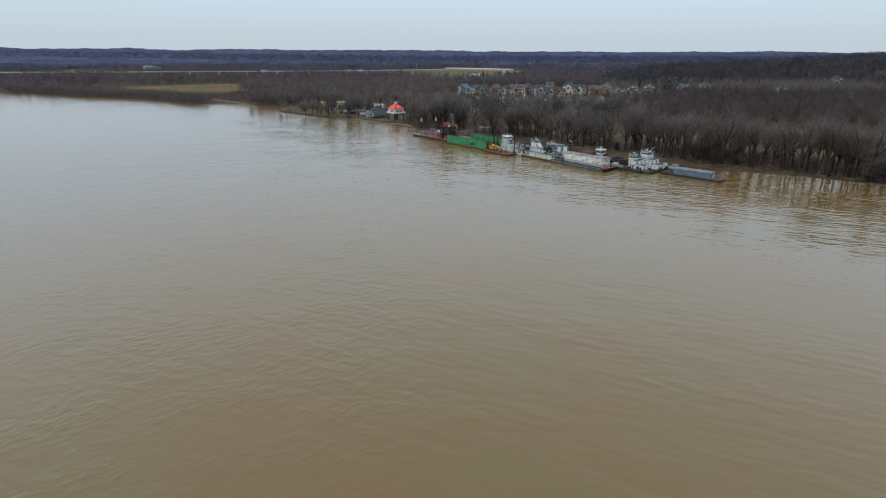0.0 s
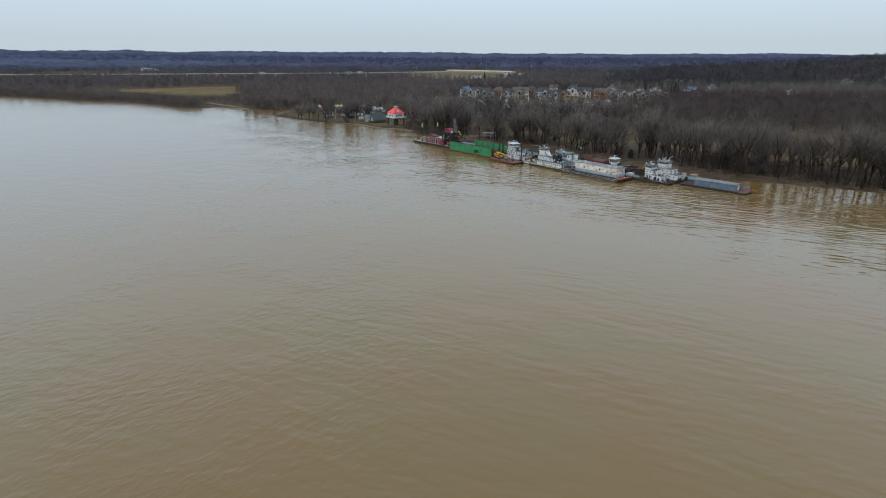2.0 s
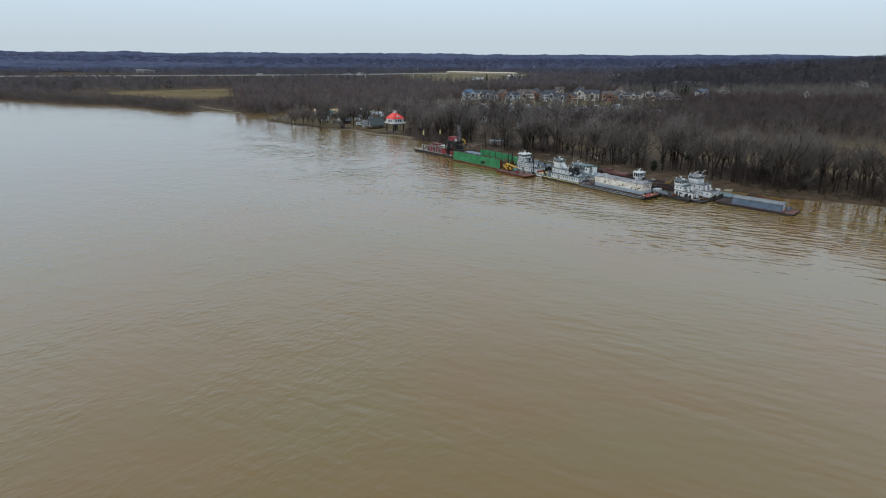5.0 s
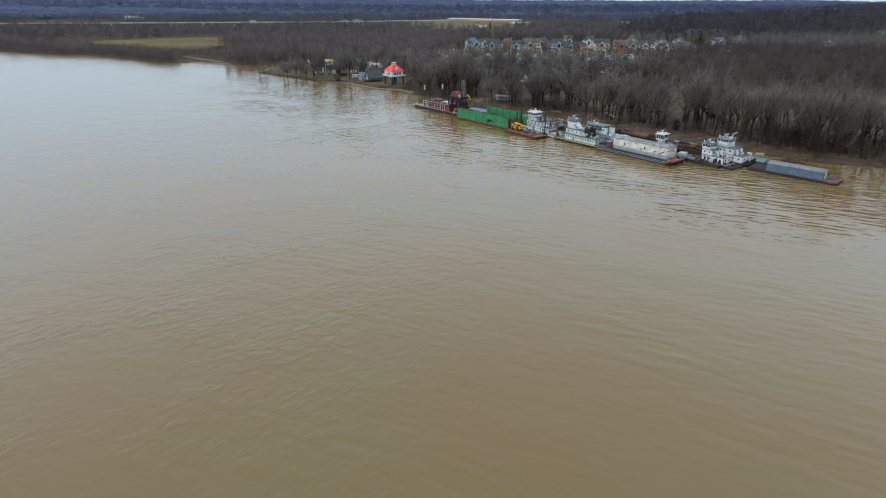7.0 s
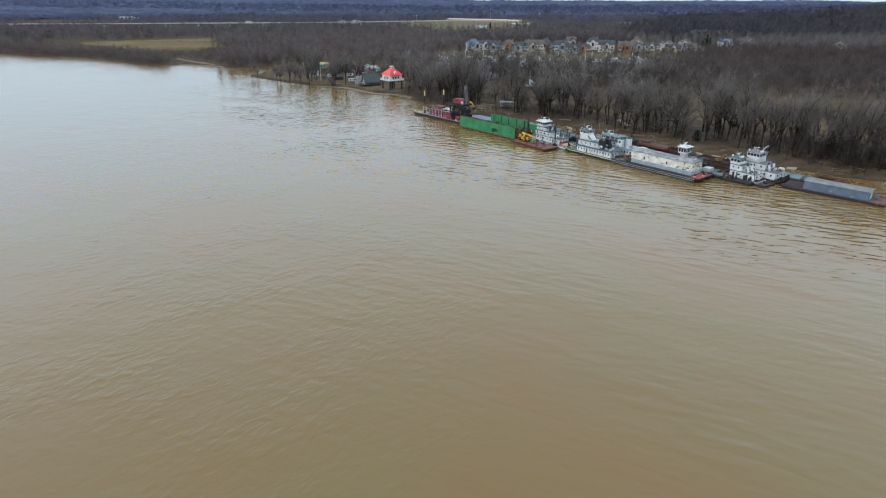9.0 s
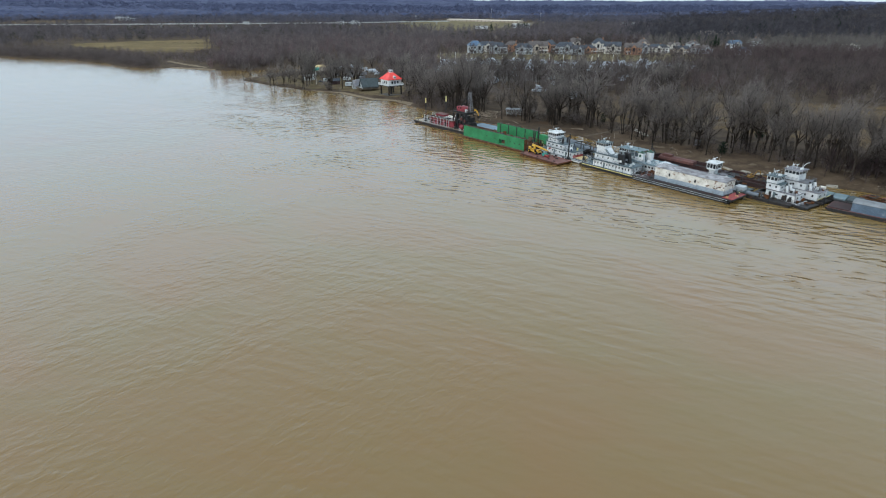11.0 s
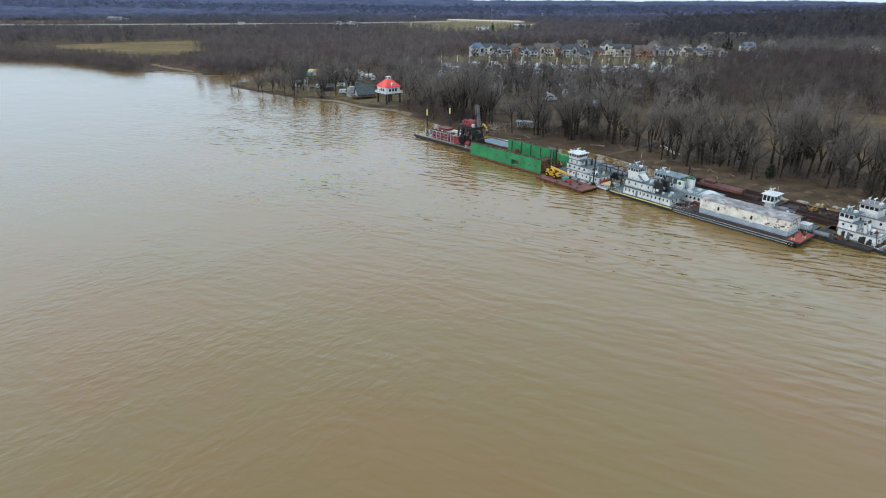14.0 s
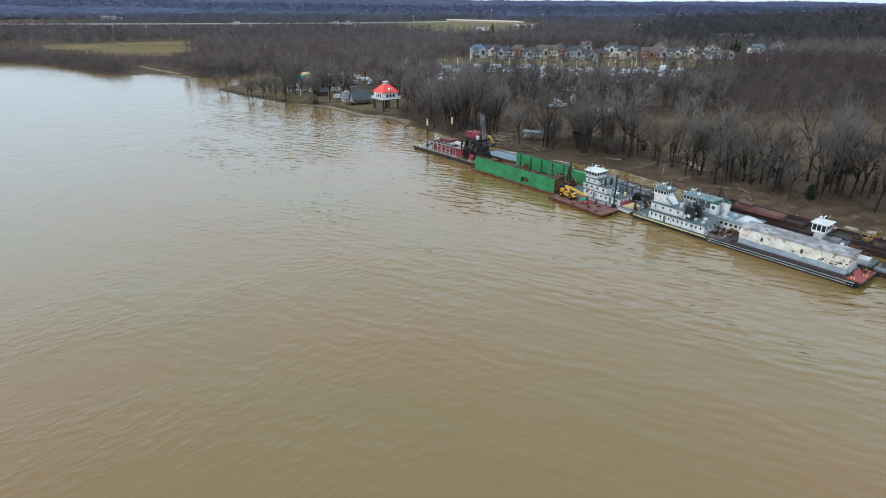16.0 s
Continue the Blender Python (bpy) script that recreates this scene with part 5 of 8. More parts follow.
for x0, x1, z0, z1 in ((0, 24.6, 0.9, 5.8), (28.4, 40.3, 0.9, 5.8), (24.6, 28.4, 3.4, 5.8), (24.6, 28.4, 0.9, 1.3)):
    box(bm, x0, x1, 0, 1.9, z0, z1)
near_wall = part("wing_wall", bm, M["green"], g)
far_wall = part("wing_wall", one(box, 6.5, 33, 16.4, 18.3, 0.9, 6.1), M["green"], g, bevel=0.05)
part("wing_wall", one(box, 34.5, 43.5, 16.4, 18.3, 0.9, 5.0), M["green"], g, bevel=0.05)
for i in range(13):
    x = 1.5 + i * 3.1
    if not 24 < x < 29:
        part("wall_seam", one(box, x - 0.05, x + 0.05, -0.03, 0, 1.0, 5.7), M["green"], near_wall)
for x, z in ((16.5, 3.6), (22.0, 3.3), (31.8, 3.5), (34.5, 3.0), (37.5, 3.2)):
    part("vent", one(rod, (x, 0.02, z), (x, -0.06, z), 0.28, 10), M["dark"], near_wall)
part("end_plate", one(box, 40.3, 40.42, 0.1, 1.8, 1.0, 5.7), M["rusty"], near_wall)
rg = random.Random(3)
for wall, y, z, x0, x1 in ((near_wall, 0.95, 5.8, 0.5, 40), (far_wall, 17.3, 6.1, 7, 32.5)):
    part("wall_top", one(box, x0 - 0.4, x1 + 0.3, y - 0.8, y + 0.8, z, z + 0.05), M["dark"], wall)
    x = x0
    while x < x1:
        k = rg.uniform(0.15, 0.5)
        part("deck_fitting", one(box, x, x + rg.uniform(0.3, 1.0), y - 0.4, y + rg.uniform(0, 0.5), z + 0.05, z + 0.05 + k), M[rg.choice(("dark", "rusty", "wood"))], wall)
        x += rg.uniform(1.0, 2.4)
part("rub_rail", one(box, -0.4, 43.8, -0.42, -0.25, 0.55, 0.85), M["wood"], g, "weathered timber rub rail", 0.03)
for i in range(22):
    x, y = rg.uniform(40.6, 43.9), rg.uniform(0.2, 7)
    part("end_debris", one(box, x - rg.uniform(0.2, 0.8), x + 0.3, y - 0.3, y + rg.uniform(0.2, 0.8), 0.9, 0.9 + rg.uniform(0.2, 1.3)), M[rg.choice(("rusty", "wood", "dark"))], g, bevel=0.05)
for i in range(17):
    x = 1.4 + i * 2.35
    part("wall_bollard", one(rod, (x + rg.uniform(-0.8, 0.8), 0.5, 5.85), (x + rg.uniform(-0.8, 0.8), 0.5, 6.2), 0.12, 6), M["wood"], near_wall)
for i in range(11):
    x = 7.6 + i * 2.35
    part("wall_bollard", one(rod, (x + rg.uniform(-0.8, 0.8), 16.9, 6.15), (x + rg.uniform(-0.8, 0.8), 16.9, 6.5), 0.12, 6), M["wood"], far_wall)
for x in (34.2, 41.5):
    bm = bmesh.new()
    rod(bm, (x, 16.2, 0.9), (x, 16.2, 8.2), 0.3, 8)
    part("mooring_post", bm, M["dark"], g)
for i in range(7):
    x = 4 + i * 5.6
    part("keel_block", one(box, x, x + 2.2, 8.0, 9.6, 0.9, 1.7 + 0.2 * (i % 2)), M["wood"], g, bevel=0.04)
bm = bmesh.new()
for i in range(5):
    beam(bm, (37 + i * 1.3, 10.5, 0.9), (37 + i * 1.3, 10.5, 4.2), 0.16)
beam(bm, (37, 10.5, 4.2), (42.2, 10.5, 4.2), 0.18)
beam(bm, (37, 10.5, 2.5), (42.2, 10.5, 2.5), 0.14)
part("scaffold", bm, M["rusty"], g)
for i in range(26):
    x, y, k = rg.uniform(8, 42.5), rg.uniform(3, 15.6), rg.uniform(0.3, 1.1)
    part("dock_gear", one(box, x - k, x + k, y - rg.uniform(0.2, 0.7), y + 0.4, 0.9, 0.9 + rg.uniform(0.4, 2.6)), M[rg.choice(("dark", "rusty", "black", "wood"))], g, bevel=0.05)
for x in (9, 14.5, 20, 25.5, 31):
    part("ladder", one(box, x - 0.25, x + 0.25, 16.3, 16.4, 1.0, 6.0), M["dark"], far_wall)
part("chute", one(prism, [(30, 2.0), (35, 3.4), (35, 3.7), (30, 2.3)], "y", 12, 14), M["red_deck"], g)

# ---- red deck barge with its crane ----
DECK = pose(17.3, 377.3, 0, 0, 0, -52)
k = thing("deck_barge", DECK, "red oxide flat deck barge with raked bow", "barge")
hull(k, -0.4, 22.6, -0.2, 8.6, 1.0, 1.2, 2.8, M["rusty"], M["red_deck"])
bitts(k, [(1, 0.8), (19.5, 0.8), (19.5, 7.8), (10, 0.6)], 1.03)
for x, y, top in ((19.4, 9.2, 11.6), (-1.2, 9.4, 9.0)):
    part("spud_pole", one(rod, (x, y, -1.5), (x, y, top), 0.28, 10), M["dark"], k)
    part("spud_well", one(box, x - 0.5, x + 0.5, y - 0.6, y + 0.45, 0.3, 1.9), M["dark"], k, bevel=0.04)
tub = thing("tool_box", DECK @ pose(10.2, 4.9, 1.03), "teal steel tool box on the barge deck", "box")
part("body", one(box, -1.1, 1.1, -0.7, 0.7, 0, 1.0), M["teal"], tub, bevel=0.05)
part("lid", one(box, -1.15, 1.15, -0.75, 0.75, 1.0, 1.12), M["teal"], tub, bevel=0.03)
tub = thing("winch", DECK @ pose(12.4, 3.6, 1.03), "red deck winch with bare drum", "winch")
part("drum", one(rod, (-0.8, 0, 0.6), (0.8, 0, 0.6), 0.45, 12), M["red"], tub)
for x in (-0.9, 0.9):
    part("side_plate", one(box, x - 0.06, x + 0.06, -0.6, 0.6, 0, 1.1), M["red"], tub, bevel=0.03)
for i, (x, y, s) in enumerate(((15, 2.2, 0.5), (16.6, 5.4, 0.7), (14.2, 6.6, 0.6))):
    t = thing("coil_of_rope", DECK @ pose(x, y, 1.03), "dark coil of mooring rope on deck", "rope")
    for j in range(3):
        part("turn", one(rod, (0, 0, 0.12 * j), (0, 0, 0.12 * j + 0.1), s * (1 - 0.12 * j), 12), M["dark"], t)

c = thing("mobile_crane", DECK @ pose(4.2, 4.6, 1.03, 0, 0, -4), "yellow rough-terrain crane with folded boom on the red barge", "crane")
part("chassis", one(prism, [(-3.2, 0.7), (3.2, 0.7), (3.4, 1.2), (3.2, 1.5), (-3.2, 1.5), (-3.4, 1.1)], "y", -1.1, 1.1), M["yellow"], c, bevel=0.06)
for x in (-2.2, 2.0):
    for y in (-1.25, 1.25):
        w = part("wheel", one(rod, (x, y - 0.3, 0.75), (x, y + 0.3, 0.75), 0.75, 16), M["rubber"], c)
        part("rim", one(rod, (x, y - 0.33, 0.75), (x, y + 0.33, 0.75), 0.36, 10), M["yellow"], w)
part("turntable", one(rod, (-0.6, 0, 1.5), (-0.6, 0, 1.85), 0.9, 14), M["dark"], c)
part("counterweight", one(box, -3.1, -1.6, -1.15, 1.15, 1.75, 2.7), M["yellow"], c, bevel=0.12)
part("engine_cover", one(box, -1.6, -0.95, -1.0, 1.0, 1.8, 2.9), M["dark"], c, bevel=0.06)
part("hoist_drum", one(rod, (-2.3, -0.7, 3.0), (-2.3, 0.1, 3.0), 0.35, 10), M["dark"], c)
part("front_hood", one(box, 2.0, 3.3, -0.9, 0.9, 1.5, 2.1), M["yellow"], c, bevel=0.08)
part("grille", one(box, 3.3, 3.36, -0.7, 0.7, 1.55, 2.0), M["dark"], c)
part("tool_locker", one(box, 0.9, 1.8, -1.3, -0.5, 1.5, 1.9), M["dark"], c, bevel=0.04)
cab = part("cab", one(prism, [(-0.9, 1.8), (0.8, 1.8), (0.9, 2.5), (0.4, 3.4), (-0.9, 3.4)], "y", -1.25, -0.3), M["yellow"], c, bevel=0.05)
panes(cab, [(-0.1, -1.25, 2.8)], 1.0, 0.8, "y-")
part("boom", one(beam, (-2.2, 0.35, 3.4), (6.6, 0.35, 2.7), 0.55, 0.6), M["yellow"], c, bevel=0.04)
part("boom_tip", one(beam, (6.6, 0.35, 2.7), (8.2, 0.35, 2.55), 0.38, 0.38), M["yellow"], c)
part("boom_cylinder", one(rod, (0.6, 0.35, 1.8), (2.6, 0.35, 2.8), 0.16, 8), M["dark"], c)
part("hook_block", one(box, 8.0, 8.4, 0.1, 0.6, 1.5, 2.2), M["dark"], c, bevel=0.05)
for x in (-3.0, 3.0):
    part("outrigger", one(box, x - 0.2, x + 0.2, -1.9, 1.9, 0.75, 1.05), M["dark"], c)

# ---- white towboats ----
T1 = DECK @ pose(0, 9.9, 0)
t = thing("towboat", T1, "white three-deck towboat with pale deck and red stern lockers", "towboat", "moored towboats")
hull(t, -4.5, 25.5, 0, 8.2, 1.15, 1.0, 2.0, M["white"], M["deck_blue"], label="white hull with a dark waterline")
part("boot_top", one(box, -3.6, 24.4, -0.05, 8.25, -0.5, 0.28), M["black"], t)
deckhouse(t, 5.2, 20.3, 0.9, 7.3, 1.18, 3.5, M["white"], M["deck_blue"], 7, 3, doors=2)
deckhouse(t, 4.6, 14.8, 1.0, 7.2, 3.62, 5.6, M["white"], M["deck_blue"], 4, 3, win=(0.8, 0.7))
deckhouse(t, 4.8, 10.6, 1.6, 6.8, 5.72, 7.3, M["white"], M["deck_blue"], 2, 2, over=0.3, taper=0.25)
pilothouse(t, 4.6, 9.4, 1.8, 6.6, 7.42, 9.6, M["white"])
for x, y in ((5.6, 2.6), (8.4, 5.8)):
    bm = bmesh.new()
    bmesh.ops.create_uvsphere(bm, u_segments=10, v_segments=6, radius=0.42, matrix=Matrix.Translation((x, y, 10.15)))
    rod(bm, (x, y, 9.7), (x, y, 10.0), 0.2, 8)
    part("antenna_dome", bm, M["white"], t)
for x, y in ((16.0, 5.8), (17.2, 6.2), (18.2, 2.2)):
    part("deck_drum", one(rod, (x, y, 3.62), (x, y, 4.5), 0.3, 10), M["drum_blue"], t, "dark blue drum")
stair(t, (16.6, 1.3, 3.62), (15.0, 1.3, 5.6), 0.7, M["white"])
stack(t, 12.6, 2.6, 5.72, 7.9, 0.42, M["black"])
stack(t, 12.6, 5.6, 5.72, 7.9, 0.42, M["black"])
for y in (2.2, 4.1, 6.0):
    part("stern_locker", one(box, 20.3, 20.9, y - 0.85, y + 0.75, 1.18, 2.3), M["red"], t, "red steel locker", 0.04)
part("stern_tarp", one(prism, [(21.2, 1.18), (24.4, 1.18), (24.0, 1.6), (22.6, 1.85), (21.4, 1.7)], "y", 1.6, 6.4), M["tarp"], t, "straw-coloured tarpaulin", 0.08)
part("roof_locker", one(box, 16.4, 17.8, 2.6, 3.8, 3.62, 4.6), M["white"], t, bevel=0.06)
part("roof_vent", one(rod, (19, 5, 3.62), (19, 5, 4.7), 0.35, 10), M["pole_yellow"], t)
tow_knees(t, -4.6, 1.8, 6.4, 1.18, 3.6)
railing(t, [(21.0, 0.3), (25.2, 0.3), (25.2, 7.9), (21.0, 7.9)], 1.15, 1.0)
part("life_ring", one(rod, (7.2, 0.82, 3.0), (7.2, 0.74, 3.0), 0.4, 12), M["red"], t)
tyres(t, (8, 12, 16, 20), -0.15, 0.7, 0.38)

T2 = pose(41, 361, 0, 0, 0, -50)
t = thing("towboat", T2, "white towboat with blue-grey decks, black hull and yellow sheer line", "towboat", "moored towboats")
hull(t, -0.6, 28.6, 0, 9.0, 1.2, 2.2, 1.5, M["black"], M["deck_blue"])
part("sheer_line", one(box, 0.2, 25.8, -0.16, -0.02, 0.92, 1.16), M["pole_yellow"], t, "yellow painted sheer line")
deckhouse(t, 4.8, 22.8, 1.0, 8.0, 1.23, 3.7, M["white"], M["deck_blue"], 12, 3, over=0.7, win=(0.45, 0.8), doors=1)
deckhouse(t, 4.7, 15.4, 1.7, 7.6, 3.82, 6.1, M["white"], M["deck_blue"], 4, 3, over=0.6, win=(0.5, 0.7))
bm = bmesh.new()
prism(bm, [(4.9, 6.22), (11.0, 6.22), (9.0, 8.3), (4.9, 8.3)], "y", 2.4, 6.4)
part("pilothouse_base", bm, M["white"], t, bevel=0.06)
pilothouse(t, 4.8, 8.9, 2.2, 6.6, 8.3, 10.3, M["deck_blue"])
for y in (2.6, 6.4):
    s2 = part("exhaust_stack", one(prism, [(15.8, 3.82), (18.7, 3.82), (17.9, 7.6), (15.5, 7.9)], "y", y - 0.75, y + 0.75), M["black"], t, "raked black stack casing", 0.12)
    part("stack_pipe", one(rod, (16.6, y, 7.6), (16.3, y, 8.5), 0.28, 10), M["dark"], s2)
    part("stack_badge", one(box, 16.6, 17.6, y - 0.79, y - 0.75, 4.6, 5.4), M["white"], s2, "small white plate")
stair(t, (11.8, 2.2, 6.2), (9.2, 2.2, 8.3), 0.7, M["deck_blue"])
tow_knees(t, -0.9, 1.6, 7.4, 1.2, 4.0)
bm = bmesh.new()
for i in range(4):
    prism(bm, [(23.2 + i * 1.0, 1.23), (23.7 + i * 1.0, 1.23), (24.2 + i * 0.9, 3.0), (23.9 + i * 0.9, 3.0)], "y", 1.2 + i * 1.6, 1.5 + i * 1.6)
part("stern_bracket", bm, M["roof_grey"], t)
part("capstan", one(rod, (26, 4.5, 1.23), (26, 4.5, 2.3), 0.5, 12), M["rusty"], t)
part("anchor_winch", one(rod, (24.6, 2.4, 1.9), (24.6, 5.4, 1.9), 0.6, 12), M["dark"], t)
railing(t, [(-0.2, 0.4), (4.4, 0.4)], 1.2, 1.0, 1.2)
railing(t, [(22.8, 0.35), (28.2, 0.35), (28.2, 8.6)], 1.2, 1.0, 1.4)
stair(t, (23.6, 7.0, 1.2), (22.4, 7.0, 3.7), 0.7, M["roof_grey"])
for x, y, z, k in ((18.6, 3.0, 3.82, 0.6), (20.4, 5.6, 3.82, 0.5), (12.6, 5.4, 6.22, 0.5), (13.8, 3.0, 6.22, 0.4), (21.6, 2.4, 3.82, 0.4)):
    part("roof_locker", one(box, x - k, x + k, y - 0.4, y + 0.4, z, z + 0.7), M["house_blue"], t, bevel=0.06)
part("tarp_wrap", one(prism, [(15.6, 3.82), (16.4, 3.82), (16.3, 4.9), (16.0, 5.4), (15.7, 4.8)], "y", 1.6, 2.5), M["white"], t, "white sheet tied over the stack foot", 0.1)
for i in range(5):
    part("window_frame", one(box, 5.6 + i * 3.4, 5.7 + i * 3.4, 0.9, 1.0, 1.3, 3.6), M["deck_blue"], t)

# the wide white boat with pale blue roofs behind it
t = thing("excursion_boat", T2 @ pose(8, 9.8, 0), "white excursion boat with pale blue roofs and twin square stacks", "boat", "moored towboats")
hull(t, -1, 25, 0, 8.6, 1.1, 2.0, 1.5, M["black"], M["deck_blue"])
deckhouse(t, 9.5, 23.0, 0.7, 7.9, 1.13, 3.9, M["white"], M["sky_blue"], 9, 4, over=0.9, rails=False, win=(0.7, 0.8))
bm = bmesh.new()
prism(bm, [(18.2, 4.02), (19.0, 4.9), (21.2, 4.75), (23.7, 4.02)], "y", 1.8, 6.8)
part("fairing", bm, M["house_blue"], t, bevel=0.08)
deckhouse(t, 1.2, 12.5, 1.0, 7.4, 1.13, 4.0, M["white"], M["sky_blue"], 5, 3, over=0.5)
deckhouse(t, 1.6, 10.0, 1.6, 6.8, 4.12, 5.6, M["white"], M["sky_blue"], 3, 3, over=0.3)
pilothouse(t, 1.2, 5.4, 1.8, 6.6, 5.72, 7.7, M["sky_blue"])
part("sun_canopy", one(box, 5.9, 11.2, 1.2, 7.2, 7.72, 7.88), M["sky_blue"], t, "flat pale blue deck canopy", 0.04)
for x in (6.4, 8.6, 10.9):
    for y in (1.4, 7.0):
        part("canopy_post", one(rod, (x, y, 5.72), (x, y, 7.72), 0.08, 6), M["white"], t)
railing(t, [(12.6, 0.2), (22.6, 0.2)], 4.02, 1.0, 1.6)
for x, y in ((14.2, 3.0), (16.4, 5.4), (15.4, 1.6)):
    part("roof_locker", one(box, x - 0.6, x + 0.6, y - 0.45, y + 0.45, 4.02, 4.75), M["house_blue"], t, bevel=0.06)
for x, y in ((11.3, 2.2), (12.6, 6.0)):
    stack(t, x, y, 4.1, 7.6, 1.15, M["white"], M["cap_green"], True)
bm = one(rod, (11.3, 1.37, 6.2), (11.3, 1.31, 6.2), 0.55, 16)
part("round_badge", bm, M["cap_green"], t, "round dark green badge")
part("mast", one(rod, (8.2, 4.2, 5.7), (8.2, 4.2, 9.6), 0.07, 6), M["dark"], t)

# ---- long shed on a barge ----
SHED = pose(54.7, 340.8, 0, 0, 0, -48.7)
s = thing("shed_barge", SHED, "barge carrying a long white rust-streaked shed, black hull and red bow", "barge")
hull(s, 0, 38.6, 2.3, 12.6, 1.55, 1.6, 2.4, M["black"], M["maroon"])
part("bow_plate", one(box, 34.9, 38.3, 2.6, 12.3, 1.58, 1.66), M["red"], s, "bright red bow deck")
for z in (0.55, 1.2):
    part("rubbing_pipe", one(rod, (0.8, 2.2, z), (37.0, 2.2, z), 0.075, 6), M["siding"], s)
low = part("lower_wall", one(box, 8.0, 34.2, 4.6, 11.6, 1.58, 3.15), M["shed_blue"], s, "pale blue-grey corrugated lower wall")
for i in range(44):
    x = 8.3 + i * 0.6
    part("corrugation", one(box, x - 0.06, x + 0.06, 4.55, 4.6, 1.62, 3.12), M["shed_blue"], low)
high = part("upper_wall", one(box, 7.94, 34.26, 4.54, 11.66, 3.15, 6.1), M["shed_white"], s, "white paint peeling off rusty steel")
for i in range(1, 12):
    x = 8 + i * 2.19
    part("wall_seam", one(box, x - 0.03, x + 0.03, 4.5, 4.54, 3.2, 6.05), M["shed_white"], high)
for x in (13.9, 23.8):
    dr = part("hatch", one(box, x - 0.45, x + 0.45, 4.42, 4.54, 2.9, 5.1), M["cream"], high, "cream hatch with dark opening", 0.02)
    part("hatch_window", one(box, x - 0.28, x + 0.28, 4.38, 4.42, 3.8, 4.9), M["glass"], dr)
part("shed_roof", one(prism, [(4.3, 6.1), (11.9, 6.1), (11.9, 6.2), (8.1, 6.55), (4.3, 6.2)], "x", 7.7, 34.5), M["shed_roof"], s, "weathered patchy grey roof")
bm = bmesh.new()
for i in range(12):
    x = 8 + i * 2.3
    box(bm, x - 0.05, x + 0.05, 4.35, 11.85, 6.2, 6.24)
part("roof_seam", bm, M["roof_grey"], s)
rp = random.Random(44)
for i in range(17):
    x, w = 34.0 - abs(rp.gauss(0, 3.2)), rp.uniform(0.12, 0.5)
    z, k = rp.uniform(3.3, 4.5), rp.uniform(0.06, 0.22)
    if x > 26:
        part("rust_patch", one(box, x - w, min(x + w, 34.2), 4.525, 4.545, z - k, z + k), M["rusty"], high, "bare rusty patch")
for i in range(9):
    y, z = rp.uniform(5, 11), rp.uniform(3.9, 5.8)
    part("rust_patch", one(box, 34.255, 34.275, y - rp.uniform(0.2, 0.6), y + 0.3, z - 0.2, z + rp.uniform(0.05, 0.25)), M["rusty"], high, "bare rusty patch")
railing(s, [(1.0, 2.6), (34.8, 2.6)], 1.55, 1.0, 2.4, M["deck_blue"])
railing(s, [(34.6, 5.0), (34.6, 11.4)], 1.6, 2.2, 1.0, M["white"], 4)
bitts(s, [(36.2, 3.4), (36.2, 11.4), (37.5, 7.4)], 1.66, M["pole_yellow"])
rs = random.Random(8)
for i in range(7):
    x, y = rs.uniform(2, 7), rs.uniform(3.5, 11)
    part("deck_gear", one(box, x - 0.5, x + rs.uniform(0.3, 0.8), y - 0.4, y + 0.4, 1.58, 1.58 + rs.uniform(0.4, 1.3)), M[rs.choice(("rusty", "red_deck", "dark"))], s, bevel=0.05)
tyres(s, (36.0, 37.4), 2.15, 0.6, 0.42)
for x, y, k in ((35.4, 5.2, 0.4), (36.8, 9.6, 0.5), (35.8, 10.8, 0.35)):
    part("foredeck_winch", one(rod, (x, y - k, 2.05), (x, y + k, 2.05), 0.34, 10), M["dark"], s)
railing(s, [(34.9, 12.2), (38.0, 12.2), (38.0, 8.4)], 1.66, 1.0, 1.0, M["dark"])

# small pushboat behind the shed
t = thing("pushboat", SHED @ pose(20, 15.6, 0), "small white pushboat with a raised wheelhouse", "towboat", "moored towboats")
hull(t, -1.5, 16.5, 0, 7.0, 1.1, 1.0, 1.0, M["black"], M["deck_blue"])
deckhouse(t, 1.8, 9.0, 1.0, 6.0, 1.13, 4.1, M["house_blue"], M["deck_blue"], 3, 2, over=0.25, win=(0.5, 0.6))
part("wheelhouse_tower", one(box, 1.6, 3.6, 1.8, 4.6, 4.1, 6.0), M["white"], t, bevel=0.06)
pilothouse(t, 1.0, 4.3, 1.0, 5.4, 6.0, 8.5, M["white"], low=0.24)
part("roof_box", one(box, 5.2, 7.6, 2.2, 4.6, 4.22, 5.0), M["roof_grey"], t, bevel=0.05)
part("life_ring", one(rod, (8.8, 0.9, 4.9), (8.8, 0.8, 4.9), 0.42, 14), M["white"], t)
part("stern_house", one(box, 12.4, 15.4, 0.4, 3.6, 1.13, 2.6), M["house_blue"], t, bevel=0.06)
for x, y, w, tall in ((9.8, 1.6, 1.4, 2.0), (11.2, 4.4, 1.8, 2.6), (13.6, 4.9, 1.5, 1.5), (10.6, 3.0, 1.0, 3.0)):
    part("engine_gear", one(box, x - w / 2, x + w / 2, y - 0.7, y + 0.7, 1.13, 1.13 + tall), M["dark"], t, bevel=0.08)
    part("engine_gear", one(rod, (x - w / 2, y - 0.2, 1.2 + tall), (x + w / 2, y + 0.1, 1.3 + tall), 0.3, 8), M["rusty"], t)
stack(t, 12, 5.6, 1.13, 4.0, 0.4, M["black"])
part("deck_engine", one(box, 10.2, 12.6, 2.0, 5.0, 2.7, 3.6), M["dark"], t, bevel=0.08)
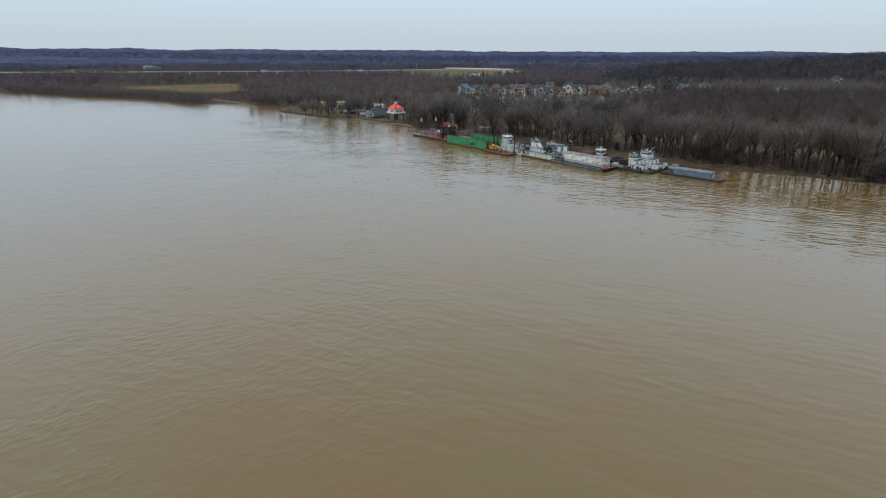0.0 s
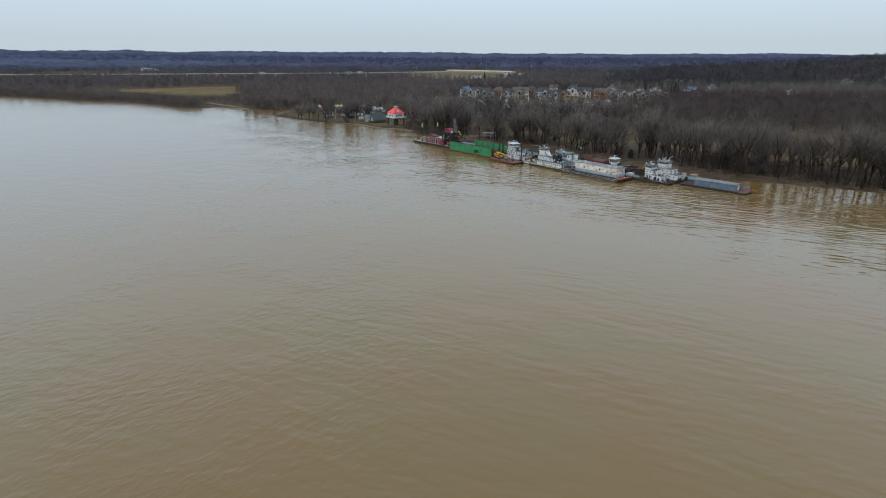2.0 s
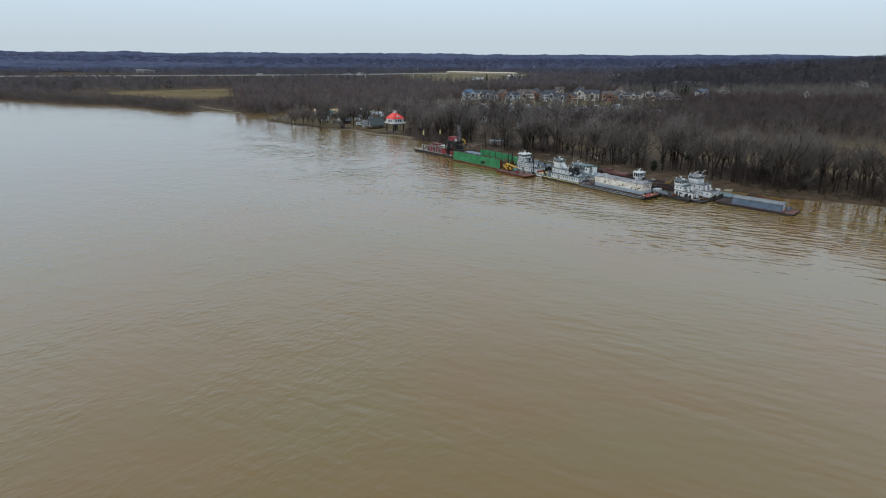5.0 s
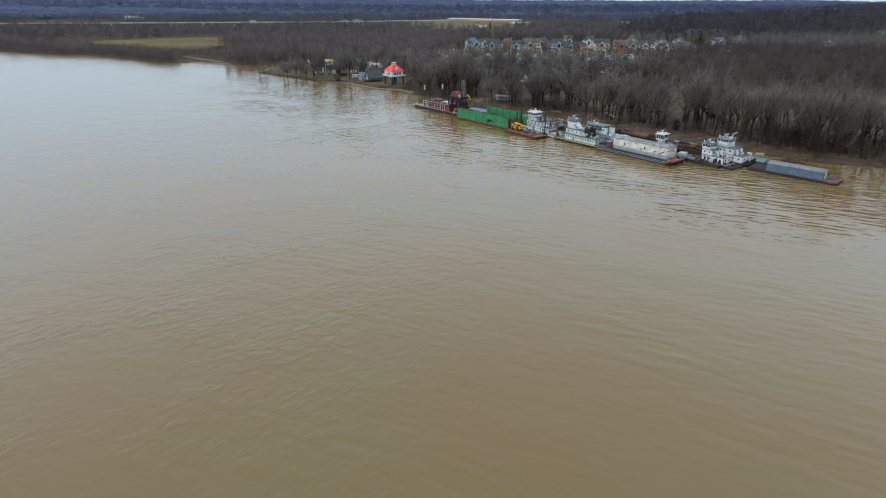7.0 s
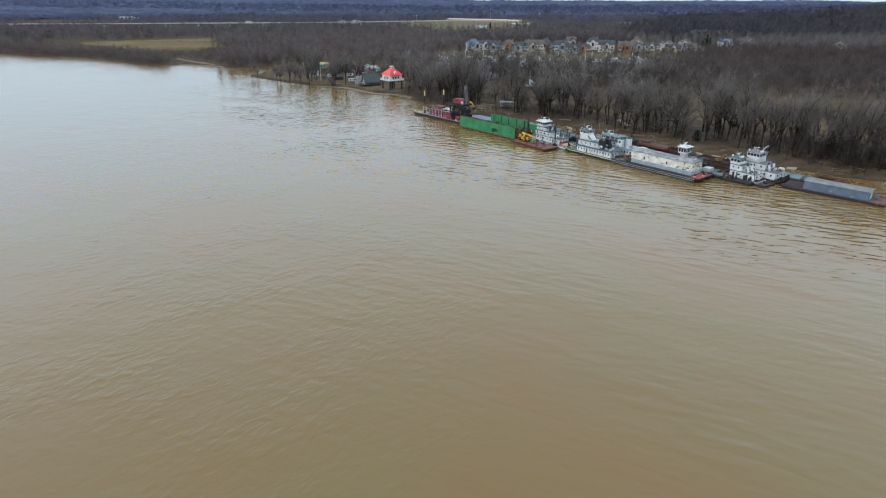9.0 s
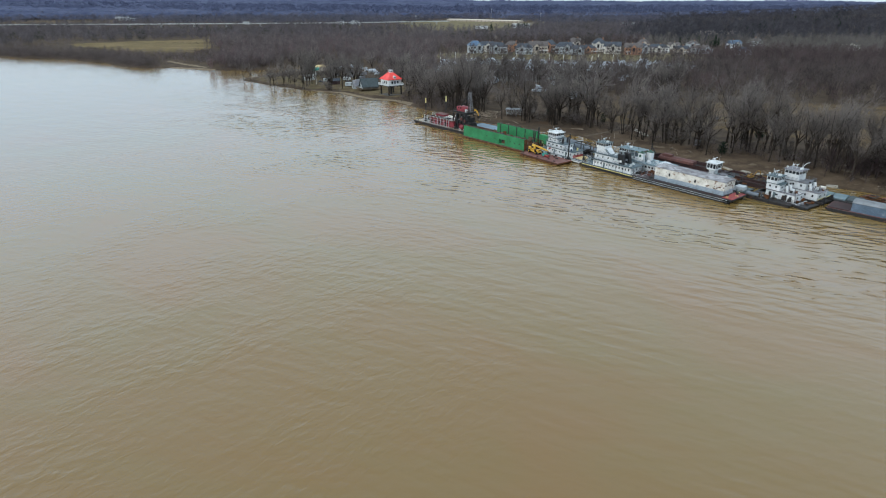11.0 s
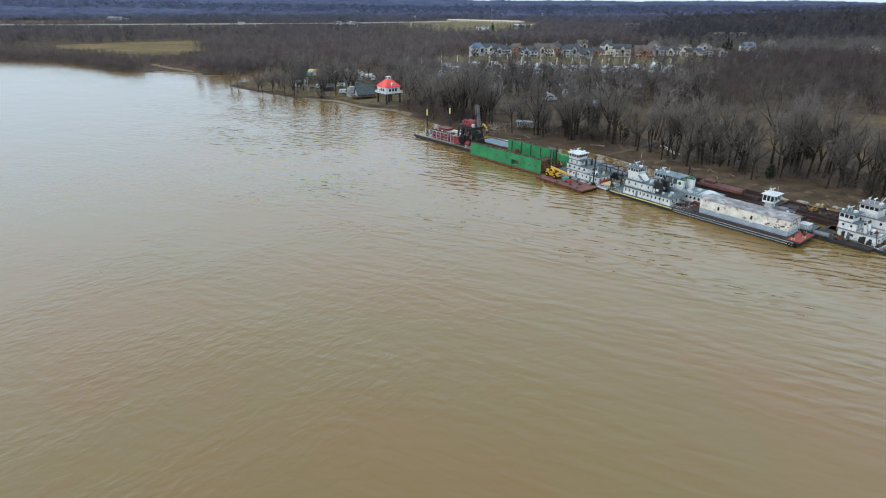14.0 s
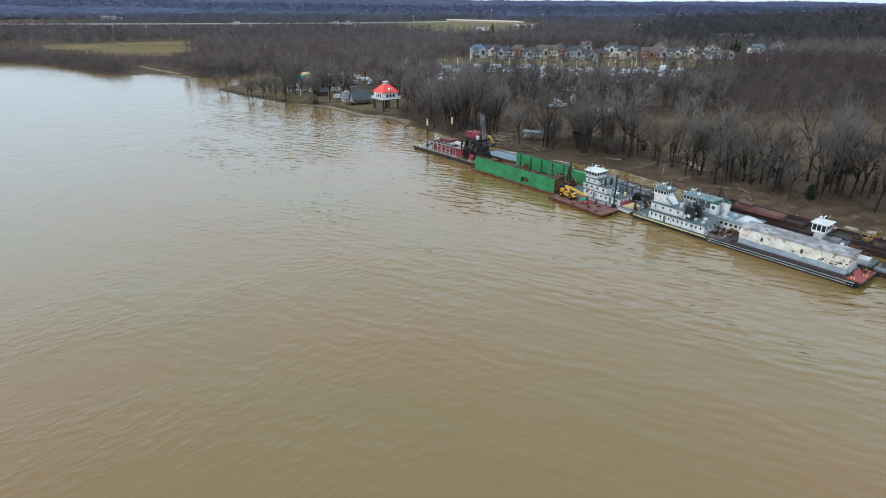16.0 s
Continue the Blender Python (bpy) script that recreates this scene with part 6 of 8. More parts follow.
railing(t, [(10.0, 0.3), (16.2, 0.3)], 1.1, 1.0, 1.4)
bm = bmesh.new()
prism(bm, [(8.9, 4.1), (9.6, 4.1), (11.6, 1.13), (10.6, 1.13)], "y", 0.9, 1.2)
part("side_brace", bm, M["house_blue"], t)
t = thing("float_tank", SHED @ pose(37.6, 14.4, 1.0), "pale grey cylindrical float tank on the work float", "tank")
part("shell", one(rod, (-0.2, 0, 0.75), (3.8, 0, 0.75), 0.65, 14), M["lead_grey"], t)
for x in (0.6, 3.2):
    part("saddle", one(box, x - 0.2, x + 0.2, -0.8, 0.8, 0, 0.5), M["dark"], t, bevel=0.03)

# ---- open hopper barges against the bank ----
def hopper(at, long, label, rim=3.0):
    h = thing("hopper_barge", at, label, "barge", "open hopper barges")
    hull(h, 0, long, 0, 9.2, 1.6, 3.0, 3.0, M["maroon"], M["maroon"])
    bm = bmesh.new()
    for x0, x1, y0, y1 in ((3, long - 3, 1.0, 1.25), (3, long - 3, 7.95, 8.2), (3, 3.25, 1.25, 7.95), (long - 3.25, long - 3, 1.25, 7.95)):
        box(bm, x0, x1, y0, y1, 1.63, rim)
    part("coaming", bm, M["maroon"], h, bevel=0)
    for i in range(int((long - 7) / 2.2)):
        x = 4 + i * 2.2
        part("coaming_rib", one(box, x - 0.08, x + 0.08, 0.75, 1.0, 1.63, rim - 0.1), M["maroon"], h)
    part("hold_floor", one(box, 3.3, long - 3.3, 1.3, 7.9, 1.63, 1.72), M["dark"], h)
    bitts(h, [(1.4, 1.5), (1.4, 7.7), (long - 1.4, 1.5), (long - 1.4, 7.7)], 1.63)
    return h


hopper(SHED @ pose(-13, 28.0, 0), 31, "long open hopper barge with worn maroon sides")
hopper(SHED @ pose(18.6, 28.0, 0), 34, "open hopper barge with dark maroon coaming", 2.5)
t = thing("cargo_cover", SHED @ pose(-5.2, 26.9, 0), "red-brown steel cargo cover on the hopper barge", "cover")
part("shell", one(prism, [(1.0, 3.0), (1.1, 4.0), (2.2, 4.5), (3.6, 4.5), (4.0, 3.0)], "x", 0, 15), M["maroon_cover"], t, bevel=0.05)
part("raised_box", one(box, 1.2, 5.2, 1.6, 3.6, 4.5, 5.2), M["maroon_cover"], t, bevel=0.05)
t = thing("mooring_post", SHED @ pose(-13.6, 36.0, 0), "dark steel mooring post with a slanting brace", "post")
part("pole", one(rod, (0, 0, -1), (0, 0, 6.2), 0.28, 10), M["dark"], t)
part("brace", one(beam, (0, 0, 5.0), (4.0, -1.5, 2.0), 0.3), M["dark"], t)

# work float with scrap and a yellow loader between the boats
t = thing("work_float", SHED @ pose(37.4, 15.5, 0), "low dark work float with deck gear", "barge")
hull(t, 0, 14.5, -1.5, 11, 0.95, 0.8, 0.8, M["dark"], M["dark"])
for i in range(30):
    x, y = rs.uniform(3.0, 13), rs.uniform(-0.8, 10)
    part("deck_gear", one(box, x - rs.uniform(0.2, 0.7), x + rs.uniform(0.3, 1.2), y - 0.5, y + rs.uniform(0.1, 0.6), 0.98, 0.98 + rs.uniform(0.3, 1.7)), M[rs.choice(("rusty", "dark", "dark", "black", "wood"))], t, bevel=0.05)
excavator(SHED @ pose(30.4, 32.2, 1.72, 0, 0, 62) @ Matrix.Scale(0.6, 4), "yellow excavator standing among scrap in the hopper barge", M["rust_yellow"])
for i in range(9):
    t = thing("scrap_heap", SHED @ pose(27 + i * 2.0 + rs.uniform(-0.6, 0.6), 30.4 + rs.uniform(0, 3.8), 1.72, 0, 0, rs.uniform(0, 180)), "rusty scrap iron heaped in the hopper barge", "scrap", "scrap in the hopper")
    for j in range(4):
        a, b2 = rs.uniform(0, 3.1), rs.uniform(0.5, 1.3)
        part("scrap_bar", one(beam, (-b2 * math.cos(a), -b2 * math.sin(a), 0.1 + 0.2 * j), (b2 * math.cos(a), b2 * math.sin(a), 0.35 + rs.uniform(0, 0.9)), rs.uniform(0.15, 0.5), rs.uniform(0.1, 0.3)), M[rs.choice(("rusty", "rusty", "dark", "wood"))], t)
t = thing("work_float", SHED @ pose(38.0, 23.6, 0), "dark float with rusty scrap under the yellow excavator", "barge")
hull(t, 0, 12, -0.9, 4.2, 0.95, 0.8, 0.8, M["dark"], M["rusty"])

# ---- the pair of towboats downstream ----
B = pose(95, 319, 0, 0, 0, -53.6)
t = thing("work_float", B @ pose(-3.0, 0.2, 0), "low black landing float behind the white towboat", "barge")
hull(t, 10.0, 16.5, 0.9, 8.8, 0.7, 0.8, 2.0, M["black"], M["dark"])
for i in range(6):
    x, y = rs.uniform(13.4, 15.6), rs.uniform(1.5, 8)
    part("deck_gear", one(box, x - 0.5, x + 0.4, y - 0.4, y + 0.4, 0.73, 0.73 + rs.uniform(0.2, 0.7)), M[rs.choice(("dark", "rusty", "roof_grey"))], t, bevel=0.04)
t = thing("towboat", B, "small white towboat with square pilothouse and twin stacks", "towboat", "moored towboats")
hull(t, -2.2, 9.8, 1.7, 8.6, 1.0, 0.8, 1.2, M["white"], M["dark"], label="white hull sides")
deckhouse(t, -1.2, 8.6, 2.3, 8.0, 1.03, 3.3, M["white"], M["roof_grey"], 4, 2, over=0.15, win=(0.75, 0.65), rails=False, doors=1)
for i in range(9):
    x, y = rs.uniform(3.4, 8.2), rs.uniform(2.8, 7.6)
    part("roof_gear", one(box, x - 0.3, x + rs.uniform(0.1, 0.5), y - 0.3, y + rs.uniform(0.1, 0.5), 3.42, 3.42 + rs.uniform(0.3, 1.1)), M[rs.choice(("dark", "rusty", "white", "roof_grey"))], t, bevel=0.05)
deckhouse(t, -1.8, 2.9, 2.9, 7.5, 3.42, 5.5, M["white"], M["deck_blue"], 2, 2, over=0.3, win=(0.55, 0.65), rails=False)
pilothouse(t, -2.0, 1.6, 2.9, 7.2, 5.62, 7.9, M["deck_blue"])
railing(t, [(3.2, 2.3), (8.7, 2.3), (8.7, 8.0), (3.2, 8.0)], 3.42, 1.0, 1.2)
for y in (4.0, 6.4):
    bm = bmesh.new()
    rod(bm, (5.0, y, 3.42), (4.4, y, 5.6), 0.42, 12)
    s2 = part("exhaust_stack", bm, M["white"], t)
    part("stack_cap", one(rod, (4.42, y, 5.55), (4.2, y, 6.2), 0.3, 12), M["black"], s2)
for i in range(4):
    part("boot_stripe", one(box, -1.6 + i * 2.6, 1.0 + i * 2.6, 1.62, 1.7, -0.3, 0.3), M["dark"], t)
part("deck_tank", one(rod, (6.2, 4, 4.1), (6.2, 6, 4.1), 0.5, 12), M["white"], t)
for x in (0.4, 5.6):
    part("side_door", one(box, x - 0.4, x + 0.4, 2.24, 2.3, 1.08, 2.95), M["dark"], t, "dark side door")
railing(t, [(-2.0, 1.8), (9.6, 1.8)], 1.0, 0.9, 1.5, M["dark"])
for x, y in ((9.2, 3.0), (9.3, 6.4), (9.0, 7.6)):
    part("deck_reel", one(rod, (x - 0.3, y, 1.5), (x + 0.3, y, 1.5), 0.42, 10), M["rusty"], t)
tyres(t, (-0.5, 2.4, 5.3, 8.2), 1.55, 0.55, 0.36)
part("side_fence", one(beam, (8.0, 2.3, 5.6), (8.9, 2.3, 1.0), 0.16), M["dark"], t)

t = thing("towboat", B @ pose(0.4, 9.7, 0), "taller white towboat with curved horn mast and dark stacks", "towboat", "moored towboats")
hull(t, -3.0, 13.6, 0, 7.8, 1.0, 0.8, 1.5, M["black"], M["dark"])
deckhouse(t, -1.6, 11.4, 0.6, 7.2, 1.03, 3.5, M["white"], M["roof_grey"], 5, 2, over=0.2, win=(0.6, 0.7), rails=False)
deckhouse(t, -1.4, 7.0, 1.0, 6.8, 3.62, 5.8, M["white"], M["roof_grey"], 3, 2, over=0.3)
part("pilothouse_base", one(box, -0.8, 4.0, 1.3, 6.2, 5.92, 7.2), M["white"], t, bevel=0.06)
pilothouse(t, -0.9, 3.9, 1.2, 6.2, 7.2, 9.3, M["roof_grey"])
bm = bmesh.new()
for i in range(6):
    a0, a1 = radians(12 * i), radians(12 * (i + 1))
    p0, p1 = (2.6 + 2.6 * (1 - math.cos(a0)), 5.6, 9.4 + 2.6 * math.sin(a0)), (2.6 + 2.6 * (1 - math.cos(a1)), 5.6, 9.4 + 2.6 * math.sin(a1))
    rod(bm, p0, p1, 0.13, 6)
part("horn_mast", bm, M["white"], t, "curved white horn mast")
for y in (2.2, 5.4):
    bm = bmesh.new()
    rod(bm, (8.2, y, 3.62), (7.6, y, 5.9), 0.42, 12)
    s2 = part("exhaust_stack", bm, M["white"], t)
    part("stack_cap", one(rod, (7.62, y, 5.8), (7.4, y, 6.5), 0.3, 12), M["black"], s2)
for i in range(9):
    x, y = rs.uniform(7.6, 11.2), rs.uniform(0.8, 6.8)
    part("roof_gear", one(box, x - 0.3, x + rs.uniform(0.1, 0.5), y - 0.3, y + rs.uniform(0.1, 0.5), 3.62, 3.62 + rs.uniform(0.3, 1.2)), M[rs.choice(("dark", "rusty", "white", "roof_grey"))], t, bevel=0.05)
railing(t, [(7.4, 0.5), (11.5, 0.5), (11.5, 7.2)], 3.62, 1.0, 1.2, M["lead_grey"])
for x in (9.6, 11.0):
    part("pipe_run", one(rod, (x, 1.2, 4.3), (x - 1.6, 5.8, 4.7), 0.14, 6), M["dark"], t)
railing(t, [(11.6, 0.3), (13.4, 0.3), (13.4, 7.5)], 1.0, 1.0, 1.2, M["dark"])
tow_knees(t, 13.7, 1.4, 6.4, 1.0, 2.8, 1)

# ---- blue-grey shed barge ----
GREY = pose(107.6, 310.9, 0, 0, 0, -43)
t = thing("shed_barge", GREY, "low barge with a long slate-blue steel shed and rusty deck", "barge")
hull(t, 2.5, 33.8, 1.3, 10.2, 0.95, 2.4, 2.6, M["dark"], M["red_deck"])
part("foredeck", one(box, 2.9, 9.0, 1.7, 9.8, 0.98, 1.25), M["maroon"], t, "dull maroon foredeck", 0.04)
for i, (x0, x1) in enumerate(((9.2, 16.0), (16.0, 19.2), (19.2, 28.8))):
    k = 0.03 * (i % 2)
    w = part("shed_wall", one(box, x0, x1, 2.4 - k, 8.2 + k, 0.98, 3.8), M["grey_blue"], t)
    for j in range(int((x1 - x0) / 0.7)):
        x = x0 + 0.35 + j * 0.7
        part("corrugation", one(box, x - 0.06, x + 0.06, 2.34 - k, 2.4 - k, 1.05, 3.75), M["grey_blue"], w)
part("shed_roof", one(prism, [(2.0, 3.78), (8.6, 3.78), (8.6, 3.9), (5.3, 4.4), (2.0, 3.9)], "x", 9.0, 29.1), M["tin_roof"], t, "pale grey sheet roof")
for i in range(10):
    x = 10 + i * 2.0
    part("roof_seam", one(prism, [(2.0, 3.9), (5.3, 4.4), (8.6, 3.9), (8.6, 3.94), (5.3, 4.44), (2.0, 3.94)], "x", x - 0.05, x + 0.05), M["roof_grey"], t)
part("end_door", one(box, 28.8, 28.9, 4.4, 6.6, 1.0, 3.4), M["white"], t, "white door in the shed's end")
bitts(t, [(31.5, 2.2), (31.5, 9.0)], 0.98, M["roof_grey"])
railing(t, [(30.2, 8.6), (33.4, 8.6)], 0.98, 1.2, 0.9, M["grey_blue"])
part("water_tank", one(box, 29.6, 30.8, 7.2, 8.2, 0.98, 2.4), M["grey_blue"], t, bevel=0.08)

t = thing("tank_barge", GREY @ pose(-3.5, 11.2, 0), "flat barge with pale teal covers and dark hull", "barge")
hull(t, 0, 14, 0, 8.0, 1.2, 1.5, 1.5, M["black"], M["dark"])
for i in range(3):
    part("hatch_cover", one(prism, [(0.8, 1.23), (7.2, 1.23), (7.2, 1.7), (4.0, 2.1), (0.8, 1.7)], "x", 0.8 + i * 4.2, 4.7 + i * 4.2), M["sky_blue"] if i < 2 else M["slate_green"], t, bevel=0.04)
part("deck_box", one(box, -0.4, 1.4, 6.2, 7.8, 1.23, 3.0), M["cream"], t, bevel=0.05)
t = thing("scrap_barge", GREY @ pose(7.5, 17.6, 0), "low barge heaped with rusty pipe and frames", "barge")
hull(t, 0, 11.5, 0, 6.0, 0.9, 1.0, 1.0, M["rusty"], M["rusty"])
for i in range(20):
    x, y, a = rs.uniform(0.6, 8), rs.uniform(0.6, 5.2), rs.uniform(-0.3, 0.3)
    part("scrap_pipe", one(rod, (x, y, 1.1 + rs.random() * 1.3), (x + 2.6 * math.cos(a), y + 2.6 * math.sin(a), 1.1 + rs.random() * 1.3), 0.18, 8), M[rs.choice(("rusty", "red_deck", "dark"))], t)

# ---- tank hull and gangways behind the first towboat ----
ang = math.degrees(math.atan2(374 - 398, 54 - 42))
t = thing("tank_hull", pose(41, 400, 0, 0, 0, ang), "long rounded grey-blue steel tank afloat by the bank", "tank")
bm = bmesh.new()
rod(bm, (0, 0, 0.7), (27, 0, 0.7), 2.1, 20)
part("shell", bm, M["lead_grey"], t, bevel=0)
for x in (2, 9, 16, 23):
    part("band", one(rod, (x, 0, 0.7), (x + 0.3, 0, 0.7), 2.15, 20), M["lead_grey"], t)
part("end_cap", one(rod, (27, 0, 0.7), (28.2, 0, 0.7), 2.1, 20, 1.0), M["lead_grey"], t)
t = thing("landing_barge", DECK @ pose(18.5, 21.5, 0), "black landing barge with dark pipe frames and gangway", "barge")
hull(t, -8, 14, -2.2, 3.6, 1.2, 1.0, 1.0, M["black"], M["dark"])
for i in range(4):
    x = -6 + i * 5.5
    bm = bmesh.new()
    beam(bm, (x, -1.6, 1.2), (x, -1.6, 5.4), 0.3)
    beam(bm, (x, 3.0, 1.2), (x, 3.0, 5.4), 0.3)
    beam(bm, (x, -1.6, 5.3), (x, 3.0, 5.3), 0.3)
    part("frame", bm, M["dark"] if i < 3 else M["rusty"], t)
bm = bmesh.new()
for y in (-1.6, 3.0):
    beam(bm, (-6, y, 5.3), (10.5, y, 5.3), 0.28)
part("top_beam", bm, M["dark"], t)
for i in range(9):
    x, y = -7.4 + 0.75 * (i % 5), -1.9 + 0.75 * (i // 5)
    part("drum", one(rod, (x, y, 1.23), (x, y, 2.15), 0.3, 10), M["drum_blue"], t, "dark blue steel drum")
part("conveyor", one(prism, [(-7, 1.3), (9, 3.6), (9, 4.2), (-7, 1.9)], "y", -0.4, 1.4), M["dark"], t)
for i in range(20):
    x, y = rs.uniform(-6, 13), rs.uniform(-1.5, 2.8)
    part("deck_gear", one(box, x - rs.uniform(0.3, 1.0), x + 0.8, y - 0.6, y + 0.6, 1.23, 1.23 + rs.uniform(0.5, 2.8)), M[rs.choice(("dark", "rusty"))], t, bevel=0.05)
# ---- the house on stilts and its neighbours ----
def ground_at(x, y):
    return float(height(x, y))


SX, SY = -59.6, 541.0
sz = ground_at(SX, SY)
h = thing("stilt_house", pose(SX, SY, sz, 0, 0, 40), "white square house on dark stilts with a bright red hipped roof", "house")
def square(r):
    return [(-r, -r), (r, -r), (r, r), (-r, r)]


for x in (-5.0, 5.0):
    for y in (-5.0, 5.0):
        part("stilt", one(box, x - 0.42, x + 0.42, y - 0.42, y + 0.42, -1.2, 6.0), M["dark"], h, bevel=0.04)
part("stilt", one(box, -0.5, 0.5, -0.5, 0.5, -1.2, 6.0), M["dark"], h, bevel=0.04)
part("slab", one(box, -6.2, 6.2, -6.2, 6.2, -0.4, 0.12), M["gravel"], h, "worn concrete slab", 0.05)
part("platform", one(box, -6.3, 6.3, -6.3, 6.3, 6.0, 6.4), M["dark"], h, bevel=0.04)
part("balcony_floor", one(box, -6.5, 6.5, -6.5, 6.5, 6.4, 6.55), M["white"], h)
q = square(6.35)
railing(h, q + q[:1], 6.55, 1.15, 0.8, M["white"], 3, 0.07)
walls = part("wall", one(box, -5.1, 5.1, -5.1, 5.1, 6.55, 10.4), M["white"], h)
for c0 in (-2.2, 0.0, 2.2):
    for side in ("y-", "y+", "x-", "x+"):
        k = -5.1 if side[1] == "-" else 5.1
        at = (c0, k, 8.4) if side[0] == "y" else (k, c0, 8.4)
        if c0 == 2.2 and side == "x-":
            part("door", one(box, -5.16, -5.1, 1.7, 2.7, 6.6, 8.7), M["deck_blue"], walls)
        else:
            panes(walls, [at], 1.35, 1.7, side, 0.05)
bm = bmesh.new()
low, mid = [bm.verts.new((x, y, 10.35)) for x, y in square(5.75)], [bm.verts.new((x, y, 14.6)) for x, y in square(1.25)]
eave = [bm.verts.new((x, y, 10.15)) for x, y in square(5.75)]
for i in range(4):
    j = (i + 1) % 4
    bm.faces.new((low[i], low[j], mid[j], mid[i])), bm.faces.new((eave[i], eave[j], low[j], low[i]))
bm.faces.new(mid), bm.faces.new(eave[::-1])
roof = part("roof", bm, M["tile_red"], h, "bright red metal roof")
for (ax, ay), (bx, by) in zip(square(5.77), square(1.27)):
    part("ridge_cap", one(rod, (ax, ay, 10.38), (bx, by, 14.64), 0.11, 5), M["tile_red"], roof)
c = part("cupola", one(box, -1.15, 1.15, -1.15, 1.15, 14.6, 16.0), M["white"], h, bevel=0.03)
panes(c, [(0, -1.15, 15.4)], 1.2, 0.8, "y-")
panes(c, [(-1.15, 0, 15.4)], 1.2, 0.8, "x-")
part("cupola_roof", one(box, -1.45, 1.45, -1.45, 1.45, 16.0, 16.18), M["white"], c)
dm = part("dormer", one(prism, [(-0.9, 10.6), (0.9, 10.6), (0.9, 12.0), (0, 12.8), (-0.9, 12.0)], "y", -5.2, -2.6), M["white"], h, "small white gabled dormer", 0.03)
panes(dm, [(0, -5.2, 11.5)], 0.8, 0.9, "y-")

hz = ground_at(-78, 560)
h = thing("hut", pose(-78.5, 560, hz, 0, 0, 27), "dark slate-green gabled hut on low timber posts", "hut")
for x in (-7, -3.5, 0, 3.5, 6.5):
    for y in (-4, 3.5):
        part("post", one(box, x - 0.2, x + 0.2, y - 0.2, y + 0.2, -1, 1.4), M["wood"], h)
part("deck", one(box, -8.6, 7, -5.2, 4, 1.4, 1.65), M["wood"], h, bevel=0.03)
hut_wall = part("wall", one(prism, [(-3.6, 1.65), (3.6, 1.65), (3.6, 3.4), (0, 8.2), (-3.6, 3.4)], "x", -5.4, 6.2), M["slate_green"], h)
part("gable", one(prism, [(-3.4, 1.7), (3.4, 1.7), (3.4, 3.4), (0, 7.9), (-3.4, 3.4)], "x", -5.5, -5.4), M["siding"], h, "pale gable front")
panes(hut_wall, [(-5.5, -1.6, 3.0), (-5.5, 1.6, 3.0), (-5.5, 0, 4.9)], 1.0, 1.1, "x-")
for s in (-1, 1):
    bm = bmesh.new()
    prism(bm, [(s * 4.3, 2.6), (s * 4.3, 2.8), (0, 8.55), (0, 8.35)], "x", -6.2, 6.8)
    part("roof", bm, M["slate_green"], h)
railing(h, [(-8.4, 3.8), (-8.4, -5.0), (6.8, -5.0)], 1.65, 1.0, 1.2, M["wood"], 2, 0.05)

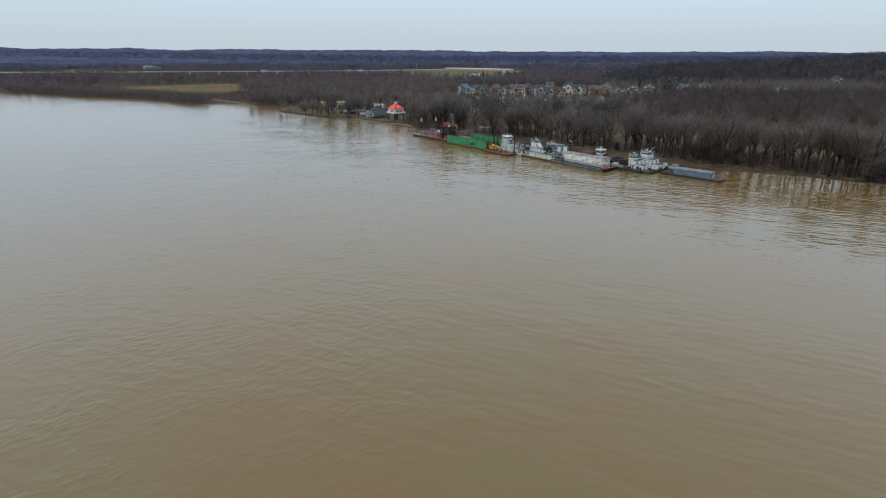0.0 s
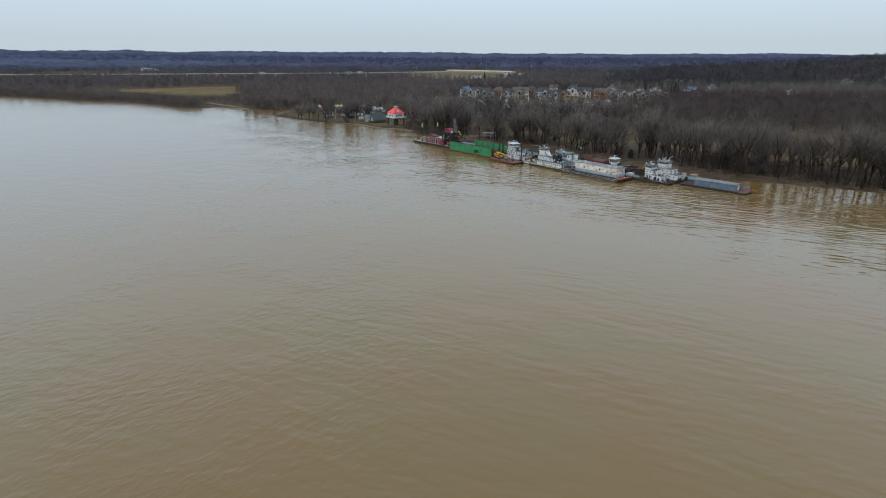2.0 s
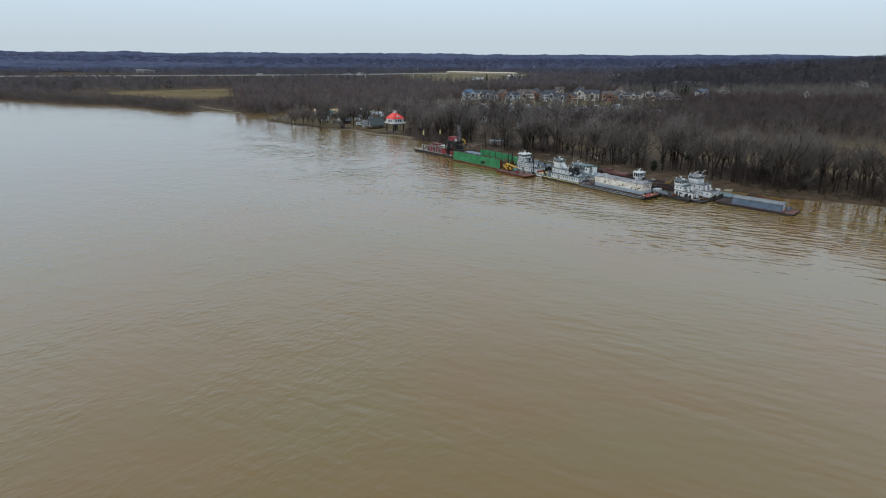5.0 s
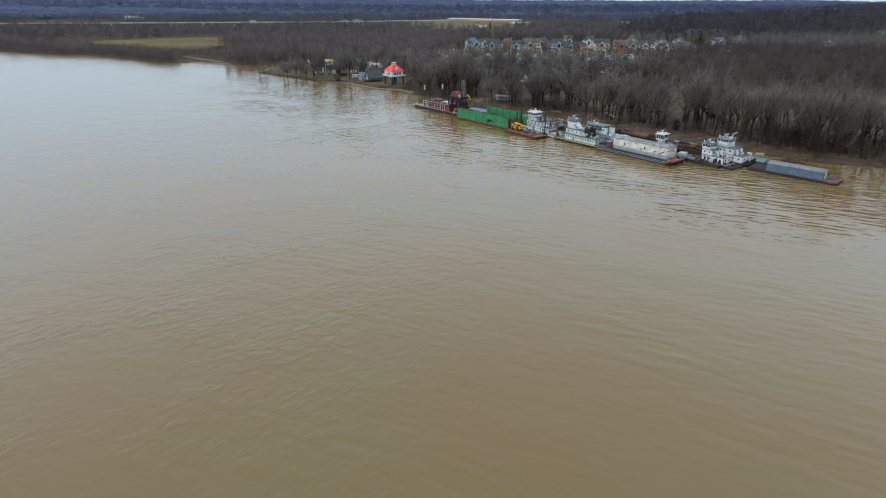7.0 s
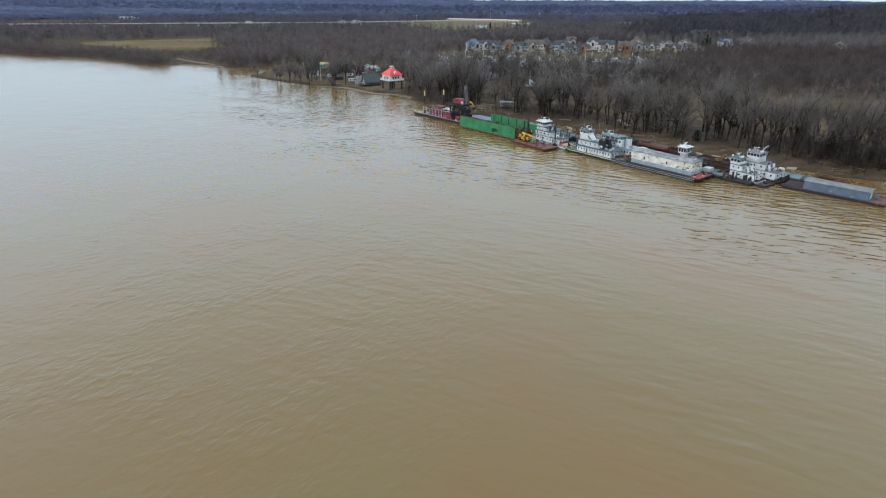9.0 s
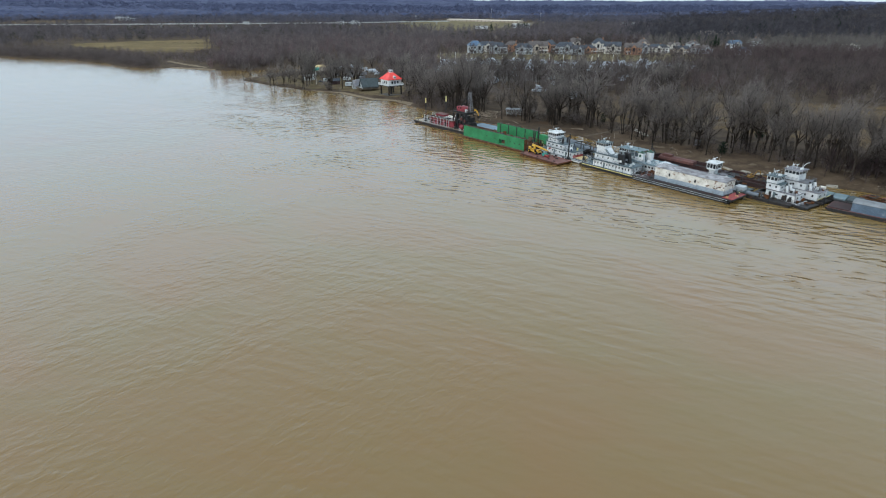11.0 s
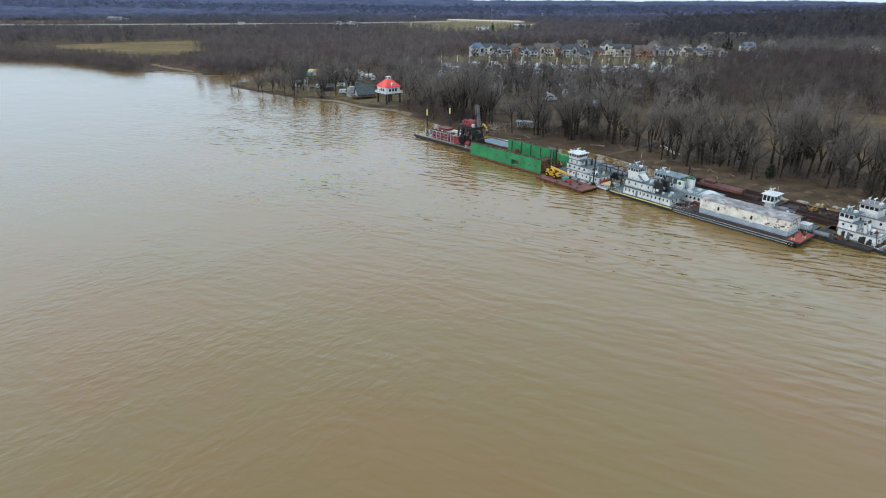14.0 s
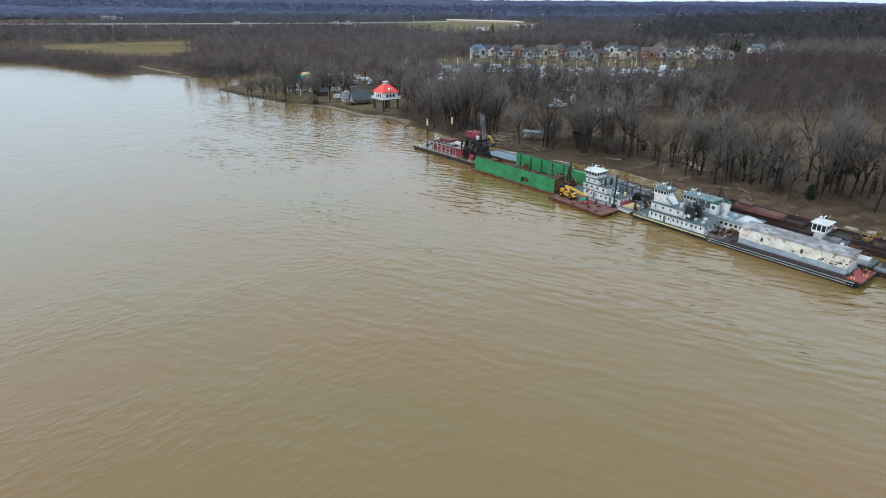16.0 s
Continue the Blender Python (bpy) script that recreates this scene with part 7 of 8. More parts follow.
# ---- houses on the rise behind the marina ----
def house(x, y, wide, tall, wall, roof, label, hip=False, turn=0.0, deck=True, seed=0):
    r = random.Random(seed)
    z = ground_at(x, y)
    tall = tall - z
    h = thing("house", pose(x, y, z, 0, 0, turn), label, "house", "houses behind the marina")
    deep, w2 = 11.0, wide / 2
    eave = tall * 0.62
    body = part("wall", one(box, -w2, w2, 0, deep, -1.0, eave), wall, h)
    n = max(2, round(wide / 4))
    for z0, hh in ((eave * 0.24, 1.6), (eave * 0.72, 1.5)):
        for xc in spaced(-w2 + 0.6, w2 - 0.6, n):
            w = part("window", one(box, xc - 0.9, xc + 0.9, -0.06, 0, z0 - hh / 2, z0 + hh / 2), M["glass"], body)
            part("frame", one(box, xc - 1.05, xc + 1.05, -0.1, -0.03, z0 + hh / 2, z0 + hh / 2 + 0.16), M["white"], w)
    o = 0.7
    bm = bmesh.new()
    if hip:
        k = min(deep, wide) * 0.42
        b = [bm.verts.new(p) for p in ((-w2 - o, -o, eave), (w2 + o, -o, eave), (w2 + o, deep + o, eave), (-w2 - o, deep + o, eave))]
        t = [bm.verts.new(p) for p in ((-w2 + k, deep / 2, tall), (w2 - k, deep / 2, tall))]
        bm.faces.new((b[0], b[1], t[1], t[0])), bm.faces.new((b[2], b[3], t[0], t[1])), bm.faces.new((b[1], b[2], t[1])), bm.faces.new((b[3], b[0], t[0])), bm.faces.new(b[::-1])
    else:
        prism(bm, [(-o, eave - 0.1), (deep + o, eave - 0.1), (deep / 2, tall)], "x", -w2 - o, w2 + o)
    part("roof", bm, roof, h)
    gx = r.uniform(-0.25, 0.25) * wide
    g = part("front_gable", one(prism, [(gx - 3.2, -0.2), (gx + 3.2, -0.2), (gx + 3.2, eave), (gx, eave + 3.0), (gx - 3.2, eave)], "y", -2.4, 3.0), wall, h)
    part("gable_window", one(box, gx - 1.3, gx + 1.3, -2.48, -2.4, eave * 0.5, eave * 0.95), M["glass"], g)
    for s in (-1, 1):
        bm = bmesh.new()
        prism(bm, [(gx + s * 3.8, eave - 0.5), (gx + s * 3.8, eave - 0.25), (gx, eave + 3.3), (gx, eave + 3.05)], "y", -2.9, 5.2)
        part("gable_roof", bm, roof, h)
    if deck:
        dz = eave * 0.46
        x0, x1 = (gx + 3.4, w2) if gx < 0 else (-w2, gx - 3.4)
        dk = part("balcony", one(box, x0, x1, -3.0, 0, dz - 0.25, dz), M["white"], h, bevel=0.03)
        for xc in (x0 + 0.2, (x0 + x1) / 2, x1 - 0.2):
            part("balcony_post", one(box, xc - 0.15, xc + 0.15, -2.9, -2.6, -0.5, dz - 0.25), M["white"], dk)
        railing(h, [(x0, -2.9), (x1, -2.9)], dz, 1.0, 1.2, M["white"], 2, 0.05)
    cx = r.uniform(-0.35, 0.35) * wide
    part("chimney", one(box, cx - 0.5, cx + 0.5, deep * 0.6, deep * 0.6 + 1.0, eave, tall + 0.9), M["brick"], h, bevel=0.03)
    return h


ROW = [
    (3, 853, 16, 17.5, "siding", "blue_roof", "pale grey house with a blue metal roof", True, 18),
    (29, 845, 20, 16.2, "siding", "shingle", "pale blue-grey house with dark hipped roof", True, 4),
    (47, 881, 16, 15.5, "brick", "shingle_brown", "brick house with brown-grey roof", True, 0),
    (58, 842, 20, 15.4, "siding", "shingle", "low grey house with dark shingles", True, -4),
    (76, 850, 22, 17.5, "tan", "shingle_brown", "tan house with broad brown-grey gable roof", False, 8),
    (107, 847, 22, 17.0, "siding", "shingle", "grey house with tall arched window wall", True, 0),
    (131, 920, 12, 17.3, "cream", "shingle_brown", "house with a pointed cream gable", False, 0),
    (136, 857, 18, 13.4, "brick", "shingle", "orange brick house with dark roof", True, 3),
    (154, 886, 15, 19.0, "cream", "shingle", "tall cream house with steep dark roof", True, 0),
    (163, 853, 18, 17.2, "cream", "shingle", "cream house with dark balconies", False, -6),
    (184, 843, 19, 16.6, "brick", "shingle_brown", "orange-tan brick house with stepped balconies", False, -10),
    (212, 900, 13, 18.0, "tan", "shingle_brown", "tan house with pointed roof behind the row", True, 0),
    (222, 872, 24, 13.6, "cream", "shingle", "long pale house with balconies", True, -4),
    (259, 930, 14, 12.0, "cream", "shingle_brown", "small cream house among trees", False, 0),
    (286, 936, 14, 14.0, "siding", "shingle_brown", "grey house among bare trees", True, 0),
    (271, 865, 24, 13.2, "siding", "shingle_brown", "wide grey house behind twigs", True, -8),
    (340, 935, 16, 15.0, "white", "blue_roof", "white house with dark blue roof", False, 20),
    (17, 880, 15, 15.0, "cream", "shingle", "cream house with a dark gable roof", False, 6),
    (92, 872, 14, 18.0, "brick", "shingle", "brick house with a tall dark roof", True, -5),
    (120, 838, 15, 14.0, "siding", "shingle", "pale grey house with balconies above the lawn", False, 4),
    (200, 862, 14, 15.5, "siding", "shingle", "grey house with a steep dark roof", True, 6),
    (246, 858, 15, 13.0, "tan", "shingle", "tan house with dark shingles", False, 3),
    (311, 845, 16, 12.6, "siding", "blue_roof", "low house with blue-grey roof", True, -12),
]
for i, (x, y, wide, tall, wall, roof, label, hip, turn) in enumerate(ROW):
    house(x, y, wide, tall, M[wall], M[roof], label, hip, turn, i % 3 != 2, i)
for i, (x, y, w, t) in enumerate(((473, 915, 18, 13), (498, 800, 18, 11), (640, 1060, 16, 14), (760, 1130, 18, 16), (390, 985, 15, 13))):
    house(x, y, w, t + ground_at(x, y) - 3, M[("cream", "siding", "white", "tan", "siding")[i]], M["shingle_brown"], "far house half hidden by bare trees", i % 2 == 0, 10 * i - 20, False, 40 + i)

# ---- marina: berths, piles and wrapped boats ----

def cruiser(at, label, covered):
    b = thing("cabin_cruiser", at, label, "boat", "boats laid up in the marina")
    bm = bmesh.new()
    rows = []
    for s, wdt, keel, deck in ((-5.0, 1.5, 0.3, 1.5), (-1.5, 1.75, 0.0, 1.6), (2.0, 1.6, 0.0, 1.8), (4.2, 0.9, 0.4, 2.0), (5.6, 0.05, 1.2, 2.2)):
        rows.append([bm.verts.new((s, -wdt, deck)), bm.verts.new((s, -wdt * 0.75, keel + 0.3)), bm.verts.new((s, 0, keel)), bm.verts.new((s, wdt * 0.75, keel + 0.3)), bm.verts.new((s, wdt, deck))])
    for a, c2 in zip(rows, rows[1:]):
        for i in range(4):
            bm.faces.new((a[i], a[i + 1], c2[i + 1], c2[i]))
        bm.faces.new((a[4], a[0], c2[0], c2[4]))
    bm.faces.new(rows[0]), bm.faces.new(rows[-1])
    bmesh.ops.recalc_face_normals(bm, faces=bm.faces)
    part("hull", bm, M["wrap"], b)
    if covered:
        part("winter_cover", one(prism, [(-1.85, 1.4), (-1.7, 2.6), (-0.5, 4.2), (0.5, 4.2), (1.7, 2.6), (1.85, 1.4)], "x", -5.0, 3.6), M["wrap"], b, "white shrink-wrap winter cover", 0.25)
    else:
        c2 = part("cabin", one(prism, [(-2.6, 1.6), (3.2, 1.8), (1.6, 3.0), (-2.6, 3.1)], "y", -1.35, 1.35), M["wrap"], b, "", 0.12)
        panes(c2, [(-0.6, -1.35, 2.5)], 2.6, 0.5, "y-")
        part("bridge", one(prism, [(-2.4, 3.1), (0.6, 3.05), (0.0, 3.9), (-2.4, 4.0)], "y", -1.1, 1.1), M["wrap"], b, "", 0.1)
        part("arch", one(box, -2.5, -2.2, -1.2, 1.2, 4.0, 4.9), M["white"], b, bevel=0.08)
    for x in (-3, 1.5):
        part("cradle", one(box, x - 0.2, x + 0.2, -1.2, 1.2, -0.5, 0.5), M["wood"], b)
    return b


first = [cruiser(pose(0, 0, 0), "white cabin cruiser under winter shrink-wrap", True), cruiser(pose(0, 0, 0), "white flybridge cabin cruiser laid up", False)]
rm = random.Random(17)
spots = []
for y0 in (608, 630, 652, 674, 696, 716, 734, 752):
    x = -30 if y0 > 630 else 20
    end = 205 if y0 > 680 else 125
    while x < end:
        if rm.random() < (0.52 if y0 > 680 else 0.45):
            spots.append((x, y0 + rm.uniform(-4, 4), rm.choice((0, 180)) + rm.uniform(-28, 28), rm.uniform(0.6, 0.95)))
        x += rm.uniform(8.0, 13.0)
spots += [(66, 515, 20, 1.2), (44, 545, 15, 1.1), (55, 560, 80, 1.1), (12, 585, 40, 1.3), (-20, 640, 60, 1.4), (-114, 698, 30, 0.8), (-124, 678, 60, 0.8), (-98, 670, 80, 0.7), (-106, 682, 10, 0.7), (-90, 655, 20, 0.75), (-84, 640, 70, 0.75)]
for i, (x, y, a, s) in enumerate(spots):
    m = pose(x, y, ground_at(x, y) + 0.45 * s, 0, 0, a) @ Matrix.Scale(s, 4)
    if i < 2:
        first[i].matrix_world = m
    else:
        copy_thing(first[i % 3 % 2], m).scale = m.to_scale()
laid("marina_yard", MARINA, M["gravel"], "grey gravel yard of the marina", "yard", 0.05, 6)
pile0 = None
for i, (x, y) in enumerate([(-36, 775), (-20, 772), (-8, 779), (12, 770), (30, 776), (44, 770), (62, 768), (78, 764), (92, 760), (112, 768), (128, 762), (142, 757), (150, 772), (170, 760), (185, 754), (60, 742), (96, 738), (118, 745), (-55, 760), (-70, 770)]):
    if pile0 is None:
        pile0 = thing("dock_pile", pose(x, y, ground_at(x, y)), "tall pale dock pile with a light cap", "pile", "piles of the marina")
        part("shaft", one(rod, (0, 0, -1), (0, 0, 6.8), 0.32, 8), M["cream"], pile0)
        part("cap", one(rod, (0, 0, 6.8), (0, 0, 7.3), 0.36, 8, 0.1), M["white"], pile0)
    else:
        copy_thing(pile0, pose(x, y, ground_at(x, y)))

# ---- riverside camp on the point ----
h = thing("boathouse", pose(-132, 611, ground_at(-132, 611), 0, 0, 38), "low white boathouse with a flat pale roof", "boathouse")
bw = part("wall", one(box, -7, 1, 0, 6, -0.5, 3.2), M["white"], h)
part("roof", one(prism, [(-0.8, 3.2), (6.8, 3.2), (6.8, 3.4), (3, 4.4), (-0.8, 3.4)], "x", -7.6, 1.6), M["concrete"], h)
panes(bw, [(x, 0, 1.9) for x in (-5, -1.5)], 1.4, 1.0, "y-")
h = thing("canopy", pose(-142, 648, ground_at(-142, 648), 0, 0, 5), "teal canvas canopy over a boat lift", "canopy")
part("cover", one(prism, [(-3.2, 3.6), (-2.6, 5.0), (0, 6.0), (2.6, 5.0), (3.2, 3.6)], "x", -7, 6), M["teal"], h, bevel=0.2)
for x in (-6.5, 5.5):
    for y in (-2.8, 2.8):
        part("post", one(rod, (x, y, -0.5), (x, y, 3.8), 0.14, 6), M["white"], h)
h = thing("long_shed", pose(-148, 675, ground_at(-148, 675), 0, 0, 12), "long tan storage shed with pale roof", "shed")
part("wall", one(box, -13, 13, 0, 7, -0.5, 3.6), M["tan"], h)
part("roof", one(prism, [(-0.6, 3.6), (7.6, 3.6), (3.5, 5.2)], "x", -13.5, 13.5), M["tarp"], h)
h = thing("cabin", pose(-109, 586, ground_at(-109, 586), 0, 0, 20), "small maroon cabin with grey roof", "cabin")
part("wall", one(box, -4, 4, 0, 5, -0.5, 2.8), M["maroon"], h)
part("roof", one(prism, [(-0.6, 2.8), (5.6, 2.8), (2.5, 4.6)], "x", -4.5, 4.5), M["shingle"], h)
for i, (x, y, a) in enumerate(((-96, 577, 10), (-92, 590, 40), (-118, 600, 25), (-104, 606, -10))):
    c = thing("camper_trailer", pose(x, y, ground_at(x, y), 0, 0, a), "white camper trailer parked on the grass", "camper", "campers at the riverside")
    b2 = part("body", one(prism, [(-3.2, 0.6), (3.2, 0.6), (3.4, 1.6), (2.8, 2.9), (-3.0, 2.9), (-3.3, 1.4)], "y", -1.15, 1.15), M["white"], c, "", 0.1)
    panes(b2, [(-1.6, -1.15, 2.0), (1.4, -1.15, 2.0)], 1.0, 0.6, "y-")
    for x2 in (-0.5, 0.5):
        for y2 in (-1.0, 1.0):
            part("wheel", one(rod, (x2, y2 - 0.12, 0.35), (x2, y2 + 0.12, 0.35), 0.35, 10), M["rubber"], c)
h = thing("cabin", pose(-88, 568, ground_at(-88, 568), 0, 0, 27), "small pale grey cabin with a steep roof beside the hut", "cabin")
cw = part("wall", one(prism, [(-2.6, -0.3), (2.6, -0.3), (2.6, 2.6), (0, 5.8), (-2.6, 2.6)], "x", -3.6, 3.6), M["siding"], h)
panes(cw, [(-3.6, 0, 3.4), (-3.6, -1.2, 1.4)], 0.9, 1.1, "x-")
for k in (-1, 1):
    part("roof", one(prism, [(k * 3.1, 2.0), (k * 3.1, 2.2), (0, 6.1), (0, 5.9)], "x", -4.0, 4.0), M["roof_grey"], h)
for x, y, a in ((-118, 628, 20), (-104, 622, -30), (-92, 608, 60), (-128, 642, 10), (-110, 650, 45), (-96, 636, -15), (-138, 634, 70)):
    b2 = thing("box_trailer", pose(x, y, ground_at(x, y), 0, 0, a), "grey box trailer parked behind the camp", "trailer", "trailers at the camp")
    part("body", one(box, -3.4, 3.4, -1.2, 1.2, 0.8, 3.3), M["roof_grey"], b2, bevel=0.06)
    part("drawbar", one(beam, (3.4, 0, 0.9), (4.8, 0, 0.6), 0.14), M["dark"], b2)
    for x2 in (-1.2, -0.3):
        for y2 in (-1.0, 1.0):
            part("wheel", one(rod, (x2, y2 - 0.14, 0.42), (x2, y2 + 0.14, 0.42), 0.42, 10), M["rubber"], b2)
p0 = thing("utility_pole", pose(-123.4, 585.3, ground_at(-123.4, 585.3)), "pale wooden utility pole", "pole", "poles")
part("shaft", one(rod, (0, 0, -1), (0, 0, 10), 0.2, 8, 0.14), M["cream"], p0)
part("crossarm", one(box, -1.1, 1.1, -0.08, 0.08, 9.0, 9.2), M["wood"], p0)
for x, y, k in ((212, 316, 0.7), (-95, 640, 0.7), (65, 409, 0.25)):
    copy_thing(p0, pose(x, y, ground_at(x, y)) @ Matrix.Scale(k, 4)).scale = (k, k, k)
for x, y in ((-124, 551), (-91, 527)):
    c = thing("channel_stake", pose(x, y, 0), "thin dark stake standing in the shallows", "stake", "stakes")
    part("shaft", one(rod, (0, 0, -1.5), (0.1, 0, 2.0), 0.16, 6), M["dark"], c)

# ---- bank: open pavilion, lane, parked cars, planks ----
LANE = [(52, 416), (53.2, 414.6), (65, 421), (78, 434.5), (90, 442), (112, 442), (146, 440), (200, 425), (201, 428), (148, 443), (112, 445), (89, 445), (76, 436.5), (63.5, 422.8)]
laid("lane", LANE, M["lane"], "pale gravel lane between the bank trees", "lane", 0.16, 0.9)
h = thing("pavilion", pose(21, 466, ground_at(21, 466), 0, 0, -20), "open pale green picnic pavilion with railings", "pavilion")
part("floor", one(box, -4.2, 4.2, -2.4, 2.4, 0.4, 0.6), M["wood"], h)
for x in (-4, -1.4, 1.4, 4):
    for y in (-2.2, 2.2):
        part("post", one(box, x - 0.11, x + 0.11, y - 0.11, y + 0.11, -0.6, 3.2), M["siding"], h)
part("roof", one(prism, [(-2.9, 3.2), (2.9, 3.2), (2.9, 3.35), (0, 3.9), (-2.9, 3.35)], "x", -4.8, 4.8), M["tin_roof"], h)
railing(h, [(-4, -2.2), (4, -2.2), (4, 2.2), (-4, 2.2), (-4, -2.2)], 0.6, 1.0, 0.7, M["siding"], 2, 0.05)


def car(at, label):
    c = thing("parked_car", at, label, "car", "cars parked by the lane")
    part("body", one(prism, [(-2.2, 0.35), (2.2, 0.35), (2.25, 0.8), (1.2, 0.95), (-1.9, 1.0), (-2.25, 0.8)], "y", -0.88, 0.88), M["car_paint"], c, "", 0.08)
    part("cabin", one(prism, [(-1.7, 0.95), (1.1, 0.95), (0.4, 1.5), (-1.3, 1.5)], "y", -0.76, 0.76), M["glass"], c, "", 0.06)
    part("roof", one(box, -1.25, 0.35, -0.7, 0.7, 1.48, 1.54), M["car_paint"], c, bevel=0.02)
    for x in (-1.4, 1.4):
        for y in (-0.82, 0.82):
            w = part("wheel", one(rod, (x, y - 0.1, 0.34), (x, y + 0.1, 0.34), 0.34, 12), M["rubber"], c)
            part("rim", one(rod, (x, y - 0.12, 0.34), (x, y + 0.12, 0.34), 0.18, 8), M["roof_grey"], w)
    return c


car0 = car(pose(103, 456, ground_at(103, 456), 0, 0, 15), "dark car parked under the bank trees")
for x, y, a in ((108, 457.5, 15), (113.5, 458, 20), (98, 455, 5), (130, 452, 80)):
    copy_thing(car0, pose(x, y, ground_at(x, y) + 0.1, 0, 0, a))
car1 = car(pose(-113, 593, ground_at(-113, 593), 0, 0, 30), "dark car parked at the riverside camp")
for x, y, a in ((-101, 597, 80), (-123, 598, 10), (-96, 622, 50), (-140, 620, -20)):
    copy_thing(car1, pose(x, y, ground_at(x, y), 0, 0, a))
b = thing("gangway", pose(80, 419.5, ground_at(80, 419.5) + 0.1, 0, 0, 97), "old timber gangway lying on the bank", "gangway")
for y in (-0.7, 0.7):
    part("side_beam", one(box, -8, 8, y - 0.12, y + 0.12, 0, 0.5), M["cream"], b)
for i in range(16):
    part("tread", one(box, -7.8 + i, -7.1 + i, -0.6, 0.6, 0.1, 0.18), M["wood"], b)
b = thing("electric_cabinet", pose(99, 394, ground_at(99, 394), 0, 0, -48), "pale grey electric cabinet among the trunks", "cabinet")
part("body", one(box, -1.0, 1.0, -0.6, 0.6, -0.2, 2.4), M["roof_grey"], b, bevel=0.05)
part("lid", one(box, -1.1, 1.1, -0.7, 0.7, 2.4, 2.55), M["roof_grey"], b)
rd = random.Random(31)
for x, y in ((112, 348.5), (108, 351), (104, 354), (99, 358), (93, 363), (88, 367.5), (120, 341), (127, 336), (84, 372), (79, 377)):
    w, k = rd.uniform(1.1, 2.2), rd.uniform(0.7, 1.2)
    t = thing("concrete_slab", pose(x, y, max(ground_at(x, y), 0.1) + 0.05, rd.uniform(-9, 9), rd.uniform(-9, 9), rd.uniform(-75, -20)), "broken pale concrete slab tipped on the bank", "slab", "slabs on the bank")
    part("block", one(prism, [(-w, -k), (w * 0.8, -k * 0.9), (w, k * 0.7), (w * 0.2, k), (-w * 0.9, k * 0.8)], "z", -0.3, 0.35), M["slab"], t, bevel=0.06)
cv, cf = clump(190, 7.0, 520, 2.9, 0.09)
for x, y, k in ((103, 376, 0.9), (131, 404, 1.1), (121, 398, 0.8), (66, 441, 0.8), (150, 352, 1.0), (40, 462, 0.7)):
    t = thing("cedar", pose(x, y, ground_at(x, y), 0, 0, rd.uniform(0, 360)) @ Matrix.Scale(k, 4), "dark green cedar among the bare trees", "tree", "cedars on the bank")
    part("trunk", one(rod, (0, 0, -0.5), (0, 0, 4), 0.16, 6, 0.08), M["bark"], t)
    put_mesh("crown", cv, cf, M["evergreen"], t)
log0 = None
for i in range(90):
    if i < 66:
        x, y = 3 + rd.gauss(0, 5), 467 + rd.gauss(0, 6)
    else:
        s = rd.uniform(0.05, 0.9)
        p, n = bank_point(s)
        x, y = p + n * rd.uniform(2, 14)
    m = pose(x, y, ground_at(x, y) + (0.15 if i > 65 else 0.15 + 0.7 * max(0.0, 1 - math.hypot(x - 3, y - 467) / 7)), 0, rd.uniform(-9, 9), rd.uniform(0, 180)) @ Matrix.Scale(rd.uniform(0.5, 1.3), 4)
    if log0 is None:
        log0 = thing("driftwood", m, "bleached driftwood log stranded on the bank", "log", "driftwood")
        part("stem", one(rod, (-2.6, 0, 0), (2.6, 0, 0.1), 0.24, 6, 0.1), M["bleached"], log0)
        part("branch", one(rod, (0.6, 0, 0.05), (1.8, 0.9, 0.5), 0.1, 5, 0.03), M["bleached"], log0)
    else:
        copy_thing(log0, m).scale = m.to_scale()

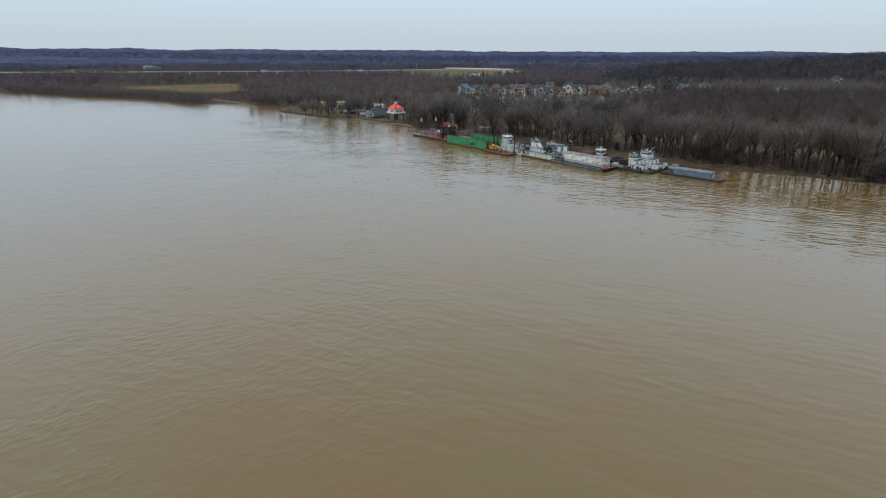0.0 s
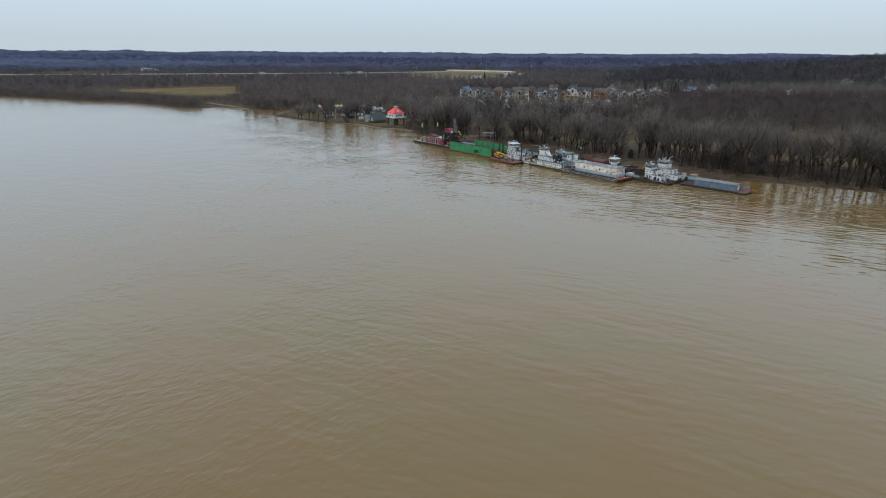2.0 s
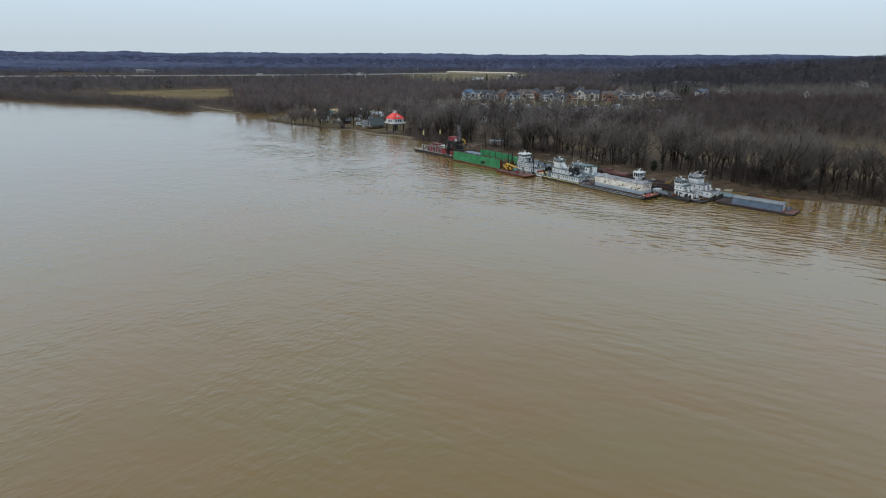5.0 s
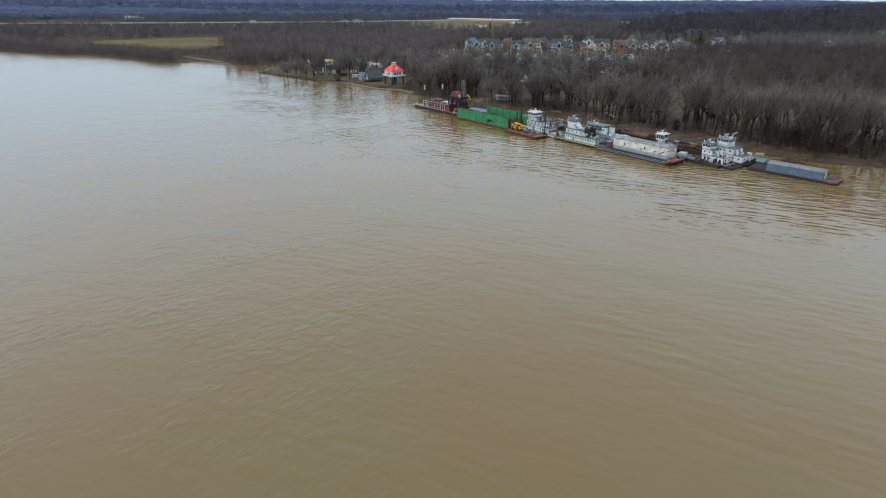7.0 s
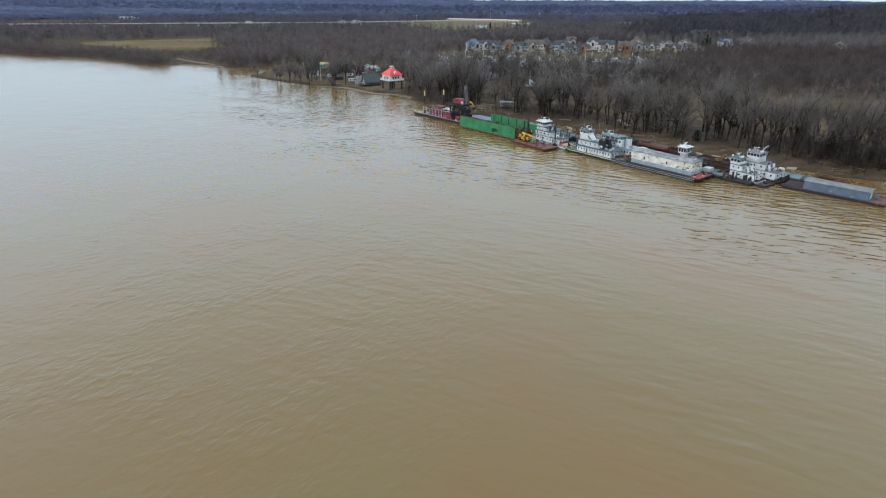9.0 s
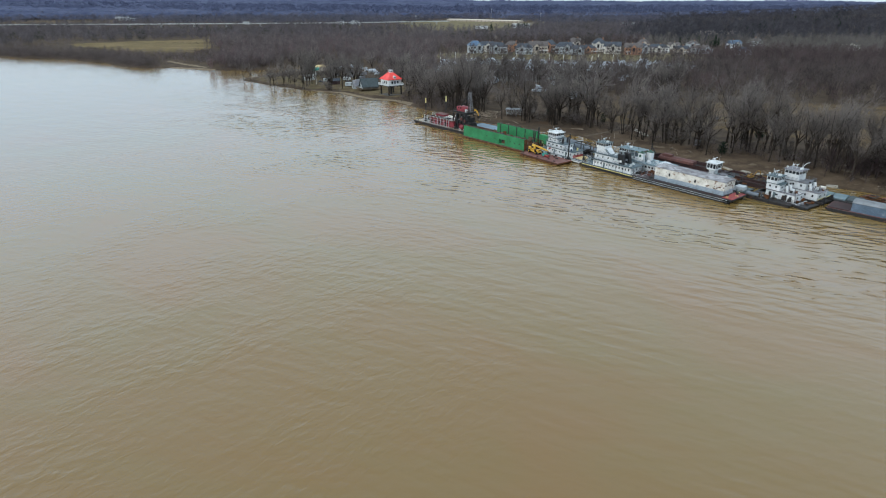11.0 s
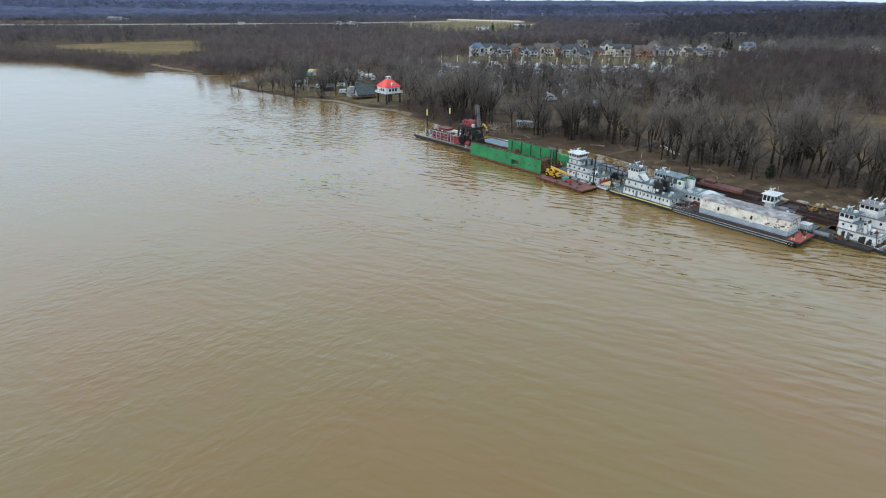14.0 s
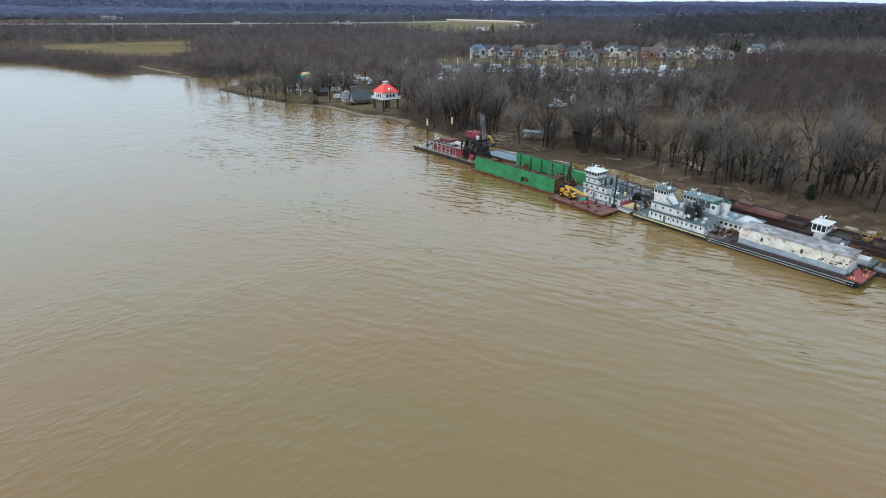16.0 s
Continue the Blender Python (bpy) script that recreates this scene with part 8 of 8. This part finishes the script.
# ---- far road on its embankment and far buildings ----
def causeway():
    c = thing("causeway", pose(0, 0, 0), "long pale concrete causeway with a bright parapet", "bridge")
    R = [Vector((x, y, 0)) for x, y in ROAD[:6]]
    for a, b in zip(R, R[1:]):
        d = (b - a).normalized()
        s = Vector((-d.y, d.x, 0)) * 7
        for nm, o0, o1, z0, z1, mat in (("road_deck", -1.0, 1.0, 10.4, 11.4, "concrete"), ("parapet", -1.08, -0.98, 10.6, 12.2, "concrete"), ("parapet", 0.98, 1.08, 10.6, 12.0, "white")):
            bm = bmesh.new()
            v = [bm.verts.new(p + s * o + Vector((0, 0, z))) for z in (z0, z1) for p, o in ((a, o0), (b, o0), (b, o1), (a, o1))]
            for q in ((0, 1, 2, 3), (4, 5, 6, 7), (0, 1, 5, 4), (1, 2, 6, 5), (2, 3, 7, 6), (3, 0, 4, 7)):
                bm.faces.new([v[i] for i in q])
            bmesh.ops.recalc_face_normals(bm, faces=bm.faces)
            part(nm, bm, M[mat], c)
        n = int((b - a).length / 60)
        for i in range(n):
            p = a.lerp(b, (i + 0.5) / n)
            part("pier", one(box, p.x - 1.5, p.x + 1.5, p.y - 2, p.y + 2, 0, 10.4), M["concrete"], c)


causeway()
for x, y, w, dp, tall, turn, mat, label in (
    (36, 1925, 235, 30, 4, -31, "tan", "very long low beige warehouse beyond the fields"),
    (-1010, 1890, 34, 14, 9, 12, "white", "white farm building on the far plain"),
    (-985, 1900, 12, 9, 6, 12, "white", "small white outbuilding on the far plain"),
    (110, 1525, 40, 20, 8, -5, "siding", "pale low building beside the far field"),
    (20, 1462, 26, 12, 6, 5, "white", "white low building near the field edge"),
    (-300, 1700, 22, 10, 8, 30, "white", "small white building by the far road"),
    (-330, 1680, 14, 10, 8, 30, "white", "white gabled building by the far road"),
    (434, 1240, 70, 14, 4.5, -14, "tan", "long pale building among far woods"),
    (380, 1640, 40, 14, 6, -6, "siding", "long grey building among far woods"),
    (-560, 1650, 14, 10, 6, 14, "siding", "grey building beside the causeway"),
):
    z = ground_at(x, y)
    h = thing("far_building", pose(x, y, z, 0, 0, turn), label, "building")
    bw = part("wall", one(box, -w / 2, w / 2, -dp / 2, dp / 2, -2, tall), M[mat], h)
    part("roof", one(prism, [(-dp / 2 - 0.6, tall), (dp / 2 + 0.6, tall), (0, tall + dp * 0.07)], "x", -w / 2 - 0.6, w / 2 + 0.6), M["tan" if mat == "tan" else "concrete"], h)
    n = max(2, int(w / 12))
    panes(bw, [(xc, -dp / 2, tall * 0.5) for xc in spaced(-w / 2, w / 2, n)], 3.0, 2.2, "y-", 0.1)
for x, y, tall in ((60, 2040, 34), (200, 1950, 24), (-150, 1800, 20)):
    m = thing("radio_mast", pose(x, y, ground_at(x, y)), "thin pale radio mast", "mast", "masts")
    part("shaft", one(rod, (0, 0, -1), (0, 0, tall), 0.35, 6, 0.15), M["siding"], m)
    part("platform", one(box, -1.6, 1.6, -1.6, 1.6, tall * 0.85, tall * 0.85 + 1), M["white"], m)
